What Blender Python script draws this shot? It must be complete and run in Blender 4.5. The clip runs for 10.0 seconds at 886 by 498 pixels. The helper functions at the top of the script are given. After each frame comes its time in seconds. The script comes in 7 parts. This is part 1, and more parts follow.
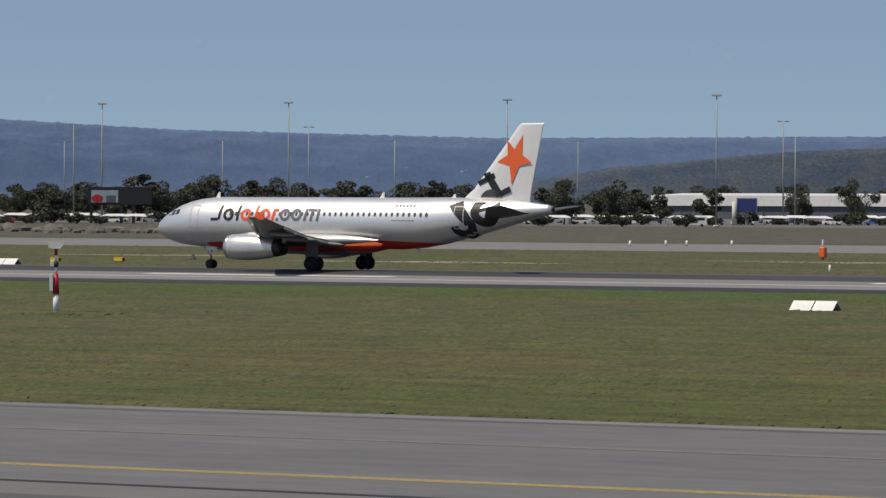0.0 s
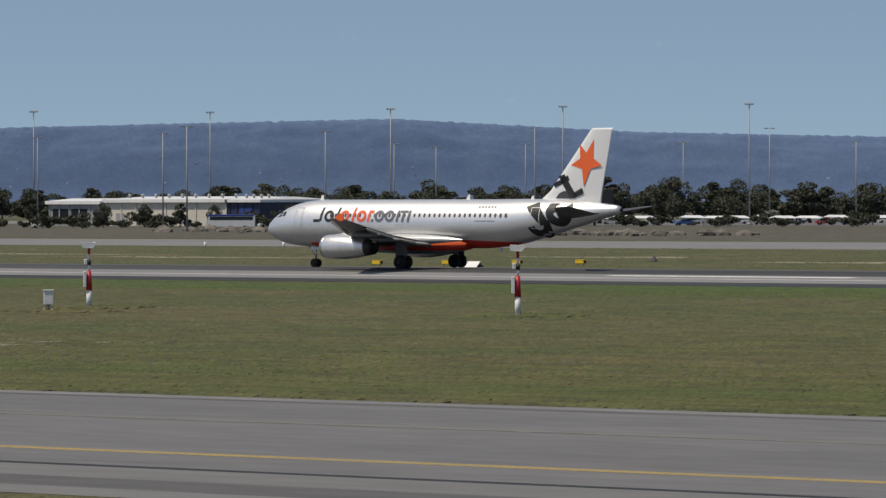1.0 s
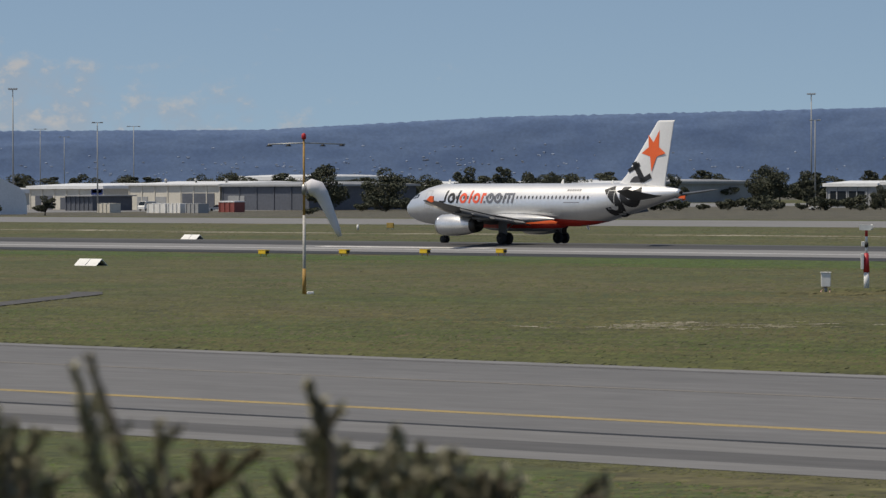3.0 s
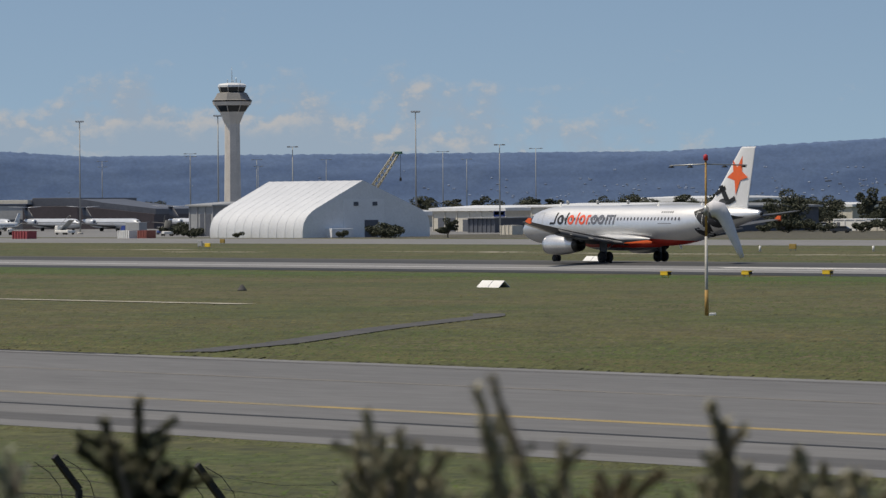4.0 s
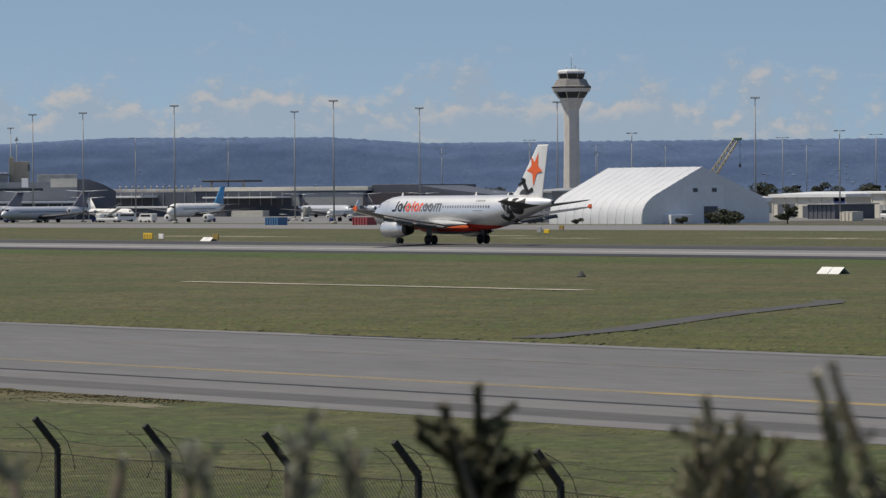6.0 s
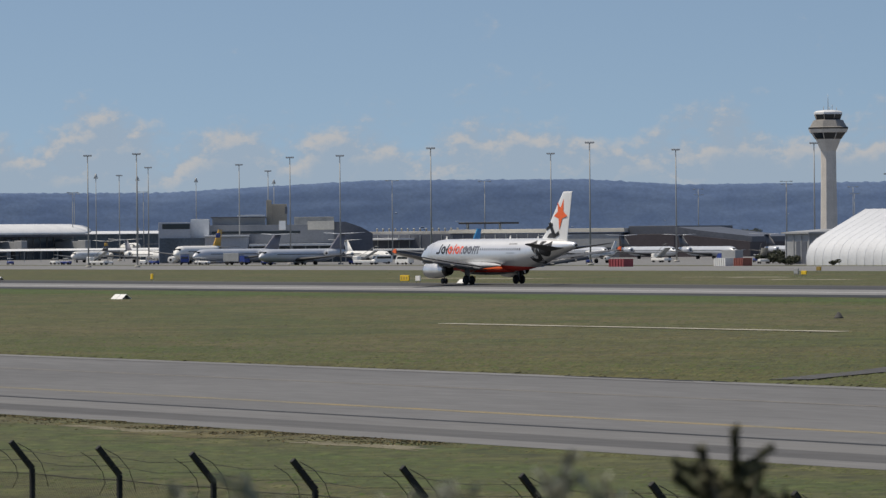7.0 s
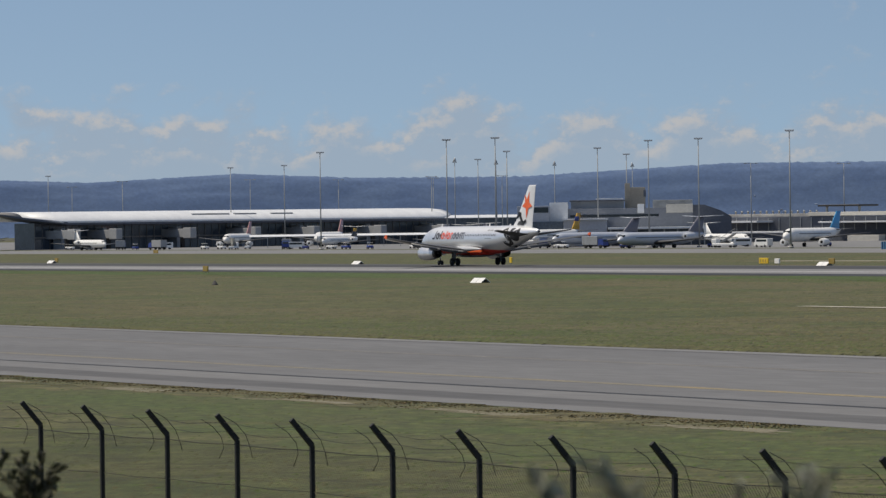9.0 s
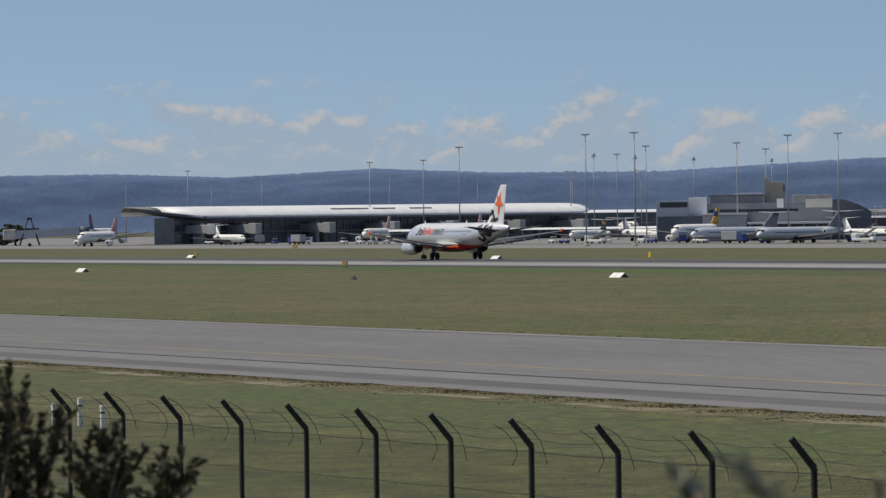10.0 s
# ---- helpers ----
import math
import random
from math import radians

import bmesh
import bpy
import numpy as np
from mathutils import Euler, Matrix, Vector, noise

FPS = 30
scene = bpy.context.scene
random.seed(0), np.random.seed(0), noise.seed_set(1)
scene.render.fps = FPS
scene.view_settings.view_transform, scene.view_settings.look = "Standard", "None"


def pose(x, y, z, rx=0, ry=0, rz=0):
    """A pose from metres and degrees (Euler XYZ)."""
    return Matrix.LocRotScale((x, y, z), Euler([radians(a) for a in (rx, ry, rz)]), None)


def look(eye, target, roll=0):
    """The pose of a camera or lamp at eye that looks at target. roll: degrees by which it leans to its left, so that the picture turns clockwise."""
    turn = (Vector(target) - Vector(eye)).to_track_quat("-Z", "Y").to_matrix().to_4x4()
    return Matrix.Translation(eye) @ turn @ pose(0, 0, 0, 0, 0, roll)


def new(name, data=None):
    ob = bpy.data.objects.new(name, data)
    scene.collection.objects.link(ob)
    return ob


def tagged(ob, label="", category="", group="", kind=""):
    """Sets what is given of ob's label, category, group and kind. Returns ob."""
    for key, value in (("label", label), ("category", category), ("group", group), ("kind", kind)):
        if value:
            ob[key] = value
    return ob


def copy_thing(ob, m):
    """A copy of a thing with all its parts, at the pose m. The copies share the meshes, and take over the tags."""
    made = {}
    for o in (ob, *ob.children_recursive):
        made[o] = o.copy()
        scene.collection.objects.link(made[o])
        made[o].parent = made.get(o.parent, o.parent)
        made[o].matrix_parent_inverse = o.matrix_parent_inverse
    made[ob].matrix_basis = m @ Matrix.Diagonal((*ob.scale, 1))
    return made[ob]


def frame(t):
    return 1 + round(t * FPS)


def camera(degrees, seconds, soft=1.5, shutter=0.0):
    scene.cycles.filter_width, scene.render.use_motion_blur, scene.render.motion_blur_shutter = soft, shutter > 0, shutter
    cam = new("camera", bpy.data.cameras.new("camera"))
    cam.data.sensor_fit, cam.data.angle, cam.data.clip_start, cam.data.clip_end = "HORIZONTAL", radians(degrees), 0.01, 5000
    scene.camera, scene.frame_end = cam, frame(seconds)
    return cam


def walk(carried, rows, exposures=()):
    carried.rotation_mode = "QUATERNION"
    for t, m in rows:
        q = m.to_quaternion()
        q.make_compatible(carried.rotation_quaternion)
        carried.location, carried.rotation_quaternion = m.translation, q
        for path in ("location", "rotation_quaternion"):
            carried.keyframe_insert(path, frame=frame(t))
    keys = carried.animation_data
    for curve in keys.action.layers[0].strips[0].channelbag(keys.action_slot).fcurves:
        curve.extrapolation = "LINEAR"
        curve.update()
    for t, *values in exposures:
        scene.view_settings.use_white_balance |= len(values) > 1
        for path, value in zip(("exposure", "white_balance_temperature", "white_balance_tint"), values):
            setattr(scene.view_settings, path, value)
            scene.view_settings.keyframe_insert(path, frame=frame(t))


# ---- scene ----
cam = camera(10.857, 10.0, soft=1.4)
cam.data.dof.use_dof, cam.data.dof.focus_distance, cam.data.dof.aperture_fstop = True, 420.0, 10.0


def aim(yaw, pitch, roll):
    """The camera stands on one spot and is only turned: degrees to the left of +y, up, and lean."""
    return pose(0, 0, 6.0, 90 + pitch, 0, yaw) @ pose(0, 0, 0, 0, 0, roll)


walk(cam, [
    (0, aim(31.701, -0.655, 0.188)),
    (0.5, aim(34.660, -0.576, -0.069)),
    (1, aim(37.364, -0.633, -0.147)),
    (1.5, aim(40.384, -0.700, -0.267)),
    (2, aim(42.577, -0.852, -0.269)),
    (2.2, aim(43.754, -0.870, -0.183)),
    (3.3, aim(47.996, -0.801, -0.317)),
    (3.5, aim(48.919, -0.777, -0.401)),
    (4, aim(51.836, -0.534, -0.396)),
    (4.5, aim(54.239, -0.590, -0.423)),
    (5, aim(54.292, -0.608, -0.375)),
    (5.2, aim(54.519, -0.645, -0.304)),
    (6.3, aim(56.694, -0.695, -0.513)),
    (6.5, aim(57.233, -0.686, -0.563)),
    (7, aim(59.151, -0.134, -0.549)),
    (7.5, aim(60.676, -0.312, -0.647)),
    (8, aim(61.669, -0.223, -0.748)),
    (8.5, aim(62.469, -0.242, -0.745)),
    (9, aim(63.559, -0.289, -0.785)),
    (9.5, aim(64.432, -0.323, -0.724)),
    (10, aim(65.267, -0.331, -0.765)),
], exposures=[(0, -0.08, 7250, 9), (5, -0.02, 7200, 9), (10, 0.02, 7150, 9)])

# ---- light ----
SUN_EL, SUN_AZ = 61.0, 147.0     # degrees up; to the left of +y

world = bpy.data.worlds.new("sky")
scene.world = world
world.use_nodes = True
wn, wl = world.node_tree.nodes, world.node_tree.links
wn.clear()
w_out = wn.new("ShaderNodeOutputWorld")
w_bg = wn.new("ShaderNodeBackground")
w_sky = wn.new("ShaderNodeTexSky")
w_sky.sky_type = "NISHITA"
w_sky.sun_disc = False
w_sky.sun_elevation = radians(SUN_EL)
w_sky.sun_rotation = radians(-SUN_AZ)
w_sky.air_density, w_sky.dust_density, w_sky.ozone_density = 1.0, 0.5, 2.2
w_bg.inputs["Strength"].default_value = 0.107
# low bank of cumulus over the hills
w_sep = wn.new("ShaderNodeSeparateXYZ")
w_tex = wn.new("ShaderNodeTexCoord")
wl.new(w_tex.outputs["Generated"], w_sep.inputs[0])
w_map = wn.new("ShaderNodeMapping")
w_map.inputs["Scale"].default_value = (70, 70, 105)
wl.new(w_tex.outputs["Generated"], w_map.inputs[0])
w_noise = wn.new("ShaderNodeTexNoise")
w_noise.inputs["Scale"].default_value, w_noise.inputs["Detail"].default_value, w_noise.inputs["Roughness"].default_value = 1.0, 7, 0.6
wl.new(w_map.outputs[0], w_noise.inputs[0])


def wmath(op, a, b, c=None):
    n = wn.new("ShaderNodeMath")
    n.operation = op
    for i, v in enumerate((a, b, c)):
        if v is None:
            continue
        if isinstance(v, (int, float)):
            n.inputs[i].default_value = v
        else:
            wl.new(v, n.inputs[i])
    return n.outputs[0]


def wramp(v, lo, hi, smooth=True):
    n = wn.new("ShaderNodeMapRange")
    n.interpolation_type = "SMOOTHSTEP" if smooth else "LINEAR"
    n.inputs[1].default_value, n.inputs[2].default_value = lo, hi
    wl.new(v, n.inputs[0])
    return n.outputs[0]


# a bank along the range, thin to the right; its tops end about a degree and a half up
w_left = wramp(wmath("MULTIPLY", w_sep.outputs["X"], -1.0), 0.69, 0.83)
w_low = wmath("SUBTRACT", 1.0, wramp(w_sep.outputs["Z"], 0.006, 0.034, False))
w_dens = wmath("MULTIPLY", wmath("MULTIPLY", w_left, w_low), 0.70)
w_body = wmath("ADD", w_noise.outputs["Fac"], w_dens)
w_mask = wramp(w_body, 0.64, 0.90)
# tops and flanks that face the sun: thicker here than a little further up and to the right
w_map2 = wn.new("ShaderNodeMapping")
w_map2.inputs["Scale"].default_value, w_map2.inputs["Location"].default_value = (70, 70, 105), (-0.07, -0.05, 0.20)
wl.new(w_tex.outputs["Generated"], w_map2.inputs[0])
w_noise2 = wn.new("ShaderNodeTexNoise")
w_noise2.inputs["Scale"].default_value, w_noise2.inputs["Detail"].default_value, w_noise2.inputs["Roughness"].default_value = 1.0, 7, 0.6
wl.new(w_map2.outputs[0], w_noise2.inputs[0])
w_rise = wmath("SUBTRACT", w_noise.outputs["Fac"], w_noise2.outputs["Fac"])
w_shade = wmath("MULTIPLY", wramp(w_rise, -0.02, 0.13), wmath("SUBTRACT", 1.0, wramp(w_body, 0.90, 1.10)))
w_mixc = wn.new("ShaderNodeMix")
w_mixc.data_type = "RGBA"
w_mixc.inputs[6].default_value, w_mixc.inputs[7].default_value = (2.8, 3.6, 4.8, 1), (4.55, 4.5, 4.7, 1)
wl.new(w_shade, w_mixc.inputs[0])
w_mix = wn.new("ShaderNodeMix")
w_mix.data_type = "RGBA"
wl.new(wmath("MULTIPLY", w_mask, 0.75), w_mix.inputs[0])
# the air over the field is clear: the sky keeps its blue down to the hills
w_up = wn.new("ShaderNodeVectorMath")
w_up.operation = "MULTIPLY_ADD"
w_up.inputs[1].default_value, w_up.inputs[2].default_value = (1, 1, 1.6), (0, 0, 0.15)
wl.new(w_tex.outputs["Generated"], w_up.inputs[0])
wl.new(w_up.outputs[0], w_sky.inputs[0])
wl.new(w_sky.outputs[0], w_mix.inputs[6])
wl.new(w_mixc.outputs[2], w_mix.inputs[7])
wl.new(w_mix.outputs[2], w_bg.inputs["Color"])
wl.new(w_bg.outputs[0], w_out.inputs[0])

sun = new("sun", bpy.data.lights.new("sun", "SUN"))
sun.data.energy, sun.data.angle, sun.data.color = 3.7, radians(0.55), (1.0, 0.94, 0.85)
sa, se = radians(SUN_AZ), radians(SUN_EL)
sun.matrix_world = look((0, 0, 50), (math.sin(sa) * math.cos(se), -math.cos(sa) * math.cos(se), 50 - math.sin(se)))

# ---- materials ----
def mat(name, color, rough=0.6, metal=0.0, spot=0.0, scale=1.0, color2=None, bump=0.0, island=0.0, emit=0.0, stretch=(1, 1, 1), coat=0.0, grain=None):
    """A surface with two scales of variation: color2 in large patches, spot as fine grain; scale in metres of a patch."""
    m = bpy.data.materials.new(name)
    m.use_nodes = True
    nt = m.node_tree
    n, l = nt.nodes, nt.links
    b = n["Principled BSDF"]
    b.inputs["Roughness"].default_value, b.inputs["Metallic"].default_value = rough, metal
    b.inputs["Coat Weight"].default_value = coat
    if emit:
        b.inputs["Emission Color"].default_value, b.inputs["Emission Strength"].default_value = (*color, 1), emit
    c2 = color2 or tuple(min(1, c * (1 - spot)) for c in color)
    tc = n.new("ShaderNodeTexCoord")
    mp = n.new("ShaderNodeMapping")
    mp.inputs["Scale"].default_value = stretch
    l.new(tc.outputs["Object"], mp.inputs[0])
    big = n.new("ShaderNodeTexNoise")
    big.inputs["Scale"].default_value, big.inputs["Detail"].default_value = 1.0 / scale, 5
    fine = n.new("ShaderNodeTexNoise")
    fine.inputs["Scale"].default_value, fine.inputs["Detail"].default_value = 9.0 / scale, 6
    l.new(mp.outputs[0], big.inputs[0]), l.new(mp.outputs[0], fine.inputs[0])
    ramp = n.new("ShaderNodeMapRange")
    ramp.inputs[1].default_value, ramp.inputs[2].default_value = 0.36, 0.64
    l.new(big.outputs["Fac"], ramp.inputs[0])
    mix = n.new("ShaderNodeMix")
    mix.data_type = "RGBA"
    mix.inputs[6].default_value, mix.inputs[7].default_value = (*color, 1), (*c2, 1)
    l.new(ramp.outputs[0], mix.inputs[0])
    hsv = n.new("ShaderNodeHueSaturation")
    l.new(mix.outputs[2], hsv.inputs["Color"])
    mr = n.new("ShaderNodeMapRange")
    mr.inputs[1].default_value, mr.inputs[2].default_value = 0.3, 0.7
    mr.inputs[3].default_value, mr.inputs[4].default_value = 1 - spot, 1 + spot
    l.new(fine.outputs["Fac"], mr.inputs[0])
    out = mr.outputs[0]
    if grain:
        gn = n.new("ShaderNodeTexNoise")
        gn.inputs["Scale"].default_value, gn.inputs["Detail"].default_value, gn.inputs["Roughness"].default_value = grain[0], 4, 0.7
        l.new(mp.outputs[0], gn.inputs[0])
        gr = n.new("ShaderNodeMapRange")
        gr.inputs[1].default_value, gr.inputs[2].default_value = 0.3, 0.7
        gr.inputs[3].default_value, gr.inputs[4].default_value = 1 - grain[1], 1 + grain[1]
        l.new(gn.outputs["Fac"], gr.inputs[0])
        gm = n.new("ShaderNodeMath")
        gm.operation = "MULTIPLY"
        l.new(out, gm.inputs[0]), l.new(gr.outputs[0], gm.inputs[1])
        out = gm.outputs[0]
    if island:
        ob = n.new("ShaderNodeNewGeometry")
        mi = n.new("ShaderNodeMapRange")
        mi.inputs[3].default_value, mi.inputs[4].default_value = 1 - island, 1 + island
        l.new(ob.outputs["Random Per Island"], mi.inputs[0])
        mu = n.new("ShaderNodeMath")
        mu.operation = "MULTIPLY"
        l.new(out, mu.inputs[0]), l.new(mi.outputs[0], mu.inputs[1])
        out = mu.outputs[0]
    l.new(out, hsv.inputs["Value"])
    l.new(hsv.outputs[0], b.inputs["Base Color"])
    if bump:
        bp = n.new("ShaderNodeBump")
        bp.inputs["Strength"].default_value, bp.inputs["Distance"].default_value = 0.6, bump
        l.new(fine.outputs["Fac"], bp.inputs["Height"])
        l.new(bp.outputs[0], b.inputs["Normal"])
    return m


GRASS = mat("grass", (0.054, 0.066, 0.0160), 0.95, spot=0.42, scale=15, color2=(0.086, 0.077, 0.029), bump=0.04, stretch=(1, 0.8, 1), grain=(1.7, 0.5))
DRY = mat("dry_grass", (0.094, 0.079, 0.031), 0.95, spot=0.38, scale=8, color2=(0.072, 0.074, 0.026), bump=0.05, stretch=(1, 0.8, 1), grain=(1.7, 0.5))
SAND = mat("bare_sand", (0.20, 0.18, 0.125), 0.95, spot=0.35, scale=1.2, color2=(0.11, 0.10, 0.05), bump=0.03)
ASPHALT = mat("weathered_asphalt", (0.140, 0.140, 0.141), 0.9, spot=0.1, scale=9, color2=(0.120, 0.120, 0.121), bump=0.004, stretch=(0.25, 1, 1), grain=(1.6, 0.12))
ASPHALT_DARK = mat("dark_asphalt", (0.078, 0.077, 0.077), 0.9, spot=0.15, scale=6, color2=(0.095, 0.094, 0.093), stretch=(0.2, 1, 1))
ASPHALT_PALE = mat("pale_asphalt", (0.195, 0.194, 0.192), 0.9, spot=0.15, scale=6, color2=(0.160, 0.160, 0.160), stretch=(0.2, 1, 1))
SEAM = mat("bitumen_seam", (0.02, 0.02, 0.02), 0.7, spot=0.3, scale=1)
RUBBER_TRACK = mat("rubbered_asphalt", (0.035, 0.035, 0.036), 0.85, spot=0.3, scale=10, color2=(0.06, 0.06, 0.06), stretch=(0.08, 1, 1))
RUNWAY = mat("grooved_asphalt", (0.205, 0.204, 0.203), 0.9, spot=0.12, scale=8, color2=(0.185, 0.184, 0.184), stretch=(0.15, 1, 1))
YELLOW_LINE = mat("yellow_road_paint", (0.33, 0.24, 0.085), 0.8, spot=0.25, scale=1.5, color2=(0.27, 0.21, 0.10))
WHITE_LINE = mat("white_road_paint", (0.72, 0.71, 0.68), 0.8, spot=0.2, scale=2, color2=(0.55, 0.54, 0.52))
WHITE = mat("white_paint", (0.78, 0.78, 0.76), 0.5, spot=0.06, scale=1.2, color2=(0.7, 0.7, 0.68))
RED = mat("red_paint", (0.5, 0.02, 0.03), 0.5, spot=0.15, scale=0.6)
ORANGE = mat("orange_paint", (0.85, 0.14, 0.035), 0.45, spot=0.08, scale=1.0)
YELLOW = mat("yellow_paint", (0.75, 0.5, 0.03), 0.5, spot=0.12, scale=0.6)
BLACK = mat("black_paint", (0.018, 0.018, 0.02), 0.5, spot=0.2, scale=0.6)
STEEL = mat("galvanised_steel", (0.36, 0.37, 0.37), 0.45, 0.6, spot=0.15, scale=1.0)
DARK_STEEL = mat("weathered_dark_steel", (0.026, 0.025, 0.025), 0.6, 0.3, spot=0.3, scale=0.5)
MAST_GREY = mat("mast_grey_paint", (0.33, 0.34, 0.34), 0.55, 0.1, spot=0.12, scale=2)
CONCRETE = mat("concrete", (0.56, 0.54, 0.49), 0.85, spot=0.12, scale=3, color2=(0.38, 0.36, 0.33), bump=0.01)
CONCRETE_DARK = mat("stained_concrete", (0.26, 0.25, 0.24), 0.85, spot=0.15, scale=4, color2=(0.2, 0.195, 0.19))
GLASS_DARK = mat("dark_glazing", (0.02, 0.025, 0.03), 0.08, spot=0.1, scale=3)
# far glazing, its black lightened to blue-grey as painted haze
TERMINAL_GLASS = mat("hazed_glazing", (0.085, 0.108, 0.14), 0.15, spot=0.25, scale=5)
FABRIC = mat("white_membrane", (0.60, 0.62, 0.655), 0.6, spot=0.05, scale=4, color2=(0.56, 0.58, 0.615))
ROOF_WHITE = mat("white_roof_sheet", (0.74, 0.75, 0.75), 0.45, spot=0.06, scale=8, color2=(0.66, 0.67, 0.68))
GREY_WALL = mat("grey_cladding", (0.33, 0.34, 0.35), 0.6, spot=0.08, scale=6, color2=(0.27, 0.28, 0.29))
# dark sheet lifted towards blue: aerial haze is in the colour
DARK_WALL = mat("hazed_dark_cladding", (0.100, 0.110, 0.135), 0.55, spot=0.12, scale=6)
BLUE_WALL = mat("blue_panel", (0.025, 0.055, 0.25), 0.5, spot=0.12, scale=3)
# pale blue-grey that stands for haze over the far walls
HAZE_CLAD = mat("hazed_pale_cladding", (0.42, 0.44, 0.48), 0.6, spot=0.08, scale=6, color2=(0.36, 0.38, 0.42))
CREAM = mat("cream_cladding", (0.6, 0.57, 0.5), 0.6, spot=0.08, scale=5)
RUSSET = mat("russet_cladding", (0.062, 0.05, 0.056), 0.6, spot=0.12, scale=5)
TYRE = mat("tyre_rubber", (0.018, 0.018, 0.018), 0.85, spot=0.2, scale=0.3)
SILVER = mat("silver_aircraft_paint", (0.70, 0.70, 0.69), 0.32, 0.42, spot=0.03, scale=3, color2=(0.57, 0.57, 0.56), coat=0.3)
NACELLE = mat("silver_nacelle_paint", (0.80, 0.80, 0.79), 0.36, 0.75, spot=0.10, scale=1.5, coat=0.3)
# wing grey is darkened so the colour holds the underside's shade
WING_GREY = mat("wing_grey_with_shade", (0.13, 0.133, 0.138), 0.5, 0.4, spot=0.06, scale=2)
WING_GREY.node_tree.nodes["Principled BSDF"].inputs["Specular IOR Level"].default_value = 0.12
BARE_METAL = mat("bare_metal", (0.62, 0.6, 0.57), 0.28, 0.9, spot=0.08, scale=0.8)
EXHAUST = mat("sooty_metal", (0.05, 0.045, 0.04), 0.5, 0.6, spot=0.2, scale=0.5)
BARK = mat("bark", (0.12, 0.095, 0.07), 0.9, spot=0.3, scale=0.6, bump=0.02)
LEAF = mat("gum_leaves", (0.054, 0.062, 0.038), 0.85, spot=0.15, scale=2.5, color2=(0.066, 0.071, 0.046), island=0.18)
LEAF_GREY = mat("grey_green_leaves", (0.33, 0.32, 0.225), 0.75, spot=0.3, scale=0.4, color2=(0.235, 0.21, 0.135), island=0.4)
LEAF_DARK = mat("dark_needles", (0.066, 0.070, 0.036), 0.7, spot=0.3, scale=0.4, color2=(0.090, 0.084, 0.044), island=0.4)
STEM = mat("dry_stem", (0.16, 0.13, 0.1), 0.85, spot=0.3, scale=0.3)
# aerial haze over the far forest is painted into both blues
HILL = mat("hazed_forest_hills", (0.082, 0.132, 0.240), 1.0, spot=0.08, scale=30, color2=(0.096, 0.149, 0.256), stretch=(1, 1, 1.5), grain=(0.22, 0.07))
# foothill woods take the same painted haze, as a blue-grey
FOOTHILL = mat("hazed_foothill", (0.047, 0.070, 0.108), 1.0, spot=0.24, scale=26, color2=(0.068, 0.084, 0.104), stretch=(1, 1, 1.4), grain=(0.3, 0.24))
GREEN = mat("lush_grass", (0.046, 0.078, 0.010), 0.95, spot=0.38, scale=9, color2=(0.054, 0.074, 0.014), bump=0.04, stretch=(1, 0.8, 1), grain=(1.7, 0.5))
SCRUB = mat("grey_brown_scrub", (0.088, 0.079, 0.058), 0.95, spot=0.4, scale=10, color2=(0.066, 0.064, 0.042), bump=0.05, stretch=(1.5, 0.4, 1), grain=(0.8, 0.7))
PALE_SOIL = mat("pale_dry_soil", (0.30, 0.27, 0.21), 0.95, spot=0.3, scale=3, color2=(0.13, 0.12, 0.06), stretch=(0.4, 1, 1))
PATH = mat("dark_path_asphalt", (0.062, 0.061, 0.06), 0.9, spot=0.2, scale=3, color2=(0.08, 0.078, 0.075))
DRAIN = mat("pale_drain_cover", (0.46, 0.43, 0.36), 0.9, spot=0.25, scale=3, color2=(0.3, 0.28, 0.22))
HOUSE_BLUE_GREY = mat("house_walls", (0.27, 0.32, 0.41), 0.8, spot=0.2, scale=20, island=0.4)
ROCK = mat("rubble", (0.15, 0.135, 0.12), 0.95, spot=0.3, scale=2, color2=(0.09, 0.085, 0.075), island=0.25)


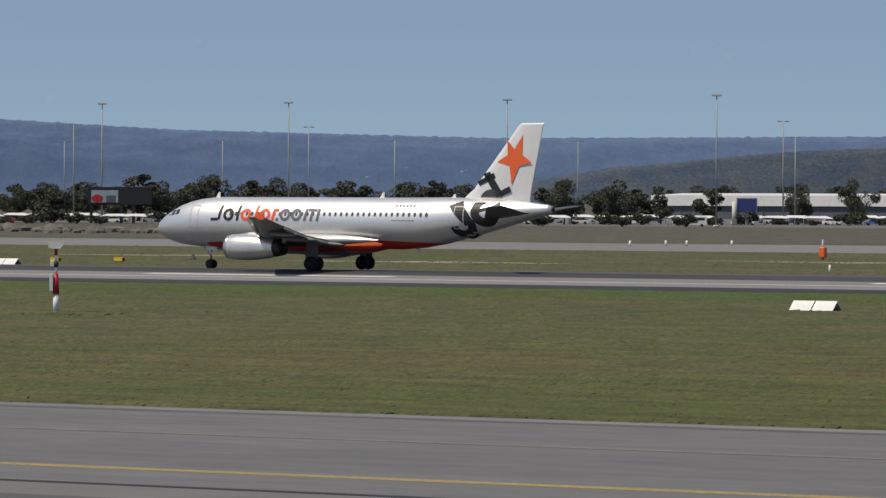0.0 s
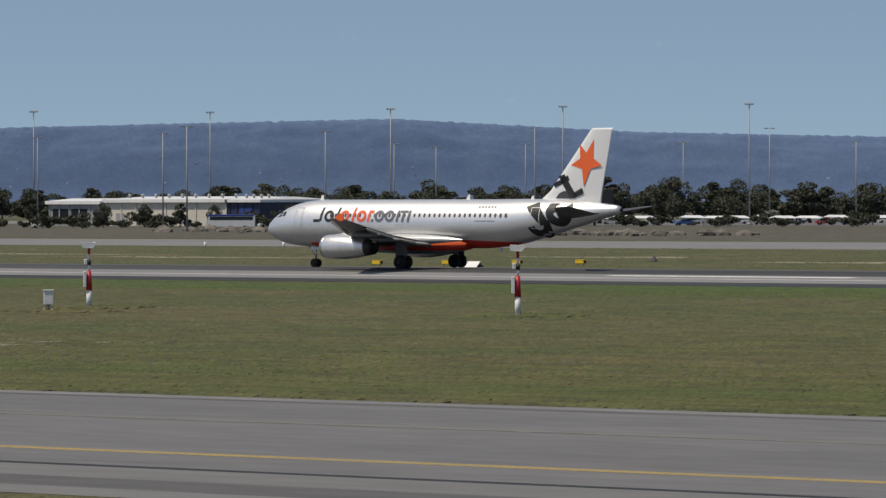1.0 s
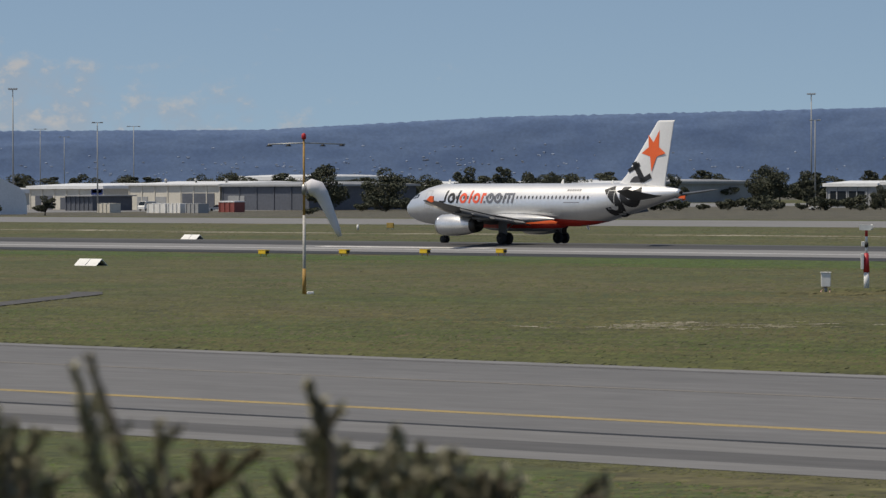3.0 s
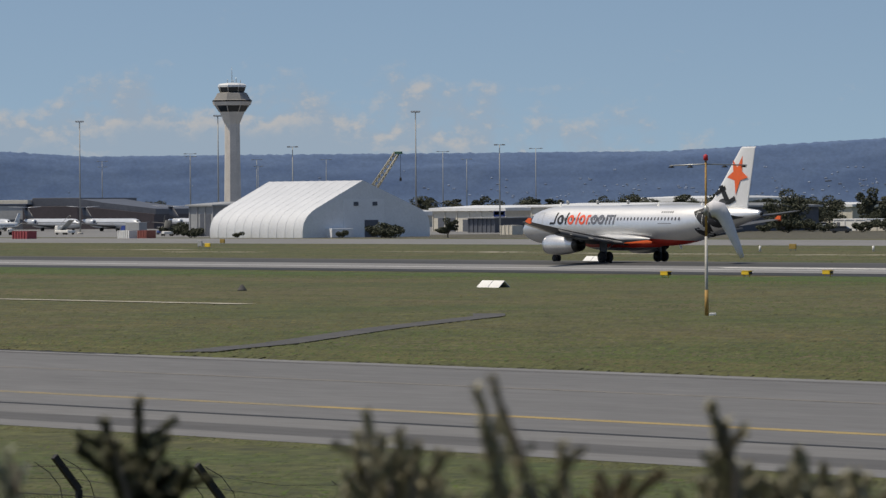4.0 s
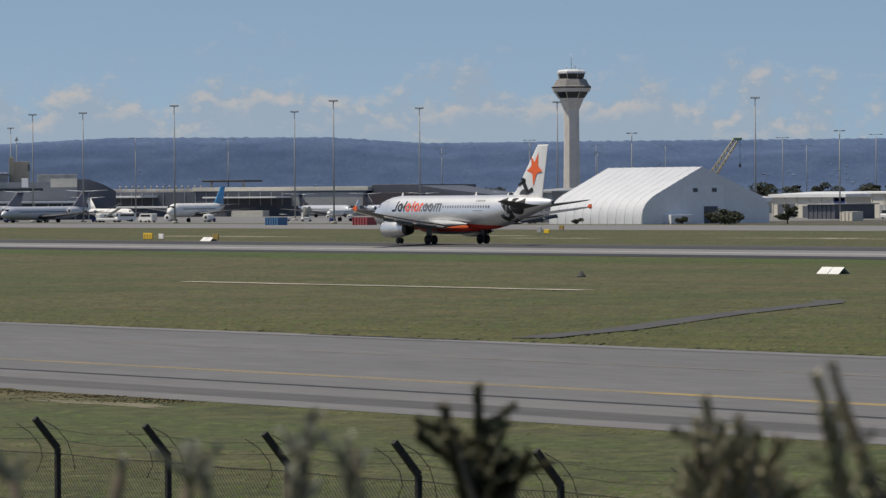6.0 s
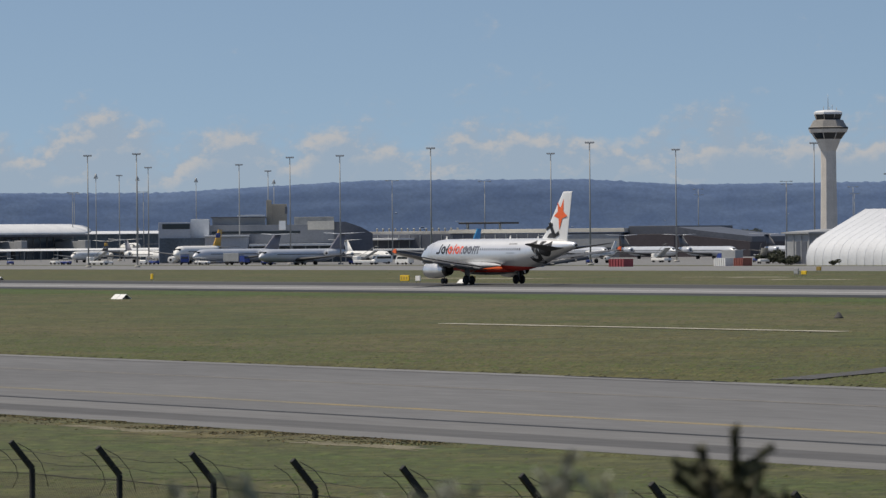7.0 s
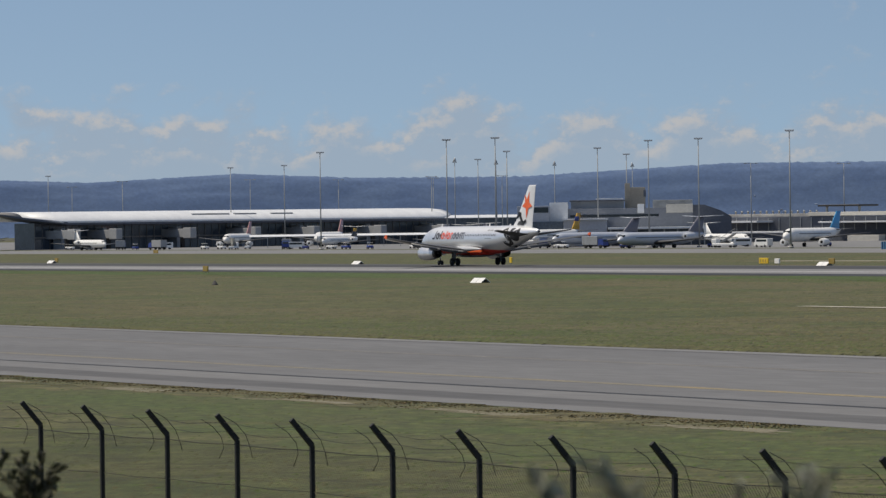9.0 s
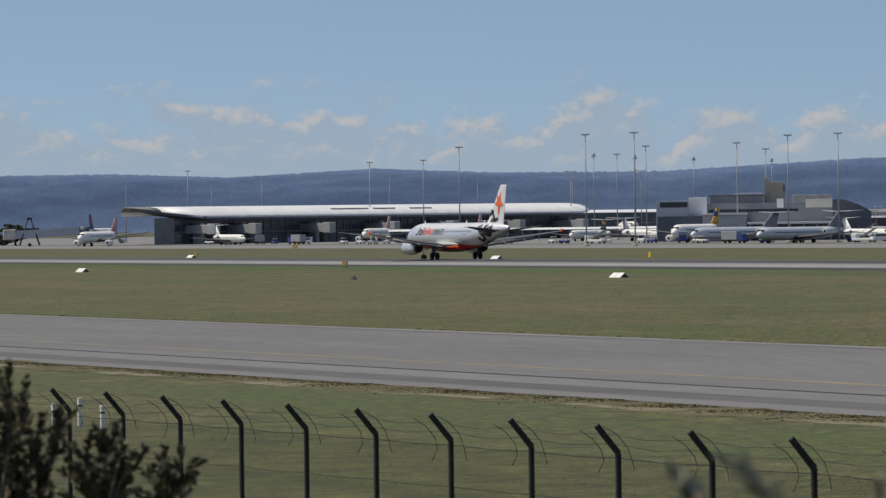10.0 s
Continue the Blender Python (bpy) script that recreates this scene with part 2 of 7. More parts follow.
def livery():
    """Silver upper body with a red belly line; the two paints meet in a crisp edge along the keel."""
    m = mat("silver_and_red_livery", (0.85, 0.85, 0.845), 0.42, 0.80, spot=0.03, scale=3, color2=(0.81, 0.81, 0.805), coat=0.1)
    n, l = m.node_tree.nodes, m.node_tree.links
    b = n["Principled BSDF"]
    old = b.inputs["Base Color"].links[0].from_socket
    tc, sp = n.new("ShaderNodeTexCoord"), n.new("ShaderNodeSeparateXYZ")
    l.new(tc.outputs["Object"], sp.inputs[0])

    def step(sock, op, v):
        k = n.new("ShaderNodeMath")
        k.operation = op
        l.new(sock, k.inputs[0])
        k.inputs[1].default_value = v
        return k.outputs[0]
    def slope(k, v):
        a = n.new("ShaderNodeMath")
        a.operation = "MULTIPLY_ADD"
        l.new(sp.outputs["X"], a.inputs[0])
        a.inputs[1].default_value = k
        l.new(sp.outputs["Z"], a.inputs[2])
        return step(a.outputs[0], "LESS_THAN", v)

    def times(a, c):
        k = n.new("ShaderNodeMath")
        k.operation = "MULTIPLY"
        l.new(a, k.inputs[0]), l.new(c, k.inputs[1])
        return k
    # the red rises gently from the nose gear to the wing, then falls away under the tail
    both = times(times(slope(-0.045, 1.92), slope(0.04, 3.36)).outputs[0], times(step(sp.outputs["X"], "GREATER_THAN", 5.6), step(sp.outputs["Z"], "GREATER_THAN", 1.55)).outputs[0])
    mx = n.new("ShaderNodeMix")
    mx.data_type = "RGBA"
    l.new(both.outputs[0], mx.inputs[0]), l.new(old, mx.inputs[6])
    mx.inputs[7].default_value = (0.56, 0.032, 0.018, 1)
    l.new(mx.outputs[2], b.inputs["Base Color"])
    inv = n.new("ShaderNodeMath")
    inv.operation = "MULTIPLY_ADD"
    l.new(both.outputs[0], inv.inputs[0])
    inv.inputs[1].default_value, inv.inputs[2].default_value = -0.80, 0.80
    l.new(inv.outputs[0], b.inputs["Metallic"])
    return m


LIVERY = livery()

# ---- mesh helpers ----
def finish(bm, smooth=False):
    bmesh.ops.recalc_face_normals(bm, faces=bm.faces[:])
    for f in bm.faces:
        f.smooth = smooth
    return bm


def link(name, bm, material):
    me = bpy.data.meshes.new(name)
    bm.to_mesh(me)
    bm.free()
    for m in (material if isinstance(material, (list, tuple)) else [material]):
        me.materials.append(m)
    return new(name, me)


def part(name, bm, material, parent, label=""):
    ob = link(name, bm, material)
    ob.parent = parent
    return tagged(ob, label)


def share(name, ob, parent, m):
    """Another part on the same mesh."""
    o = new(name, ob.data)
    o.parent = parent
    o.matrix_local = m
    return o


def thing(name, label, category, m=None, group="", kind=""):
    ob = new(name)
    ob.empty_display_size = 0.2
    if m:
        ob.matrix_world = m
    return tagged(ob, label, category, group, kind)


def add_box(bm, x0, x1, y0, y1, z0, z1, bevel=0.0):
    vs = [bm.verts.new((x, y, z)) for x in (x0, x1) for y in (y0, y1) for z in (z0, z1)]
    fs = [bm.faces.new([vs[i] for i in q]) for q in ((0, 1, 3, 2), (4, 6, 7, 5), (0, 4, 5, 1), (2, 3, 7, 6), (0, 2, 6, 4), (1, 5, 7, 3))]
    if bevel:
        es = list({e for f in fs for e in f.edges})
        bmesh.ops.bevel(bm, geom=es, offset=bevel, segments=1, affect="EDGES")
    return bm


def box(x0, x1, y0, y1, z0, z1, bevel=0.0):
    return finish(add_box(bmesh.new(), x0, x1, y0, y1, z0, z1, bevel))


def add_loft(bm, rings, caps=True, closed=True):
    """Skin through rings of equal counts of points."""
    vs = [[bm.verts.new(p) for p in r] for r in rings]
    k = len(rings[0])
    for a, b in zip(vs, vs[1:]):
        for i in range(k if closed else k - 1):
            j = (i + 1) % k
            bm.faces.new((a[i], a[j], b[j], b[i]))
    if caps:
        bm.faces.new(vs[0]), bm.faces.new(vs[-1])
    return bm


def loft(rings, caps=True, smooth=True, closed=True):
    return finish(add_loft(bmesh.new(), rings, caps, closed), smooth)


def circle(c, r, axis="z", k=12, ry=None):
    out = []
    for i in range(k):
        a = 2 * math.pi * i / k
        u, v = r * math.cos(a), (ry or r) * math.sin(a)
        out.append({"z": (c[0] + u, c[1] + v, c[2]), "x": (c[0], c[1] + u, c[2] + v), "y": (c[0] + u, c[1], c[2] + v)}[axis])
    return out


def add_tube(bm, pts, radii, k=8):
    """A round rod along points."""
    rings = []
    for i, p in enumerate(pts):
        p = Vector(p)
        d = (Vector(pts[min(i + 1, len(pts) - 1)]) - Vector(pts[max(i - 1, 0)])).normalized()
        u = d.orthogonal().normalized()
        if abs(d.z) < 0.95:
            u = d.cross(Vector((0, 0, 1))).normalized()
        v = d.cross(u)
        r = radii[i] if isinstance(radii, (list, tuple)) else radii
        rings.append([p + r * (u * math.cos(2 * math.pi * j / k) + v * math.sin(2 * math.pi * j / k)) for j in range(k)])
    return add_loft(bm, rings)


def tube(pts, radii, k=8):
    return finish(add_tube(bmesh.new(), pts, radii, k), True)


def lathe(profile, axis="x", k=24, c=(0, 0, 0)):
    """Turned body: profile of (along, radius)."""
    rings = []
    for s, r in profile:
        o = {"x": (c[0] + s, c[1], c[2]), "y": (c[0], c[1] + s, c[2]), "z": (c[0], c[1], c[2] + s)}[axis]
        rings.append(circle(o, max(r, 0.001), axis, k))
    return loft(rings)


def lerp_table(rows, x):
    if x <= rows[0][0]:
        return rows[0][1:]
    for a, b in zip(rows, rows[1:]):
        if x <= b[0]:
            f = (x - a[0]) / (b[0] - a[0])
            return tuple(p + f * (q - p) for p, q in zip(a[1:], b[1:]))
    return rows[-1][1:]

# ---- ground, runway, taxiways ----
# height of the field across the runway: taxiway level, a shallow dip, the crowned runway, flat beyond
PROFILE = [(-400, -1.0), (-60, 0.0), (-26, 3.2), (-12, 4.4), (7.6, 4.35), (9, 4.1), (14, 2.5), (22, 0.8), (28, 0.1), (32, 0.0), (70.2, 0.0), (89, 0.01), (107.9, 0.0), (130, -0.5), (287, -0.5), (315, 0.0), (343, -0.5), (360, -0.5), (4900, -0.5)]


def ground_z(y):
    return lerp_table(PROFILE, y)[0]


def strip(name, material, y0, y1, lift, x0=-2600, x1=700, label="", step=40.0, parent=None):
    """A band along the runway that follows the field."""
    ys = sorted({y0, y1, *[p[0] for p in PROFILE if y0 < p[0] < y1]})
    n = max(1, int((x1 - x0) / step))
    bm = bmesh.new()
    rows = [[bm.verts.new((x0 + (x1 - x0) * i / n, y, ground_z(y) + lift)) for y in ys] for i in range(n + 1)]
    for a, b in zip(rows, rows[1:]):
        for j in range(len(ys) - 1):
            bm.faces.new((a[j], b[j], b[j + 1], a[j + 1]))
    # thin edge, so that the band has depth
    bmesh.ops.recalc_face_normals(bm, faces=bm.faces[:])
    ob = link(name, bm, material)
    if parent:
        ob.parent = parent
    return tagged(ob, label, kind="structure") if label else ob


def build_ground():
    xs = [-4900, -3500, -2600, -2000] + list(range(-1800, 200, 50)) + [200, 400, 700, 1400, 2400, 3600]
    ys = sorted({p[0] for p in PROFILE} | {3.0, 40, 50, 60, 120, 160, 200, 240, 500, 640, 900, 1400, 2200, 3200})
    bm = bmesh.new()
    rows = [[bm.verts.new((x, y, ground_z(y))) for y in ys] for x in xs]
    for a, b in zip(rows, rows[1:]):
        for j in range(len(ys) - 1):
            bm.faces.new((a[j], b[j], b[j + 1], a[j + 1]))
    bmesh.ops.recalc_face_normals(bm, faces=bm.faces[:])
    tagged(link("ground", bm, GRASS), "mown grass airfield with dry brownish patches", "grass", kind="structure")


build_ground()
strip("taxiway", ASPHALT, 70.2, 107.9, 0.005, label="grey weathered asphalt taxiway with painted lines")
NEAR_BAND = mat("worn_asphalt_band", (0.158, 0.157, 0.155), 0.9, spot=0.12, scale=5, color2=(0.138, 0.137, 0.136), stretch=(0.2, 1, 1))
strip("pavement", NEAR_BAND, 70.2, 72.2, 0.009, label="pale asphalt taxiway edge strip")
strip("pavement", ASPHALT_DARK, 72.2, 74.9, 0.009, label="darker patched asphalt band along the taxiway")
strip("pavement", NEAR_BAND, 74.9, 78.25, 0.009, label="pale asphalt band along the taxiway")
strip("trim", SEAM, 78.05, 78.55, 0.012, label="black bitumen joint in the taxiway")
for xa, xb, paint, worn in ((-112, 700, YELLOW_LINE, "yellow painted taxiway centre line"), (-150, -112, mat("worn_yellow_paint", (0.25, 0.195, 0.10), 0.85, spot=0.3, scale=1.5, color2=(0.19, 0.17, 0.12)), "worn yellow taxiway centre line"), (-2600, -150, mat("faded_yellow_paint", (0.20, 0.172, 0.115), 0.85, spot=0.3, scale=1.5, color2=(0.16, 0.15, 0.125)), "faded yellow taxiway centre line")):
    strip("trim", paint, 82.75, 83.45, 0.009, xa, xb, label=worn)
strip("trim", mat("faded_line", (0.185, 0.172, 0.155), 0.9, spot=0.2, scale=2), 95.7, 96.2, 0.012, label="faded brown line on the taxiway")
strip("trim", ASPHALT_PALE, 106.4, 107.6, 0.009, label="pale weathered taxiway margin")
strip("trim", ASPHALT_DARK, 105.6, 106.4, 0.009, label="darker seam along the taxiway margin")
strip("runway", RUNWAY, 287, 343, 0.005, label="crowned grooved asphalt runway, grey with rubber-darkened middle")
strip("trim", RUBBER_TRACK, 305.0, 327, 0.009, label="black tyre rubber along the runway centre")
strip("trim", mat("sealed_shoulder", (0.022, 0.022, 0.023), 0.8, spot=0.25, scale=8, color2=(0.034, 0.034, 0.035), stretch=(0.1, 1, 1)), 281.5, 290.2, 0.02, label="dark asphalt runway shoulder")
strip("trim", ASPHALT_DARK, 327, 346, 0.009, label="dark asphalt runway shoulder on the far side")
strip("trim", mat("worn_white_paint", (0.40, 0.40, 0.40), 0.85, spot=0.2, scale=3, color2=(0.32, 0.32, 0.32), stretch=(0.2, 1, 1)), 296.2, 297.7, 0.011, label="white painted runway side line")
strip("taxiway", ASPHALT_PALE, 484, 560, 0.005, label="pale grey taxiway beyond the runway")

# ---- the airliner on its take-off run (nose to -x, stands on z = 0) ----
FUSE = [(0.0, 3.34, 0.03, 0.03), (0.12, 3.34, 0.32, 0.32), (0.4, 3.36, 0.62, 0.62), (1.0, 3.42, 1.0, 1.0), (1.7, 3.5, 1.3, 1.32), (2.5, 3.6, 1.55, 1.6), (3.4, 3.69, 1.74, 1.8),
        (4.5, 3.76, 1.89, 1.96), (6.0, 3.8, 1.975, 2.07), (24.0, 3.8, 1.975, 2.07), (26.0, 3.88, 1.95, 2.0), (28.0, 4.05, 1.83, 1.85), (30.0, 4.28, 1.6, 1.6), (32.0, 4.5, 1.32, 1.32),
        (34.0, 4.7, 0.99, 0.99), (36.0, 4.88, 0.62, 0.62), (37.2, 4.96, 0.36, 0.4), (37.57, 4.98, 0.2, 0.24)]


def fuse_side(x, z, lift=0.012):
    """Half width of the fuselage at x, z."""
    zc, ry, rz = lerp_table(FUSE, x)
    return ry * math.sqrt(max(0.0, 1 - ((z - zc) / rz) ** 2)) + lift


def foil(le, chord, y, z, thick, k=9, vertical=False):
    """Wing section: leading edge x, chord, station, height."""
    pts = []
    for i in range(k + 1):
        u = 0.5 - 0.5 * math.cos(math.pi * i / k)
        pts.append((u, 0.6 * thick * (2.97 * math.sqrt(u) - 1.26 * u - 3.52 * u * u + 2.84 * u ** 3 - 1.02 * u ** 4) * 1.0))
    ring = [(u, t) for u, t in pts] + [(u, -0.85 * t) for u, t in reversed(pts[1:-1])]
    if vertical:
        return [(le + chord * u, y + chord * t, z) for u, t in ring]
    return [(le + chord * u, y, z + chord * t) for u, t in ring]


def patch(polys, side, surface, dz=0.35):
    """Paint that lies on the skin: polygons in (x, z), laid on the near (-1) or far (+1) side."""
    bm = bmesh.new()
    for poly in polys:
        f = bm.faces.new([bm.verts.new((x, 0, z)) for x, z in poly])
    bmesh.ops.remove_doubles(bm, verts=bm.verts[:], dist=0.004)
    zs = [v.co.z for v in bm.verts]
    z = min(zs) + dz
    while z < max(zs):
        bmesh.ops.bisect_plane(bm, geom=bm.verts[:] + bm.edges[:] + bm.faces[:], plane_co=(0, 0, z), plane_no=(0, 0, 1))
        z += dz
    for v in bm.verts:
        v.co.y = side * surface(v.co.x, v.co.z)
    return finish(bm)


def ring_polys(cx, cz, ro, ri, a0=0, a1=360, k=16, slant=0.0):
    out = []
    for i in range(k):
        a, b = radians(a0 + (a1 - a0) * i / k), radians(a0 + (a1 - a0) * (i + 1) / k)
        q = [(ro, a), (ro, b), (ri, b), (ri, a)]
        out.append([(cx + r * math.cos(t) + slant * r * math.sin(t), cz + r * math.sin(t)) for r, t in q])
    return out


def wheel(parent, x, y, r, w):
    """Tyre with a rim, axle along y."""
    prof = [(-w, r * 0.5), (-w, r * 0.86), (-w * 0.75, r * 0.97), (0, r), (w * 0.75, r * 0.97), (w, r * 0.86), (w, r * 0.5)]
    t = part("tyre", lathe(prof, "y", 20, (x, y, r)), TYRE, parent, "black aircraft tyre")
    # shade on the wheels is put into the rim's dark colour
    part("rim", lathe([(-w * 1.04, r * 0.15), (-w * 1.04, r * 0.48), (w * 1.04, r * 0.48), (w * 1.04, r * 0.15)], "y", 16, (x, y, r)), DARK_STEEL, t, "wheel rim coloured dark for its shade")


def build_airliner():
    plane = thing("airliner", "silver twin-engined jet airliner with orange star tail on the runway", "airplane")
    # fuselage
    xs = [0.0, 0.05, 0.12, 0.25, 0.4, 0.7, 1.0, 1.35, 1.7, 2.1, 2.5, 3.0, 3.4, 4.0, 4.5, 5.2, 6.0] + list(range(8, 25, 2)) + [25, 26, 27, 28, 29, 30, 31, 32, 33, 34, 35, 36, 36.6, 37.2, 37.57]
    rings = []
    for x in xs:
        zc, ry, rz = lerp_table(FUSE, x)
        rings.append([(x, ry * math.sin(2 * math.pi * i / 48), zc + rz * math.cos(2 * math.pi * i / 48)) for i in range(48)])
    body = part("fuselage", loft(rings), LIVERY, plane, "silver fuselage with a red belly")
    part("exhaust_cone", lathe([(0, 0.19), (0.22, 0.16), (0.22, 0.1), (0.05, 0.08)], "x", 16, (37.5, 0, 4.98)), EXHAUST, body, "dark tail exhaust")
    # belly fairing between the wings
    rings = []
    for x, w, zt, zb in ((10.6, 0.5, 2.1, 1.78), (11.6, 1.5, 2.5, 1.5), (13, 2.1, 2.7, 1.28), (16, 2.25, 2.75, 1.2), (18.5, 2.2, 2.72, 1.22), (20.5, 1.7, 2.5, 1.4), (22.2, 0.6, 2.0, 1.72)):
        rings.append([(x, w * math.copysign(abs(math.sin(a)) ** 0.7, math.sin(a)), (zt + zb) / 2 + (zt - zb) / 2 * math.cos(a)) for a in [2 * math.pi * i / 24 for i in range(24)]])
    part("belly_fairing", loft(rings), LIVERY, plane, "red belly fairing")
    # cockpit panes, doors, cabin windows
    for s in (-1, 1):
        for pts in ([(1.95, 4.36), (2.38, 4.40), (2.45, 4.82), (2.2, 4.80)], [(2.5, 4.42), (2.95, 4.48), (2.95, 4.84), (2.55, 4.83)], [(1.62, 4.32), (1.85, 4.34), (2.1, 4.78), (1.95, 4.76)]):
            part("cockpit_pane", patch([pts], s, fuse_side), GLASS_DARK, plane, "dark cockpit window")
        first = None
        for i in range(38):
            x = 7.3 + 0.535 * i
            if first is None:
                pts = [(x + 0.12 * math.cos(a) * (1 if abs(math.cos(a)) < 0.9 else 0.95), 4.52 + 0.18 * math.sin(a)) for a in [math.pi * k / 5 for k in range(10)]]
                first = part("cabin_window", patch([pts], s, fuse_side), mat("cabin_window_pane", (0.10, 0.105, 0.115), 0.2, spot=0.1), plane)
            else:
                share("cabin_window", first, plane, pose(0.535 * i, 0, 0))
        for x0, x1, edge in ((4.3, 5.15, SILVER), (29.5, 30.35, WHITE)):
            bars = [[(x0, 3.4), (x0 + 0.05, 3.4), (x0 + 0.05, 5.2), (x0, 5.2)], [(x1 - 0.05, 3.4), (x1, 3.4), (x1, 5.2), (x1 - 0.05, 5.2)], [(x0, 5.15), (x1, 5.15), (x1, 5.2), (x0, 5.2)], [(x0, 3.4), (x1, 3.4), (x1, 3.45), (x0, 3.45)]]
            part("cabin_door", patch(bars, s, lambda x, z: fuse_side(x, z, 0.034)), edge, plane, "outlined cabin door")
        # title band: plain bars and rings in dark grey and orange
        z0, zm, zt, w = 3.95, 4.45, 5.2, 0.24
        sl = 0.12

        def bar(x, lo, hi):
            return [(x + sl * (lo - z0), lo), (x + w + sl * (lo - z0), lo), (x + w + sl * (hi - z0), hi), (x + sl * (hi - z0), hi)]
        lift2 = lambda x, z: fuse_side(x, z, 0.03)
        slate = mat("slate_paint", (0.14, 0.15, 0.18), 0.5, spot=0.1)
        mid_grey = mat("mid_grey_paint", (0.25, 0.25, 0.26), 0.5, spot=0.1)
        red = mat("orange_red_paint", (0.80, 0.11, 0.05), 0.45, spot=0.06)

        def ring(x):
            return ring_polys(x, zm, 0.52, 0.26)

        def block(x0, x1, lo, hi):
            return [(x0, lo), (x1, lo), (x1, hi), (x0, hi)]
        shapes = [(BLACK, [bar(7.15, z0 + 0.1, zt)]), (BLACK, [block(6.5, 7.2, z0, z0 + 0.24)]), (BLACK, ring(8.2)), (BLACK, [bar(8.95, z0, zt)]),
                  (red, ring(9.9)), (red, [bar(10.7, z0, zt)]), (red, ring(11.75)), (red, [bar(12.4, z0, 4.95)]), (red, [block(12.75, 13.05, 4.7, 4.95)]),
                  (slate, [block(12.85, 13.1, z0, z0 + 0.24)]), (slate, ring(13.7)), (slate, ring(14.8)), (slate, [bar(15.5, z0, 4.95)]), (slate, [bar(16.1, z0, 4.95)]), (slate, [bar(16.7, z0, 4.95)]), (slate, [block(15.9, 16.75, 4.74, 4.95)])]
        for paint, polys in shapes:
            part("title_shape", patch(polys, s, lift2), paint, plane, "painted title shape")
        for i in range(6):
            part("registration_bar", patch([[(24.0 + 0.33 * i, 5.12), (24.22 + 0.33 * i, 5.12), (24.22 + 0.33 * i, 5.3), (24.0 + 0.33 * i, 5.3)]], s, fuse_side), mid_grey, plane)
        part("registration_bar", patch([[(23.9, 4.0), (26.0, 4.0), (26.0, 4.08), (23.9, 4.08)]], s, fuse_side), mid_grey, plane, "thin grey bar of small print")
        # big black strokes on the rear body
        big = ring_polys(30.25, 3.7, 1.08, 0.42, 190, 385, 12)
        part("tail_stroke", patch([[(28.9, 5.25), (30.0, 5.62), (31.32, 3.85), (30.45, 3.65)]], s, lambda x, z: fuse_side(x, min(z, lerp_table(FUSE, x)[0] + 0.985 * lerp_table(FUSE, x)[2]), 0.024), 0.2), BLACK, plane, "black slanted paint stroke")
        part("tail_stroke", patch(big, s, lambda x, z: fuse_side(x, min(z, lerp_table(FUSE, x)[0] + 0.985 * lerp_table(FUSE, x)[2]), 0.02), 0.2), BLACK, plane, "black curved paint stroke")
        big = ring_polys(32.2, 4.85, 1.28, 0.56, 100, 400, 18) + [[(31.3, 4.62), (32.9, 5.05), (32.85, 5.3), (31.25, 4.9)]]
        big = [[(x, min(z, 5.52)) for x, z in q] for q in big]
        big = [q for q in big if max(p[1] for p in q) - min(p[1] for p in q) > 0.02]
        part("tail_stroke", patch(big, s, lambda x, z: fuse_side(x, min(z, lerp_table(FUSE, x)[0] + 0.97 * lerp_table(FUSE, x)[2]), 0.02), 0.2), BLACK, plane, "black curved paint stroke")
    # fin
    def fin_half(x, z):
        return 0.2 - 0.13 * (z - 5.5) / 6.2 + 0.008
    fin = part("fin", loft([foil(28.4, 7.2, 0, 5.2, 0.045, vertical=True), foil(29.5, 6.15, 0, 5.85, 0.056, vertical=True), foil(30.45, 5.32, 0, 6.6, 0.060, vertical=True), foil(34.55, 2.2, 0, 11.6, 0.066, vertical=True), foil(34.8, 2.1, 0, 11.76, 0.06, vertical=True)]), mat("white_tail_paint", (0.74, 0.745, 0.755), 0.4, spot=0.03, scale=2, coat=0.2), plane, "white tail fin with an orange star")
    for s in (-1, 1):
        cx, cz = 34.2, 9.0
        tips = []
        for i, (r, a) in enumerate([(2.05, 66), (0.72, 92), (1.62, 118), (0.75, 160), (1.75, 190), (0.8, 232), (2.1, 262), (0.78, 305), (1.72, 349), (0.78, 20)]):
            tips.append((cx + r * math.cos(radians(a)) * 0.92, cz + r * math.sin(radians(a))))
        tris = [[(cx, cz), tips[i], tips[(i + 1) % 10]] for i in range(10)]
        part("tail_star", patch(tris, s, fin_half, 9), ORANGE, fin, "orange painted star")
        # slanted stroke with a short cross stroke at the fin's foot
        st = [[(31.35, 7.75), (31.95, 7.95), (33.2, 6.15), (32.6, 5.85)], [(30.8, 7.15), (31.0, 6.85), (32.5, 7.45), (32.3, 7.85)], [(32.9, 5.9), (33.95, 6.35), (33.75, 6.8), (32.9, 6.4)]]
        for q in st:
            part("tail_stroke", patch([q], s, fin_half, 9), BLACK, fin, "black slanted paint stroke")
        part("tail_stroke", patch([[(32.1 + 1.05 * math.cos(a), 5.6 + 0.95 * math.sin(a)) for a in [radians(20 + 14 * i) for i in range(11)]]], s, fin_half, 9), mat("graphite_paint", (0.06, 0.06, 0.065), 0.5), fin, "dark rounded paint shape")
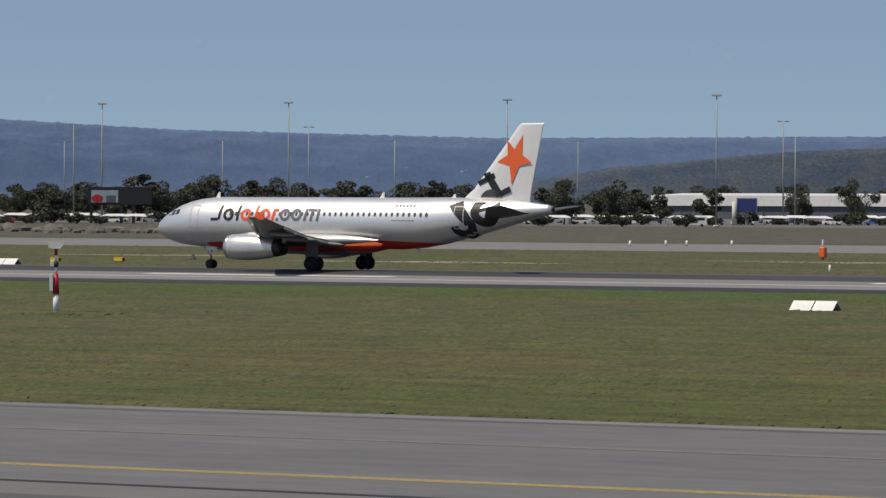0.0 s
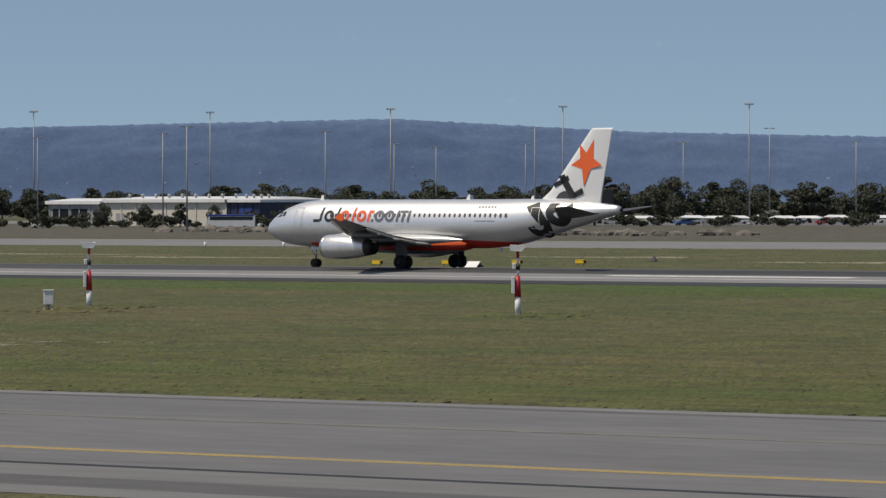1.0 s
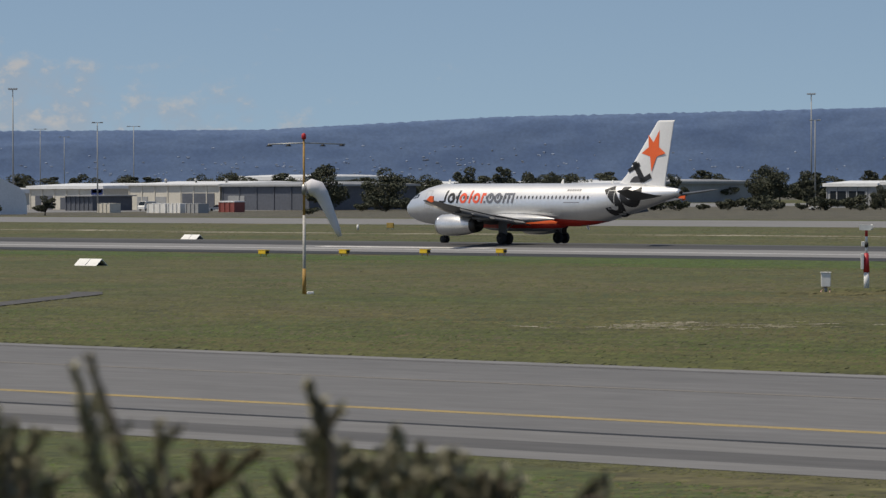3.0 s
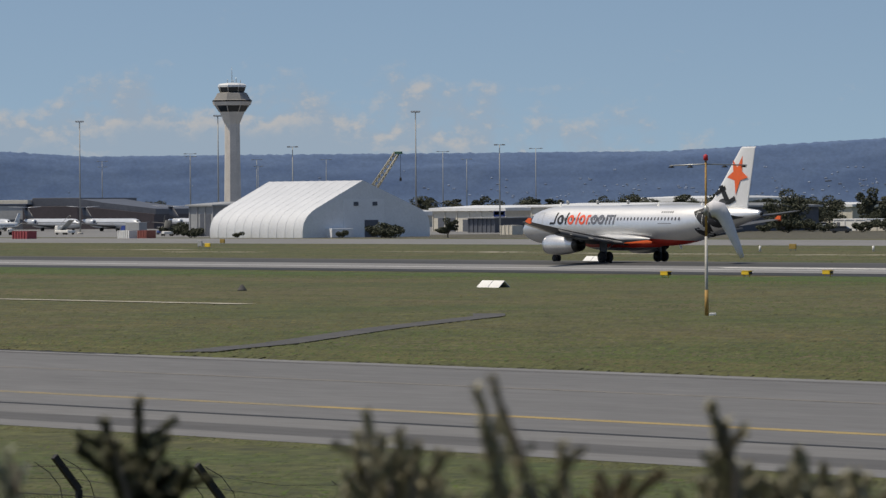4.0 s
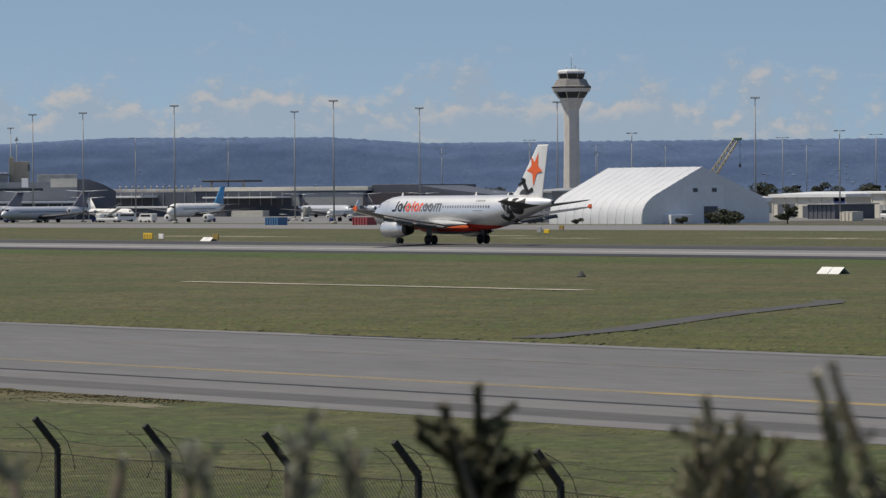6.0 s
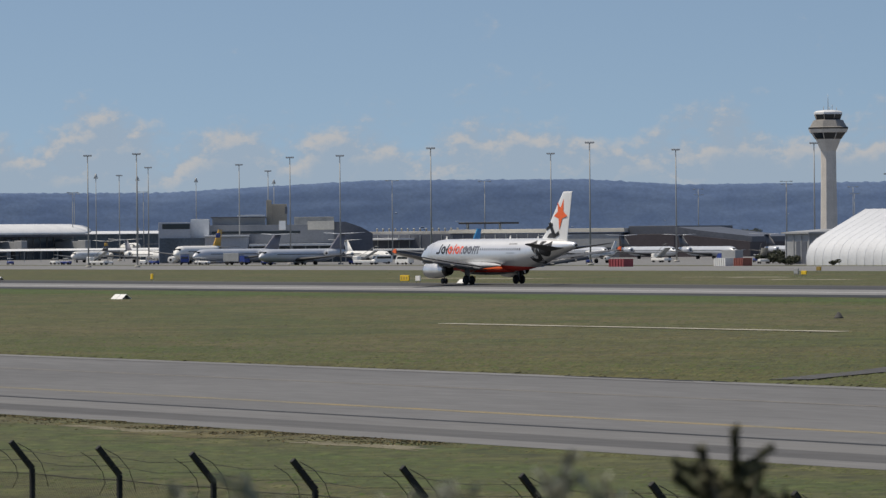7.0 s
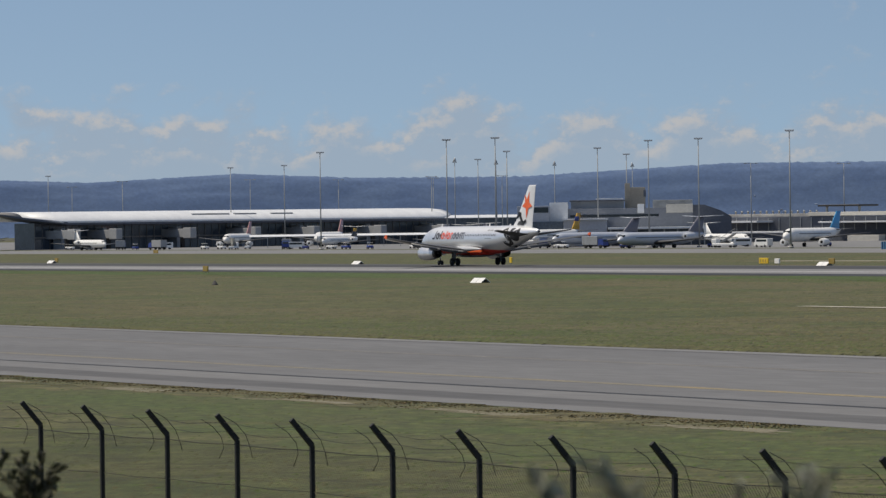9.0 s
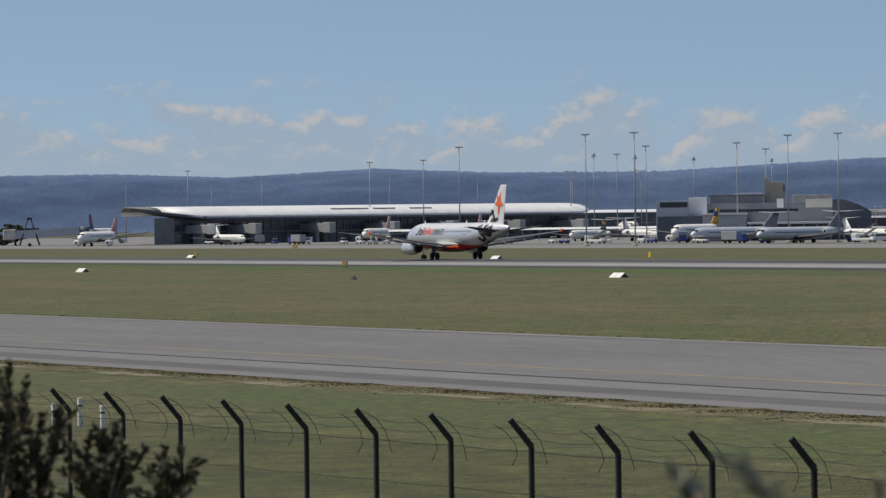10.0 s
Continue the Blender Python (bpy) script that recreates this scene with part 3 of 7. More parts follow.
    # tailplane
    for s in (-1, 1):
        part("tailplane", loft([[(x, y, z + 0.10 * (x - 34.6)) for x, y, z in r] for r in (foil(31.8, 4.1, s * 0.7, 4.55, 0.09), foil(32.4, 3.5, s * 1.7, 4.62, 0.1), foil(35.2, 1.55, s * 6.1, 5.05, 0.1), foil(35.5, 1.2, s * 6.24, 5.07, 0.05))]), WING_GREY, plane, "grey tailplane")
    # wings
    for s in (-1, 1):
        secs = [(10.9, 7.9, 1.2, 2.15, 0.12), (12.1, 6.6, 2.1, 2.3, 0.13), (14.4, 4.35, 6.4, 2.85, 0.12), (17.6, 2.75, 11.8, 3.55, 0.11), (20.1, 1.62, 16.6, 4.25, 0.11), (20.35, 1.45, 16.95, 4.3, 0.08)]
        wing = part("wing", loft([foil(le, c, s * y, z, t) for le, c, y, z, t in secs]), WING_GREY, plane, "grey swept wing")
        part("slat", loft([[(le - 0.25, s * y, z - 0.16), (le + 0.2, s * y, z + 0.1), (le + 0.25, s * y, z - 0.02), (le - 0.05, s * y, z - 0.2)] for le, y, z in ((12.2, 2.6, 2.3), (14.35, 6.4, 2.83), (20.05, 16.3, 4.2))]), BARE_METAL, wing, "lowered bright metal slat")
        part("flap", loft([[(x, s * y, z), (x + 0.5 * c, s * y, z + 0.02), (x + c, s * y, z - 0.42), (x + 0.4 * c, s * y, z - 0.16)] for x, c, y, z in ((18.3, 1.6, 2.3, 2.16), (18.45, 1.2, 6.4, 2.68), (20.4, 0.8, 12.5, 3.5))]), WING_GREY, wing, "slightly lowered trailing-edge flap")
        for y, xb, zb, ln in ((3.9, 17.4, 2.2, 3.4), (7.6, 17.2, 2.6, 3.4), (10.8, 18.1, 3.05, 2.9)):
            part("flap_fairing", loft([circle((xb + ln * u, s * y, zb - 0.12 * u), max(0.02, 0.24 * math.sin(math.pi * min(1, u * 0.9 + 0.08)) ** 0.7), "x", 10) for u in [i / 8 for i in range(9)]]), WING_GREY, wing, "canoe-shaped flap fairing")
        # wing-tip fence, arrow-shaped
        fence = [(20.9, 4.36), (21.4, 4.72), (21.85, 4.7), (21.82, 4.4), (21.84, 4.2), (21.55, 4.12)]
        part("wingtip_fence", loft([[(x, s * 16.93, z) for x, z in fence], [(x, s * 17.05, z) for x, z in fence]], smooth=False), ORANGE, wing, "orange wing-tip fence")
        # wing-root fairing sweep, silver over red
        part("root_fairing", loft([[(x, s * (1.85 + w * math.sin(a)), zc + h * math.cos(a)) for a in [math.pi * i / 8 for i in range(9)]] for x, w, zc, h in ((11.2, 0.1, 2.3, 0.1), (13, 0.6, 2.4, 0.35), (16, 0.85, 2.45, 0.5), (19, 0.75, 2.45, 0.45), (21, 0.45, 2.45, 0.3), (22.6, 0.05, 2.45, 0.06))], closed=False, caps=False), SILVER, plane, "silver wing-root fairing")
        part("root_stripe", patch([[(18.6, 2.0), (20.5, 2.0), (22.9, 2.0), (23.2, 2.16), (22.5, 2.34), (20.8, 2.2)]], s, lambda x, z: max(fuse_side(x, z), 2.0 + 0.75 * max(0.0, 1 - abs(x - 18) / 5)) + 0.03), ORANGE, plane, "orange stripe on the wing root")
    # engines
    for s in (-1, 1):
        c = (10.9, s * 5.75, 1.87)
        eng = part("engine", lathe([(0.35, 0.78), (0.1, 0.8), (0.0, 0.86), (0.06, 0.94), (0.35, 1.0), (1.2, 1.05), (2.4, 1.04), (3.6, 0.92), (4.6, 0.74), (5.05, 0.66), (5.05, 0.6), (4.5, 0.6)], "x", 32, c), NACELLE, plane, "silver engine nacelle")
        part("intake_lip", lathe([(0.3, 0.79), (0.05, 0.82), (-0.02, 0.87), (0.05, 0.95), (0.32, 1.0), (0.33, 0.99), (0.33, 0.8)], "x", 32, c), BARE_METAL, eng, "bright intake lip")
        part("exhaust_nozzle", lathe([(4.55, 0.755), (5.02, 0.68), (5.3, 0.62), (5.3, 0.57), (4.7, 0.56)], "x", 24, c), EXHAUST, eng, "dark exhaust nozzle")
        part("exhaust_plug", lathe([(4.4, 0.58), (4.5, 0.58), (4.6, 0.3), (5.5, 0.03)], "x", 16, c), EXHAUST, eng)
        part("fan", lathe([(0.1, 0.02), (0.3, 0.2), (0.5, 0.22), (0.55, 0.79), (0.6, 0.79)], "x", 24, c), DARK_STEEL, eng, "dark fan disc")
        part("pylon", loft([[(x, s * 5.75 - 0.2, z0), (x, s * 5.75 + 0.2, z0), (x, s * 5.75 + 0.14, z1), (x, s * 5.75 - 0.14, z1)] for x, z0, z1 in ((11.7, 2.75, 2.86), (13.0, 2.7, 3.06), (14.5, 2.5, 2.98), (16.4, 2.2, 2.7))]), NACELLE, plane, "engine pylon")
    # landing gear
    gear = part("nose_gear", tube([(5.2, 0, 2.0), (5.22, 0, 0.4)], [0.11, 0.08], 10), BARE_METAL, plane, "nose gear leg")
    part("drag_strut", tube([(4.4, 0, 1.9), (5.2, 0, 1.0)], 0.05), BARE_METAL, gear)
    for y in (-1, 1):
        part("gear_door", box(5.0, 6.1, y * 0.42 - 0.02, y * 0.42 + 0.02, 1.5, 1.95), SILVER, plane, "nose gear door")
        wheel(gear, 5.22, y * 0.25, 0.38, 0.11)
    part("taxi_light", lathe([(-0.06, 0.02), (-0.05, 0.11), (0.06, 0.11), (0.1, 0.03)], "x", 12, (5.08, 0, 1.25)), BARE_METAL, gear, "taxi light")
    for s in (-1, 1):
        gear = part("main_gear", tube([(17.6, s * 3.7, 2.4), (17.75, s * 3.8, 0.58)], [0.18, 0.13], 10), STEEL, plane, "main gear leg")
        part("side_strut", tube([(17.6, s * 2.3, 2.1), (17.7, s * 3.78, 1.25)], 0.07), BARE_METAL, gear)
        part("leg_door", box(17.1, 18.3, s * 4.02 - 0.03, s * 4.02 + 0.03, 0.95, 2.45, 0.02), WING_GREY, plane, "main gear leg door")
        for y in (-0.46, 0.46):
            wheel(gear, 17.75, s * 3.8 + y, 0.58, 0.2)
    # aerials
    for x, z, h in ((5.7, 5.85, 0.42), (21.6, 5.86, 0.42), (28.3, 5.8, 0.36)):
        part("aerial", loft([[(x, -0.03, z), (x + 0.4, -0.03, z), (x + 0.4, 0.03, z), (x, 0.03, z)], [(x + 0.25, -0.015, z + h), (x + 0.42, -0.015, z + h), (x + 0.42, 0.015, z + h), (x + 0.25, 0.015, z + h)]], smooth=False), WHITE, plane, "white blade aerial")
    part("aerial", loft([[(25.0, -0.03, 1.8), (25.4, -0.03, 1.8), (25.4, 0.03, 1.8), (25.0, 0.03, 1.8)], [(25.3, -0.015, 1.4), (25.45, -0.015, 1.4), (25.45, 0.015, 1.4), (25.3, 0.015, 1.4)]], smooth=False), SILVER, plane)
    return plane


airliner = build_airliner()

# ---- hills ----
# skyline of the range: degrees to the left of +y, degrees up
RIDGE = [(20, 0.72), (26.4, 0.74), (31, 0.71), (35, 0.80), (38, 0.97), (40.8, 0.91), (43, 0.86), (46.2, 0.80), (49.1, 0.65), (54.2, 0.64), (56.2, 0.63), (57.4, 0.71), (60, 0.72), (62.6, 0.59), (64.6, 0.60), (66.1, 0.67), (67.9, 0.58), (69.3, 0.64), (78, 0.62), (88, 0.6)]


FOOT_RIDGE = [(12, 0.6), (22, 0.63), (26.3, 0.60), (27.2, 0.57), (28.1, 0.50), (29.0, 0.40), (29.6, 0.36), (30.4, 0.22), (31.2, 0.05)]


def hill_point(a, u, table, near, deep):
    """A place on a wooded slope: bearing, 0 at the foot to 1 at the crest."""
    top = math.tan(radians(lerp_table(table, a)[0])) * (near + deep) + 6
    d = near + deep * u
    s = u * u * (3 - 2 * u)
    n = noise.fractal(Vector((a * 0.55, u * 3.2, 2.0)), 1.0, 2.0, 5)
    n2 = noise.fractal(Vector((a * 6.0, u * 11.0, 7.0)), 1.0, 2.0, 3)
    n3 = noise.noise(Vector((a * 15.0, u * 11.0, 3.0)))
    # fine relief shows to the right; flattened leftwards, where haze softens the slope
    near_flank = 0.22 + 0.78 * min(1.0, max(0.0, (52.0 - a) / 8.0))
    crest = 1.1 * noise.noise(Vector((a * 13.0, 0.0, 9.0))) + 0.6 * noise.noise(Vector((a * 28.0, 0.0, 4.0)))
    z = -2 + (top + 2) * s * (1 + 0.09 * n * math.sin(math.pi * u)) + (0.55 * n2 + 0.6 * n3) * near_flank * (0.3 + u * 0.7) + crest * u ** 8
    return -math.sin(radians(a)) * d, math.cos(radians(a)) * d, z


def build_hills(label, table, near, deep, a0, a1, na, nd, material):
    verts, faces = [], []
    for i in range(na + 1):
        a = a0 + (a1 - a0) * i / na
        verts += [hill_point(a, j / nd, table, near, deep) for j in range(nd + 1)]
        d = near + deep + (30 if deep < 60 else 350)
        verts.append((-math.sin(radians(a)) * d, math.cos(radians(a)) * d, -5))
    m = nd + 2
    for i in range(na):
        faces += [(i * m + j, (i + 1) * m + j, (i + 1) * m + j + 1, i * m + j + 1) for j in range(m - 1)]
    me = bpy.data.meshes.new("backdrop")
    me.from_pydata(verts, [], faces)
    me.materials.append(material)
    for p in me.polygons:
        p.use_smooth = True
    tagged(new("backdrop", me), label, "hills", kind="structure")


build_hills("long forested range of hills, tinted haze-blue, on the horizon", RIDGE, 4440, 60, 12, 90, 2200, 40, HILL)
build_hills("nearer wooded foothill in a haze blue-grey before the range", FOOT_RIDGE, 4390, 40, 12, 31.2, 560, 26, FOOTHILL)


# ---- apron light masts ----
def build_mast(h):
    """Tapered mast with a cross head of floodlights."""
    m = thing("light_mast", "tall grey apron light mast with a floodlight head", "light mast", group="apron light masts")
    part("pole", tube([(0, 0, 0), (0, 0, h)], [0.21, 0.12], 10), MAST_GREY, m)
    part("base", lathe([(0, 0.7), (0.4, 0.7), (0.45, 0.4)], "z", 12), CONCRETE, m, "concrete footing")
    part("crossbar", box(-1.0, 1.0, -0.08, 0.08, h - 0.2, h - 0.06), MAST_GREY, m)
    f = None
    for x in (-0.85, -0.3, 0.3, 0.85):
        if f is None:
            f = part("floodlight", loft([[(x - 0.25, -0.35, h - 0.1), (x + 0.25, -0.35, h - 0.1), (x + 0.25, -0.25, h + 0.2), (x - 0.25, -0.25, h + 0.2)], [(x - 0.16, 0.15, h), (x + 0.16, 0.15, h), (x + 0.16, 0.15, h + 0.22), (x - 0.16, 0.15, h + 0.22)]], smooth=False), STEEL, m, "floodlight")
            x0 = x
        else:
            share("floodlight", f, m, pose(x - x0, 0, 0))
    return m


def build_slim_mast(h, w, label, group):
    m = thing("light_mast", label, "light mast", group=group)
    part("pole", tube([(0, 0, 0), (0, 0, h)], [0.2, 0.1], 8), MAST_GREY, m)
    part("crossarm", box(-w, w, -0.06, 0.06, h - 0.1, h + 0.04), MAST_GREY, m)
    for s in (-1, 1):
        part("lamp_head", box(s * w * 0.75 - 0.4, s * w * 0.75 + 0.4, -0.2, 0.2, h - 0.16, h + 0.14, 0.04), STEEL, m, "flat lamp head")
    return m


def build_domed_mast(h):
    """A mast whose lamps hang round a ring under a small dome."""
    m = thing("light_mast", "slim grey mast with a domed ring of lamps", "light mast", group="domed light masts")
    part("pole", tube([(0, 0, 0), (0, 0, h)], [0.2, 0.1], 8), MAST_GREY, m)
    part("dome", lathe([(h - 0.8, 0.5), (h - 0.6, 0.55), (h - 0.2, 0.4), (h + 0.3, 0.2), (h + 0.5, 0.06)], "z", 12), STEEL, m, "domed cap")
    for i in range(6):
        a = math.pi * i / 3
        part("lamp", box(0.6 * math.cos(a) - 0.14, 0.6 * math.cos(a) + 0.14, 0.6 * math.sin(a) - 0.14, 0.6 * math.sin(a) + 0.14, h - 1.2, h - 0.85, 0.03), STEEL, m)
    return m


# tall apron masts, street masts of 20 m and 24 m, masts with a domed head, far masts with a wide head
MASTS_APRON = [(-649, 897), (-600, 903), (-536, 895), (-471, 873), (-781, 856), (-756, 894), (-697, 892), (-842, 654), (-896, 637), (-968, 646), (-897, 575), (-1017, 640), (-958, 569), (-1046, 594), (-1069, 592), (-1280, 701), (-1173, 633), (-1218, 627), (-1028, 526), (-1365, 692), (-1049, 523), (-1219, 567), (-1470, 670), (-1516, 670), (-1714, 679)]
MASTS_STREET = [(-727, 988), (-685, 1000), (-634, 1003), (-594, 1027), (-504, 973), (-726, 797), (-656, 760), (-616, 766), (-749, 960), (-785, 1025), (-592, 693), (-880, 647), (-840, 677)]
MASTS_CAR_PARK = [(-713, 973), (-676, 1027), (-515, 988)]
MASTS_DOMED = [(-1384, 693), (-1434, 734), (-1476, 779), (-1522, 836)]
MASTS_FAR = [(-1268, 773), (-1251, 729), (-1535, 759), (-1525, 783), (-1704, 1149), (-1356, 952), (-1684, 1219), (-1788, 681), (-1796, 722), (-1604, 665), (-1584, 708), (-1609, 756), (-1580, 782), (-1220, 959), (-1420, 1128), (-1148, 940), (-1439, 1041), (-1439, 1074), (-1285, 902), (-1498, 1010)]


def plant(src, places):
    for i, (x, y) in enumerate(places):
        m = pose(x, y, -0.5, 0, 0, math.degrees(math.atan2(-x, y)))
        if i:
            copy_thing(src, m)
        else:
            src.matrix_world = m


plant(build_mast(28.0), MASTS_APRON)
plant(build_slim_mast(20.5, 1.2, "slim pale street light mast with a twin lamp head", "street light masts"), MASTS_STREET)
plant(build_slim_mast(24.5, 1.3, "tall pale street light mast with a twin lamp head", "car park masts"), MASTS_CAR_PARK)
plant(build_domed_mast(28.5), MASTS_DOMED)
plant(build_slim_mast(24.5, 2.2, "far grey light mast with a wide flat head", "far light masts"), MASTS_FAR)


# ---- control tower ----
def build_tower():
    """Tapered concrete shaft that flares into a cup, two glazed decks and an aerial mast."""
    t = thing("control_tower", "pale concrete airport control tower with flared top and glazed cab", "control tower", pose(-1057.2, 756.5, -0.5, 0, 0, 60))
    k = 8

    def oct_(r, z):
        return [(r * math.cos(math.pi * (2 * i + 1) / k), r * math.sin(math.pi * (2 * i + 1) / k), z) for i in range(k)]
    H = 40.9
    pale = mat("cream_tower_concrete", (0.62, 0.58, 0.53), 0.85, spot=0.08, scale=3, color2=(0.54, 0.505, 0.465))
    part("shaft", loft([oct_(2.8, 0), oct_(2.45, 8), oct_(2.25, H - 20), oct_(2.2, H - 11.2)], smooth=False), pale, t)
    part("flare", loft([oct_(2.2, H - 11.2), oct_(2.35, H - 10.9), oct_(3.65, H - 7.9)], smooth=False), pale, t, "concrete cup under the cab")
    part("lower_deck_glazing", loft([oct_(3.68, H - 7.9), oct_(4.95, H - 6.1)], smooth=False), GLASS_DARK, t, "dark window band")
    part("deck_rim", loft([oct_(5.0, H - 6.15), oct_(5.35, H - 6.1), oct_(5.75, H - 5.1)], smooth=False), pale, t, "pale rim round the deck")
    part("deck_shadow_gap", loft([oct_(5.72, H - 5.08), oct_(5.8, H - 4.72)], smooth=False), DARK_STEEL, t, "black band round the deck")
    part("deck_roof", loft([oct_(5.85, H - 4.7), oct_(5.3, H - 4.45), oct_(4.3, H - 2.7), oct_(3.5, H - 2.5)], smooth=False), CONCRETE_DARK, t, "grey sloping deck roof")
    part("cab_glazing", loft([oct_(3.45, H - 2.5), oct_(3.95, H - 1.05)], smooth=False), GLASS_DARK, t, "sloping dark cab windows")
    part("cab_roof", loft([oct_(4.1, H - 1.05), oct_(4.12, H - 0.5), oct_(3.6, H - 0.1), oct_(1.6, H + 0.15)], smooth=False), ROOF_WHITE, t)
    for i in range(8):
        a = math.pi * (2 * i + 1) / 8
        part("mullion", tube([(3.47 * math.cos(a), 3.47 * math.sin(a), H - 2.5), (3.98 * math.cos(a), 3.98 * math.sin(a), H - 1.05)], 0.07, 6), pale, t)
        part("mullion", tube([(3.7 * math.cos(a), 3.7 * math.sin(a), H - 7.9), (4.98 * math.cos(a), 4.98 * math.sin(a), H - 6.1)], 0.11, 6), pale, t)
    part("aerial", tube([(0, 0, H), (0, 0, H + 4.6)], [0.12, 0.04], 6), STEEL, t, "thin aerial mast")
    for x, y, h in ((-1.2, 0.5, 1.2), (1.1, -0.6, 1.6), (0.6, 1.2, 1.0), (2.4, 0.3, 0.9)):
        part("aerial", tube([(x, y, H), (x, y, H + h)], 0.08, 6), STEEL, t)


build_tower()


# ---- fabric hangar ----
def build_tent():
    """Membrane hall: ribbed roof with rounded shoulders and a flat gable."""
    t = thing("fabric_hangar", "large white membrane hangar with ribbed roof and flat gable", "hangar", pose(-776.2, 573.0, -0.5))
    t.scale = (1, 1.18, 1)
    prof = [(0.0, 0.0), (0.0, 1.6), (0.25, 3.0), (0.9, 4.3), (2.0, 5.4), (3.2, 6.2), (13.3, 11.9), (26.4, 5.8), (27.4, 5.0), (28.0, 4.0), (28.2, 3.0), (28.3, 1.6), (28.3, 0.0)]
    bays, w = 11, 3.0
    for i in range(bays):
        rings = []
        for u, sag in ((0.0, 0.0), (0.15, 0.04), (0.5, 0.09), (0.85, 0.04), (1.0, 0.0)):
            rings.append([(-(i + u) * w, y + (sag if y < 13.3 else -sag if y > 13.3 else 0), z - (sag * 0.6 if z > 2 else 0)) for y, z in prof])
        part("membrane_panel", loft(rings, caps=False, closed=False), FABRIC, t)
    for i in range(bays + 1):
        part("rib", finish(add_tube(bmesh.new(), [(-i * w, y, z) for y, z in prof], 0.045, 6), True), FABRIC, t)
    # raised white makes up for daylight coming through the gable membrane
    gm = mat("brightened_gable_sheet", (0.80, 0.81, 0.82), 0.6, spot=0.05, scale=4)
    part("gable", loft([[(0.02, y, z) for y, z in prof], [(0.16, y, z) for y, z in prof]], smooth=False), gm, t, "gable sheet whitened for light through the membrane")
    part("gable_panel", box(0.05, 0.24, 9.0, 18.0, 0, 8.0), mat("pale_gable_panel", (0.84, 0.85, 0.86), 0.6, spot=0.04, scale=3), t, "paler central gable panel")
    part("door", box(0.15, 0.34, 13.6, 16.6, 0, 3.6), DARK_WALL, t, "dark doorway")
    for y in (11.2, 15.4):
        part("vent", box(0.16, 0.4, y, y + 1.0, 6.6, 7.4, 0.05), DARK_WALL, t, "dark vent")
    part("annex", box(0.1, 2.4, 5.0, 9.6, 0, 1.9, 0.05), gm, t, "low white annex")


build_tent()


# ---- lattice boom crane ----
CRANE_PAINT = mat("faded_yellow_crane_paint", (0.42, 0.34, 0.16), 0.6, spot=0.15, scale=1.0)


def build_crane():
    c = thing("mobile_crane", "yellow crane with raised lattice boom", "crane", pose(-913.2, 698.9, -0.5, 0, 0, 37))
    part("carrier", box(-3, 3, -1.3, 1.3, 0.5, 1.6, 0.1), CRANE_PAINT, c)
    part("cab", box(-2.2, -0.4, -1.2, 1.2, 1.6, 3.3, 0.1), CRANE_PAINT, c)
    for x in (-2.2, 0, 2.2):
        for y in (-1.2, 1.2):
            part("wheel", lathe([(-0.2, 0.5), (0.2, 0.5)], "y", 12, (x, y, 0.5)), TYRE, c)
    a, b = Vector((-3.6, 0, 9.0)), Vector((3.6, 0, 19.4))
    part("boom_root", tube([(-1.0, 0, 1.6), tuple(a)], [0.35, 0.4], 6), CRANE_PAINT, c)
    ax = (b - a).normalized()
    side, up = Vector((0, 1, 0)), ax.cross(Vector((0, 1, 0)))
    boom_mat = mat("dull_yellow_steel", (0.46, 0.43, 0.34), 0.6, spot=0.15, scale=1)
    chords = []
    for p, q in ((1, 1), (1, -1), (-1, 1), (-1, -1)):
        o = side * p * 0.75 + up * q * 0.75
        chords.append((a + o, b + o * 0.7))
        part("boom_chord", tube([a + o, b + o * 0.7], 0.16, 6), boom_mat, c)
    for i in range(10):
        u, v = i / 10, (i + 1) / 10
        for k, l in ((0, 1), (1, 3), (3, 2), (2, 0)):
            p, q = chords[k], chords[l]
            part("lacing", tube([p[0].lerp(p[1], u), q[0].lerp(q[1], v)], 0.1, 5), boom_mat, c)
    part("boom_head", box(2.9, 5.0, -0.5, 0.5, 19.2, 19.9, 0.1), mat("green_boom_head", (0.05, 0.13, 0.09), 0.6), c, "dark green boom head")
    part("hoist_rope", tube([(4.6, 0, 19.3), (4.6, 0, 13.5)], 0.05, 5), DARK_STEEL, c)
    part("hook_block", box(4.35, 4.85, -0.2, 0.2, 12.6, 13.5, 0.08), DARK_STEEL, c)


build_crane()

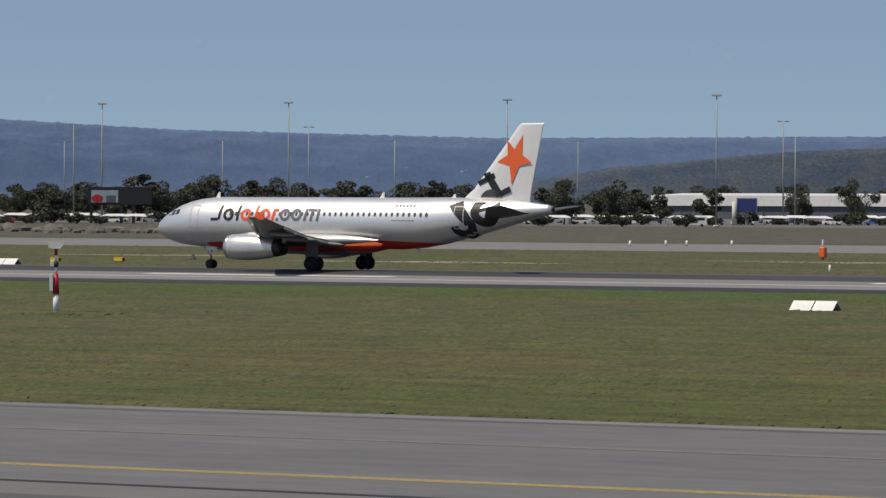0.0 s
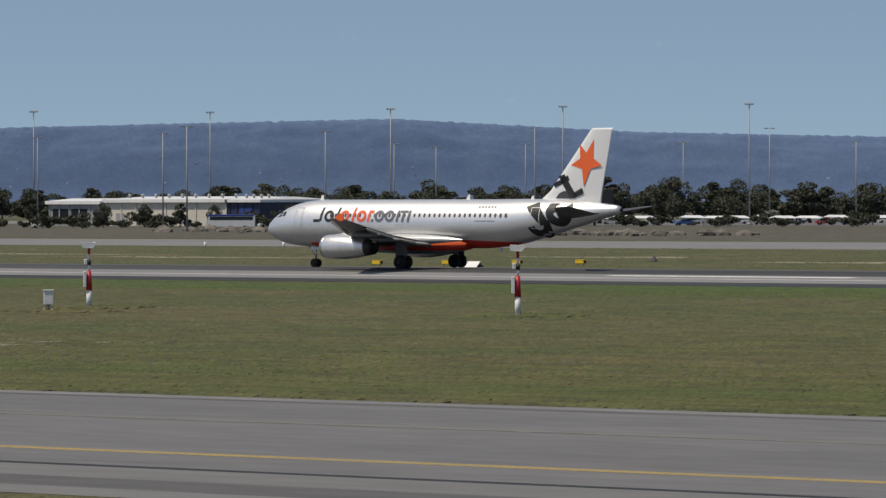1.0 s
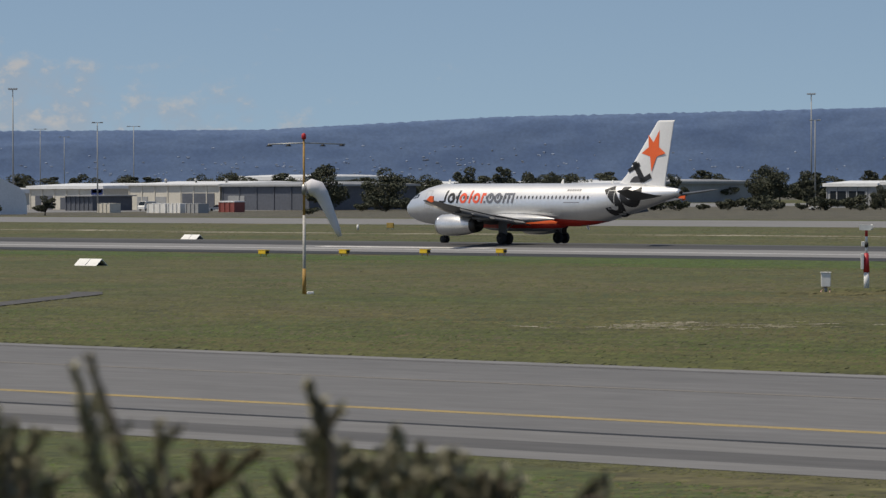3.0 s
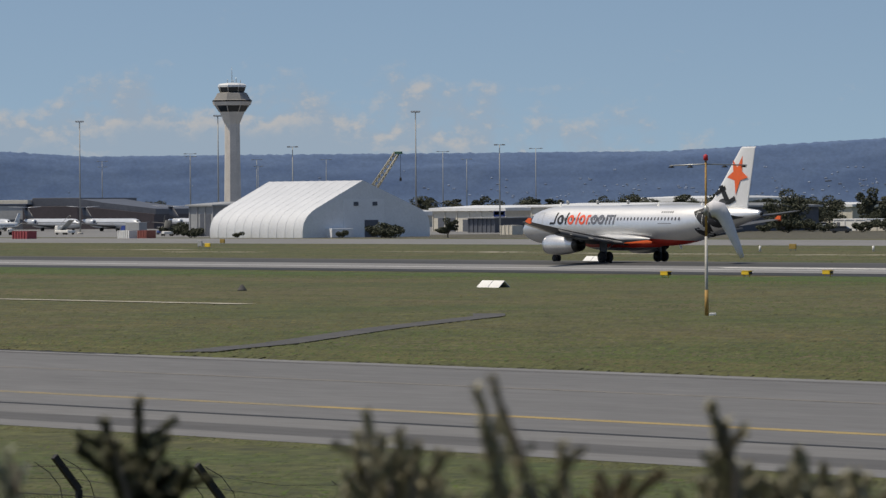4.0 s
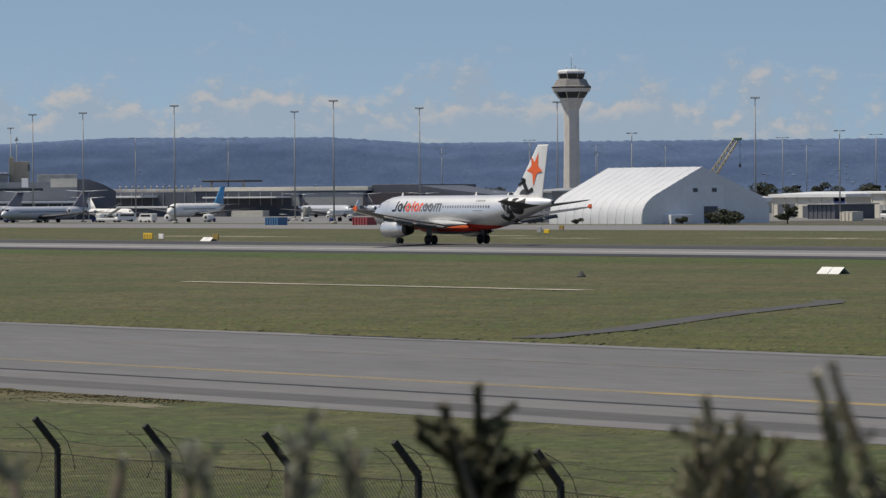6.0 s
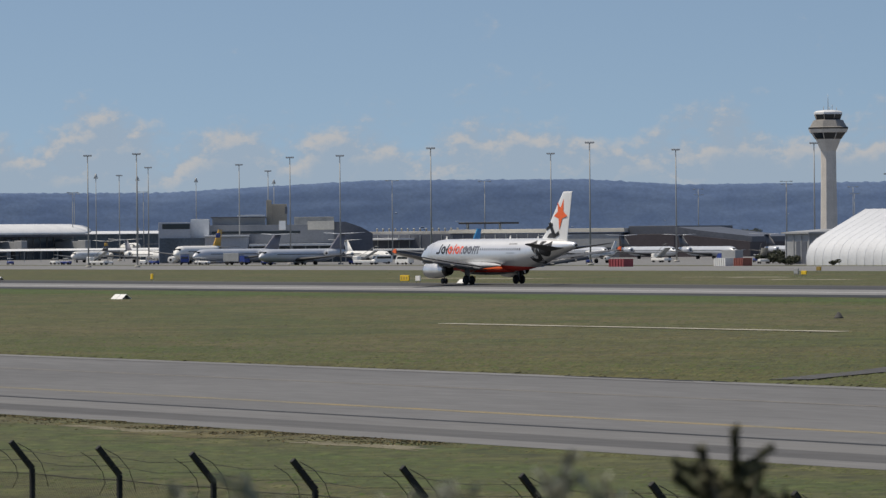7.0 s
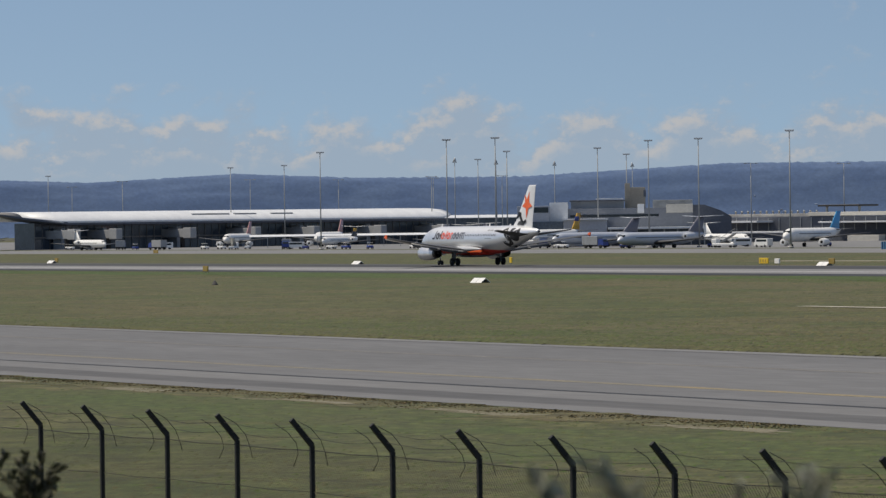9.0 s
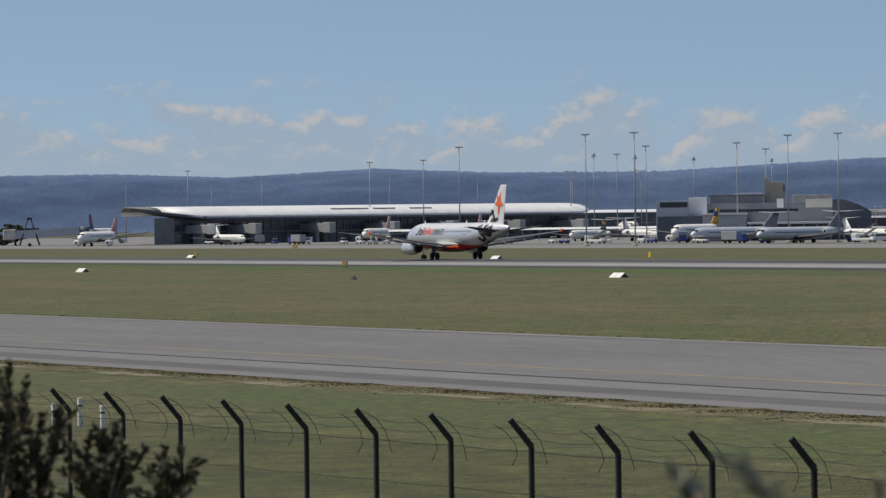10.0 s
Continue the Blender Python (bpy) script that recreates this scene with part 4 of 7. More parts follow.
# ---- buildings across the field (fronts face the runway, local y = 0 is the front, x runs along it) ----
def hall(name, label, x0, x1, y, depth, h, wall, roof, bays=6, fascia=0.9, openings=(), cat="building", z=-0.5, over=0.8, vents=0, back=1.0):
    # back: the same building set further off
    x0, x1, y, h = x0 * back, x1 * back, y * back, (h - 6.5) * back + 6.5
    openings = [(a * back, c * back, z0, z1, m, lab) for a, c, z0, z1, m, lab in openings]
    b = thing(name, label, cat, pose((x0 + x1) / 2, y, z))
    w = (x1 - x0) / 2
    rise = 0.5 if h > 4 else -0.1
    part("wall", box(-w, w, 0, depth, 0, h - fascia), wall, b)
    part("roof", loft([[(-w - over, -over, h - fascia), (w + over, -over, h - fascia), (w + over, depth + over, h - fascia), (-w - over, depth + over, h - fascia)],
                       [(-w - over, -over, h - 0.15), (w + over, -over, h - 0.15), (w + over, depth + over, h - 0.15), (-w - over, depth + over, h - 0.15)],
                       [(-w, depth * 0.45, h + rise), (w, depth * 0.45, h + rise), (w, depth * 0.55, h + rise), (-w, depth * 0.55, h + rise)]], smooth=False), roof, b)
    for i in range(bays + 1):
        x = -w + 2 * w * i / bays
        part("pilaster", box(x - 0.15, x + 0.15, -0.18, 0.0, 0, h - fascia), wall, b)
    for a, c, z0, z1, m, lab in openings:
        o = part("opening", box(-w + a, -w + c, -0.12, 0.05, z0, z1, 0.03), m, b, lab)
    for i in range(vents):
        x = -w + 2 * w * (i + 0.5) / vents
        part("roof_vent", lathe([(0, 0.28), (0.7, 0.28), (0.75, 0.45), (1.1, 0.45), (1.25, 0.1)], "z", 10, (x, depth * 0.2, h - 0.1)), STEEL, b)
    return b


# behind the car park
hall("warehouse", "long low white-roofed storage hall with dark open front", -668, -560, 1200, 40, 7.0, DARK_WALL, ROOF_WHITE, 12, 3.2)
hall("warehouse", "white-roofed open storage hall behind trees", -556, -470, 1206, 40, 6.6, DARK_WALL, ROOF_WHITE, 10, 3.2)
hall("warehouse", "cream warehouse with white roof edge and blue end", -734, -697, 830, 30, 6.4, CREAM, ROOF_WHITE, 8, 0.9, [(3, 5.5, 0, 3, GREY_WALL, "roller door"), (9, 11.5, 0, 3, GREY_WALL, "roller door"), (16, 18.5, 0, 3, GREY_WALL, "roller door"), (24, 25.2, 0.2, 2.2, BLUE_WALL, "blue door")], vents=9)
hall("warehouse", "dark blue end building with a pale roof line", -696, -687, 830, 24, 6.3, mat("navy_cladding", (0.02, 0.028, 0.075), 0.5, spot=0.1, scale=4), ROOF_WHITE, 4, 0.8, [(3, 7, 2.0, 4.2, BLUE_WALL, "blue sign panel")], vents=4)
hall("office_building", "low glazed office with pale roof", -754, -738, 832, 18, 6.0, GREY_WALL, ROOF_WHITE, 5, 0.9, [(1, 6, 0.5, 4, GLASS_DARK, "window band"), (7, 12, 0.5, 4, GLASS_DARK, "window band")])
hall("retail_hall", "white-fascia retail hall with yellow and red sign end", -1030, -1004, 1000, 40, 6.2, CREAM, ROOF_WHITE, 5, 1.0, [(14, 17, 0, 3, DARK_WALL, "dark opening")], vents=2)
shop = hall("retail_hall", "hall end with a bright yellow and red sign", -1003, -994, 999, 38, 6.2, mat("cream_sign_wall", (0.65, 0.6, 0.45), 0.6, spot=0.05), ROOF_WHITE, 2, 1.0, [(0.6, 8.4, 2.6, 4.6, YELLOW, "yellow sign panel"), (3.2, 5.6, 2.75, 3.5, RED, "red sign bars")])
hall("factory", "grey factory hall with roof stacks", -1004, -984, 1012, 40, 6.6, GREY_WALL, GREY_WALL, 6, 0.9, vents=5)
hall("factory", "grey industrial sheds with pale roofs", -1170, -1134, 1000, 40, 8.6, GREY_WALL, ROOF_WHITE, 6, 1.4, [(4, 12, 0, 4, DARK_WALL, "dark opening")])
hall("factory", "low cream shed with pale roof", -1128, -1108, 1040, 30, 6.2, CREAM, ROOF_WHITE, 4, 1.0)
hall("factory", "pale-roofed shed behind trees", -1100, -1075, 1060, 30, 6.6, CREAM, ROOF_WHITE, 4, 1.2)
hall("site_office", "flat white portable site building", -800, -789, 745, 8, 2.9, WHITE, ROOF_WHITE, 3, 0.4, [(1, 2, 0.1, 2, DARK_WALL, "door")], "portable building", over=0.15)
hall("site_office", "long white portable site building", -788, -774, 744, 8, 2.5, CREAM, ROOF_WHITE, 4, 0.4, [(8, 11, 0.1, 1.7, DARK_WALL, "dark opening")], "portable building", over=0.15)
# beside the fabric hangar
hall("freight_shed", "grey freight shed with white front and blue sign", -920, -891, 720, 30, 6.0, CREAM, ROOF_WHITE, 6, 0.9, [(24, 29, 3.6, 5.4, BLUE_WALL, "blue and white sign"), (24.6, 28.4, 4.1, 4.9, WHITE, "white bar"), (2, 9, 0, 3.4, DARK_WALL, "open bay"), (12, 20, 0, 3, DARK_WALL, "open bay")])
hall("freight_shed", "long cream freight shed with flat roof", -881, -847, 720, 34, 6.4, CREAM, ROOF_WHITE, 7, 0.5, [(3, 7, 0, 3.2, GREY_WALL, "roller door"), (10, 14, 0, 3.2, GREY_WALL, "roller door"), (20, 32, 0, 4, DARK_WALL, "shaded loading bay")], vents=3)
hall("freight_shed", "dark clad freight shed with roller door", -846, -815, 720, 34, 6.2, DARK_WALL, GREY_WALL, 5, 0.6, [(2, 8, 0, 3.4, GREY_WALL, "roller door")])
hall("cargo_office", "small two-storey white cargo office", -885, -875, 660, 8, 5.8, WHITE, ROOF_WHITE, 3, 0.4, [(1, 9, 1.0, 2.0, GLASS_DARK, "window band"), (1, 9, 3.6, 4.6, GLASS_DARK, "window band")], over=0.2)
hall("canopy", "open-fronted dark loading canopy", -868, -858, 690, 12, 3.8, DARK_WALL, GREY_WALL, 6, 0.4)
for xa, xb, c in ((-783, -777, WHITE), (-776, -772, WHITE), (-800, -796, CREAM), (-770, -766, GREY_WALL)):
    hall("cargo_container", "pale portable store on the ground", xa, xb, 645, 3, 2.2, c, c, 3, 0.15, cat="container", over=0.05)
hall("cargo_container", "dull red portable store with pale roof", -786, -781, 668, 3, 2.6, mat("faded_red_sheet", (0.26, 0.07, 0.06), 0.6, spot=0.15), ROOF_WHITE, 3, 0.4, cat="container", over=0.1)
# apron containers
for xa, xb, y, c, lab in ((-868.5, -863.5, 539, mat("blue_container", (0.06, 0.16, 0.3), 0.6, spot=0.15), "blue shipping container on the apron edge"), (-841, -835.5, 544, mat("red_container", (0.3, 0.06, 0.07), 0.6, spot=0.15), "dull red shipping container on the apron edge"), (-823, -819, 559, WHITE, "white container on the apron edge"), (-817, -814, 560, mat("rust_container", (0.3, 0.1, 0.08), 0.6, spot=0.15), "rusty red container on the apron edge")):
    hall("cargo_container", lab, xa, xb, y, 2.4, 1.8, c, c, 5, 0.12, cat="container", over=0.03)
hall("hangar", "grey steel hangar beside the fabric hall", -855, -846, 600, 20, 7.2, GREY_WALL, GREY_WALL, 3, 0.5, [(4, 8, 0, 5, DARK_WALL, "open hangar door")])
# domestic terminals: each stands at its middle with its front turned to the field
def assemble(name, label, m, rows):
    """rows: part, x0, x1, y0 (front), y1, z0, z1, material, label."""
    b = thing(name, label, "terminal", m)
    for nm, x0, x1, y0, y1, z0, z1, mt, lab in rows:
        part(nm, box(x0, x1, y0, y1, z0, z1, 0.04), mt, b, lab)
    return b


TAN = mat("tan_concrete", (0.36, 0.32, 0.26), 0.85, spot=0.12, scale=3)
BLUE_GREY = mat("blue_grey_cladding", (0.21, 0.225, 0.25), 0.6, spot=0.08, scale=6, color2=(0.17, 0.185, 0.21))
# upper block, bright panel and cream band have sunlight put into their colours
hall_1 = assemble("terminal", "blocky grey terminal with stepped roofs and a tan lift tower", pose(-1175.7, 642.9, -0.5, 0, 0, 61.3), [
    ("wing", -30.7, -21.4, 0, 22, 0, 11.7, HAZE_CLAD, "pale clad end wing"), ("window_band", -29.6, -21.7, -0.12, 0.1, 9.8, 11.3, GLASS_DARK, "dark window band"),
    ("lower_glazing", -30.4, -16.2, -0.5, 0.2, 0.3, 7.2, TERMINAL_GLASS, "dark ground-floor glazing"), ("upper_block", -21.4, -16.2, 2, 16, 7.2, 12.6, ROOF_WHITE, "upper block whitened as if sunlit"),
    ("main_block", -16.2, 19.8, 4, 40, 0, 10.8, BLUE_GREY, "blue-grey main block"), ("upper_storey", -15.3, 0, 8, 30, 10.8, 12.9, GREY_WALL, "grey upper storey"),
    ("roof_slab", -15.8, 0.3, 7, 31, 12.9, 13.25, DARK_WALL, "dark flat roof edge"), ("roof_plant", -8.1, -0.2, 10, 22, 13.25, 13.7, ROOF_WHITE, "white roof plant"),
    ("lift_tower", 0.35, 6.2, 10, 20, 10.8, 16.8, TAN, "tan concrete tower"), ("tower_fin", 0.3, 1.8, 9.7, 19, 10.8, 18.0, TAN, "taller tan fin"), ("tower_slot", 5.7, 6.4, 9.8, 12, 14.0, 16.0, DARK_WALL, "dark slot"),
    ("sunlit_panel", 3.9, 5.8, 3.7, 4.1, 9.3, 11.9, ROOF_WHITE, "white panel in place of a sunlit face"), ("roof_plant", 8.4, 19.8, 9, 22, 10.8, 13.0, CONCRETE, "pale roof plant"), ("sunlit_band", 12.2, 19.8, 3.7, 6, 9.3, 11.7, CREAM, "upper band coloured cream for its sunlight"),
    ("strip_window", -15.5, 10, 3.85, 4.1, 8.3, 9.0, GLASS_DARK, "thin window strip"), ("boarding_hall", -17.2, -4.9, -14, 3.9, 0.2, 7.5, HAZE_CLAD, "pale boarding hall"), ("boarding_roof", -17.5, -4.6, -15, 3.9, 7.5, 7.9, ROOF_WHITE, "white hall roof"),
    ("canopy", -4.6, 23.1, -16, 3.9, 4.7, 5.3, ROOF_WHITE, "white canopy roof"), ("canopy_wall", -4.6, 23, -4, 3.8, 0, 4.7, TERMINAL_GLASS, "shaded glazed front")])
for i in range(8):
    part("canopy_post", box(-4.0 + 3.8 * i, -3.7 + 3.8 * i, -15.6, -15.3, 0, 4.7), STEEL, hall_1)
part("sloping_end", loft([[(19.8, y, 0), (30.9, y, 0), (30.9, y, 8.0), (27.6, y, 9.9), (23.1, y, 11.5), (19.8, y, 11.5)] for y in (4.2, 34)], smooth=False), DARK_WALL, hall_1, "dark sloping end")
hall_2 = assemble("terminal", "long low dark terminal with a cream roof band and white canopies", pose(-1230.3, 768.9, -1.6, 0, 0, 33), [
    ("wall", -46.8, 22.6, 0, 30, 0, 7.6, DARK_WALL, "dark clad wall"), ("roof_band", -23.3, 23.3, -0.6, 30, 7.7, 8.7, CREAM, "cream roof band"), ("rear_roof", -47.2, -23.4, 1, 28, 7.65, 8.4, CONCRETE, "pale roof edge"),
    ("grey_panel", 3.0, 22.4, -0.2, 0.1, 3.6, 7.2, GREY_WALL, "grey wall panel"), ("canopy", -46, -33, -10, 0, 6.1, 6.6, ROOF_WHITE, "white canopy"), ("canopy", -16.5, 3.0, -10, 0, 5.8, 6.2, ROOF_WHITE, "white canopy"),
    ("rail", -46, -10.5, -12, -11.6, 3.3, 3.8, ROOF_WHITE, "white rail"), ("cabin", -7.5, 0.8, -13, -9, 0, 2.5, CREAM, "low cream cabin"), ("raised_slab", -26.3, -15, 12, 24, 10.2, 10.7, BLACK, "black raised roof slab"),
    ("navy_block", 23.4, 36.0, 2, 40, 0, 9.2, DARK_WALL, "dark upper block"), ("russet_wall", 21.8, 36.1, -0.3, 1.9, 0, 7.0, RUSSET, "russet wall")])
hall_2.scale = (1.29, 1.17, 1.17)
for x in (-25, -16.2):
    part("slab_post", box(x, x + 0.5, 14, 14.5, 8.2, 10.2), STEEL, hall_2)
for i in range(14):
    part("roof_vent", lathe([(8.35, 0.2), (8.9, 0.2), (8.95, 0.32), (9.2, 0.3), (9.3, 0.05)], "z", 8, (-46 + 1.7 * i, 6, 0)), STEEL, hall_2)
for i in range(17):
    part("mullion", box(-46 + 2.9 * i, -45.8 + 2.9 * i, -0.15, 0.0, 3.9, 7.4), STEEL, hall_2)
part("sloping_wing", loft([[(36.1, y, 0), (55.6, y, 0), (55.6, y, 4.8), (36.1, y, 7.0)] for y in (-0.2, 30)], smooth=False), RUSSET, hall_2, "russet sloping wing")
part("sloping_roof", loft([[(36.1, y, 7.0), (55.6, y, 4.8), (55.6, y, 6.2), (42, y, 7.9), (36.1, y, 8.9)] for y in (1.0, 31)], smooth=False), DARK_WALL, hall_2, "dark sloping roof")
hall("store", "white low roof behind the apron", -928, -908, 700, 14, 5.2, CREAM, ROOF_WHITE, 3, 1.4, back=1.24)


# ---- international pier ----
# the pier runs from its free end to the terminal, a little turned from the runway
PIER_A, PIER_B = (-1495.0, 569.5), (-1541.0, 764.0)
PIER_K = math.dist(PIER_A, PIER_B) / 364.5
PIER_TURN = math.degrees(math.atan2(PIER_B[1] - PIER_A[1], PIER_B[0] - PIER_A[0]))
PIER_AT = pose(*PIER_A, -0.5, 0, 0, PIER_TURN) @ pose(196 * PIER_K, 0, 0)


def build_pier():
    p = thing("terminal_pier", "long glazed airport pier under a curved white roof", "terminal", PIER_AT)
    p.scale = (PIER_K, 1, 1)
    sec = [(-9, 9.2), (-8.6, 9.9), (-6.5, 11.2), (-3, 12.2), (4, 12.9), (16, 13.1), (30, 12.6), (40, 10.6), (40, 9.9), (16, 9.7), (-4, 9.2)]

    def ring(x, f=1.0, sq=1.0):
        # f flattens the section towards its crown: the roof ends in an upswept prow
        return [(x, y * sq - (1 - sq) * 2, 13.0 - (13.0 - z) * f) for y, z in sec]
    part("roof", loft([ring(-176, 0.53, 0.52), ring(-150), ring(-90), ring(0), ring(90), ring(160), ring(165, 0.9, 0.97), ring(168.5, 0.7, 0.9)]), ROOF_WHITE, p, "curved white metal roof")
    # roof end and soffit are coloured dark to stand for underside shade
    part("prow", loft([ring(-196, 0.10, 0.1), ring(-186, 0.28, 0.3), ring(-176.2, 0.525, 0.515)]), CONCRETE_DARK, p, "upswept roof prow coloured dark for its shade")
    part("prow_soffit", loft([[(x, -9.2 * q - 2 * (1 - q), 13.0 - 3.6 * f), (x, 8 * q - 2 * (1 - q), 13.0 - 3.3 * f), (x, 8 * q - 2 * (1 - q), 12.6 - 4.0 * f), (x, -9.3 * q - 2 * (1 - q), 12.6 - 4.0 * f)] for x, f, q in ((-196, 0.08, 0.1), (-186, 0.28, 0.3), (-172, 0.6, 0.6), (-146, 1.0, 1.0))], smooth=False), DARK_WALL, p, "upswept soffit coloured dark for its shade")
    part("fascia", box(-146, 166, -8.9, -8.2, 8.45, 9.15), DARK_WALL, p, "dark eaves line")
    part("glazing", box(-160, 166, 0, 12, 0, 9.15), TERMINAL_GLASS, p, "dark glazed concourse wall")
    first = part("mullion", box(-0.12, 0.12, -0.25, 0.0, 0, 9.0), CONCRETE_DARK, p)
    for i in range(56):
        share("mullion", first, p, pose(-160 + 5.8 * i, 0, 0))
    part("floor_band", box(-160, 166, -0.6, 0.0, 3.9, 4.4), CONCRETE_DARK, p, "grey floor band")
    part("upper_band", box(-160, 166, -0.5, 0.0, 8.0, 8.4), DARK_WALL, p)
    part("link_wall", box(166, 266, 8, 28, 0, 9.1), TERMINAL_GLASS, p, "dark glazed link")
    part("link_roof", loft([[(x, 6, 9.1), (x, 6, 9.3), (x, 13, 10.3), (x, 30, 10.3), (x, 30, 9.1)] for x in (168.6, 268)], smooth=False), ROOF_WHITE, p, "lower white link roof")
    for x in (-44, -32, -10, 20):
        part("roof_vent", box(x, x + 18, -5.6, -4.6, 11.5, 11.95, 0.1), GREY_WALL, p, "grey roof plant strip")
    for x in (-150, -118, -60, -8, 40, 96, 150):
        br = part("jet_bridge", box(x - 1.6, x + 1.6, -14, 0, 3.6, 6.6, 0.15), GREY_WALL, p, "grey jet bridge")
        part("bridge_head", box(x - 2.4, x + 2.4, -18, -13.6, 3.3, 7.0, 0.2), GREY_WALL, br, "grey bridge cab")
        part("bridge_leg", box(x - 1.2, x + 1.2, -12, -11, 0, 3.7), DARK_STEEL, br)
        part("stair_core", box(x + 3, x + 6, -6, -1, 0, 7.4, 0.1), GREY_WALL, p, "grey stair core")


build_pier()


# ---- hoardings ----
def build_hoarding(label, m, w, zlo, zhi, post, face, legs):
    b = thing("hoarding", label, "billboard", m)
    part("frame", box(-w / 2 - 0.25, w / 2 + 0.25, 0.05, 0.6, zlo - 0.25, zhi + 0.25, 0.04), post, b)
    part("panel", box(-w / 2, w / 2, -0.05, 0.06, zlo, zhi), face, b)
    for x in legs:
        part("leg", box(x - 0.35, x + 0.35, 0.1, 0.7, 0, zlo), post, b)
    return b


bb = build_hoarding("large dark roadside hoarding with a red and pale picture panel", pose(-620, 864, -0.5, 0, 0, 35), 14.2, 4.4, 8.0, BLACK, BLACK, (-6.6, 0.2, 3.0))
part("picture", box(-6.6, -0.5, -0.12, -0.06, 4.7, 7.5), mat("pale_blue_print", (0.35, 0.42, 0.48), 0.5, spot=0.2, scale=2), bb, "pale printed picture")
part("picture", loft([circle((-5.2, -0.16, 5.6), 1.3, "y", 20, 0.9), circle((-5.2, -0.13, 5.6), 1.3, "y", 20, 0.9)], smooth=False), RED, bb, "red printed shape")
part("picture", box(-3.2, -1.0, -0.16, -0.13, 4.7, 6.3), DARK_WALL, bb, "dark printed shape")
bs = build_hoarding("blue hoarding on a pale post by the car park", pose(-495, 932, -0.5, 0, 0, 28), 4.2, 3.0, 6.0, STEEL, mat("dark_blue_print", (0.03, 0.05, 0.2), 0.5, spot=0.2, scale=1), (0,))
part("post", tube([(-2.8, 0, 0), (-2.8, 0, 5.4)], 0.55, 10), CREAM, bs, "thick pale post")
build_hoarding("bright blue hoarding before a retail hall", pose(-971, 958, -0.5, 0, 0, 45), 12.5, 1.4, 5.2, STEEL, mat("bright_blue_print", (0.012, 0.045, 0.3), 0.5, spot=0.25, scale=2), (-5, 0, 5))

# ---- parked airliners ----
def build_jet(label, m, length=32.0, body=WHITE, tail=WHITE, ttail=True, accent=None):
    """A parked jet, nose to -x, wheels on the ground; rear engines with a T-tail, or underwing engines."""
    j = thing("parked_airliner", label, "airplane", m)
    L, r = length, length * (0.045 if ttail else 0.052)
    zc = r + (0.75 if ttail else 1.25)
    rings = []
    for u, k, dz in ((0, 0.02, -0.25), (0.01, 0.28, -0.22), (0.03, 0.55, -0.15), (0.06, 0.8, -0.06), (0.1, 0.96, 0), (0.14, 1, 0), (0.7, 1, 0), (0.8, 0.86, 0.16), (0.9, 0.56, 0.42), (0.97, 0.26, 0.6), (1, 0.06, 0.66)):
        rings.append(circle((u * L, 0, zc + dz * r), max(0.02, k * r), "x", 20))
    fus = part("fuselage", loft(rings), body, j)
    part("window_line", box(0.15 * L, 0.72 * L, -r * 0.985 - 0.02, r * 0.985 + 0.02, zc + 0.12 * r, zc + 0.24 * r), mat("window_row", (0.1, 0.11, 0.12), 0.3, spot=0.6, scale=0.4), fus, "row of small dark windows")
    part("cockpit_pane", box(0.035 * L, 0.062 * L, -0.5 * r, 0.5 * r, zc + 0.3 * r, zc + 0.62 * r, 0.1), GLASS_DARK, fus, "dark cockpit windows")
    top = zc + r + (0.105 if ttail else 0.125) * L
    fin = part("fin", loft([foil(0.78 * L, 0.2 * L, 0, zc + 0.6 * r, 0.08, 6, True), foil(0.84 * L, 0.14 * L, 0, zc + 1.6 * r, 0.09, 6, True), foil(0.925 * L, 0.085 * L, 0, top, 0.08, 6, True)]), tail, j, "tail fin")
    if accent:
        part("fin_band", loft([foil(0.868 * L, 0.118 * L, 0, zc + 2.2 * r, 0.098, 6, True), foil(0.89 * L, 0.104 * L, 0, zc + 2.9 * r, 0.098, 6, True)]), accent, fin, "coloured fin band")
    for s in (-1, 1):
        zt = top - 0.1 if ttail else zc + 0.7 * r
        part("tailplane", loft([foil(0.925 * L if ttail else 0.86 * L, 0.075 * L, s * (0.1 if ttail else 0.5 * r), zt, 0.08, 6), foil(0.97 * L if ttail else 0.93 * L, 0.035 * L, s * 0.17 * L, zt + 0.3, 0.08, 6)]), body if ttail else WING_GREY, j)
        part("wing", loft([foil(0.36 * L, 0.2 * L, s * 0.6 * r, zc - 0.62 * r, 0.12, 7), foil(0.44 * L, 0.11 * L, s * 0.18 * L, zc - 0.3 * r, 0.11, 7), foil(0.55 * L, 0.045 * L, s * 0.44 * L, zc + 0.25 * r, 0.1, 7)]), WING_GREY, j)
        ex, ey, ez = (0.68 * L, 1.55 * r, zc + 0.3 * r) if ttail else (0.31 * L, 0.16 * L, zc - 1.05 * r)
        e = part("engine", lathe([(0.0, 0.42 * r), (0.05, 0.5 * r), (0.06 * L, 0.55 * r), (0.11 * L, 0.4 * r), (0.112 * L, 0.3 * r)], "x", 16, (ex, s * ey, ez)), body, j)
        part("intake", lathe([(-0.02, 0.05), (0.02, 0.4 * r), (0.3, 0.4 * r)], "x", 12, (ex, s * ey, ez)), DARK_STEEL, e, "dark intake")
        part("main_wheel", lathe([(-0.35, 0.3), (-0.35, 0.5), (0.35, 0.5), (0.35, 0.3)], "y", 14, (0.53 * L, s * 0.085 * L, 0.5)), TYRE, j)
        part("main_leg", tube([(0.53 * L, s * 0.085 * L, 0.5), (0.52 * L, s * 0.07 * L, zc - 0.6 * r)], 0.12, 6), STEEL, j)
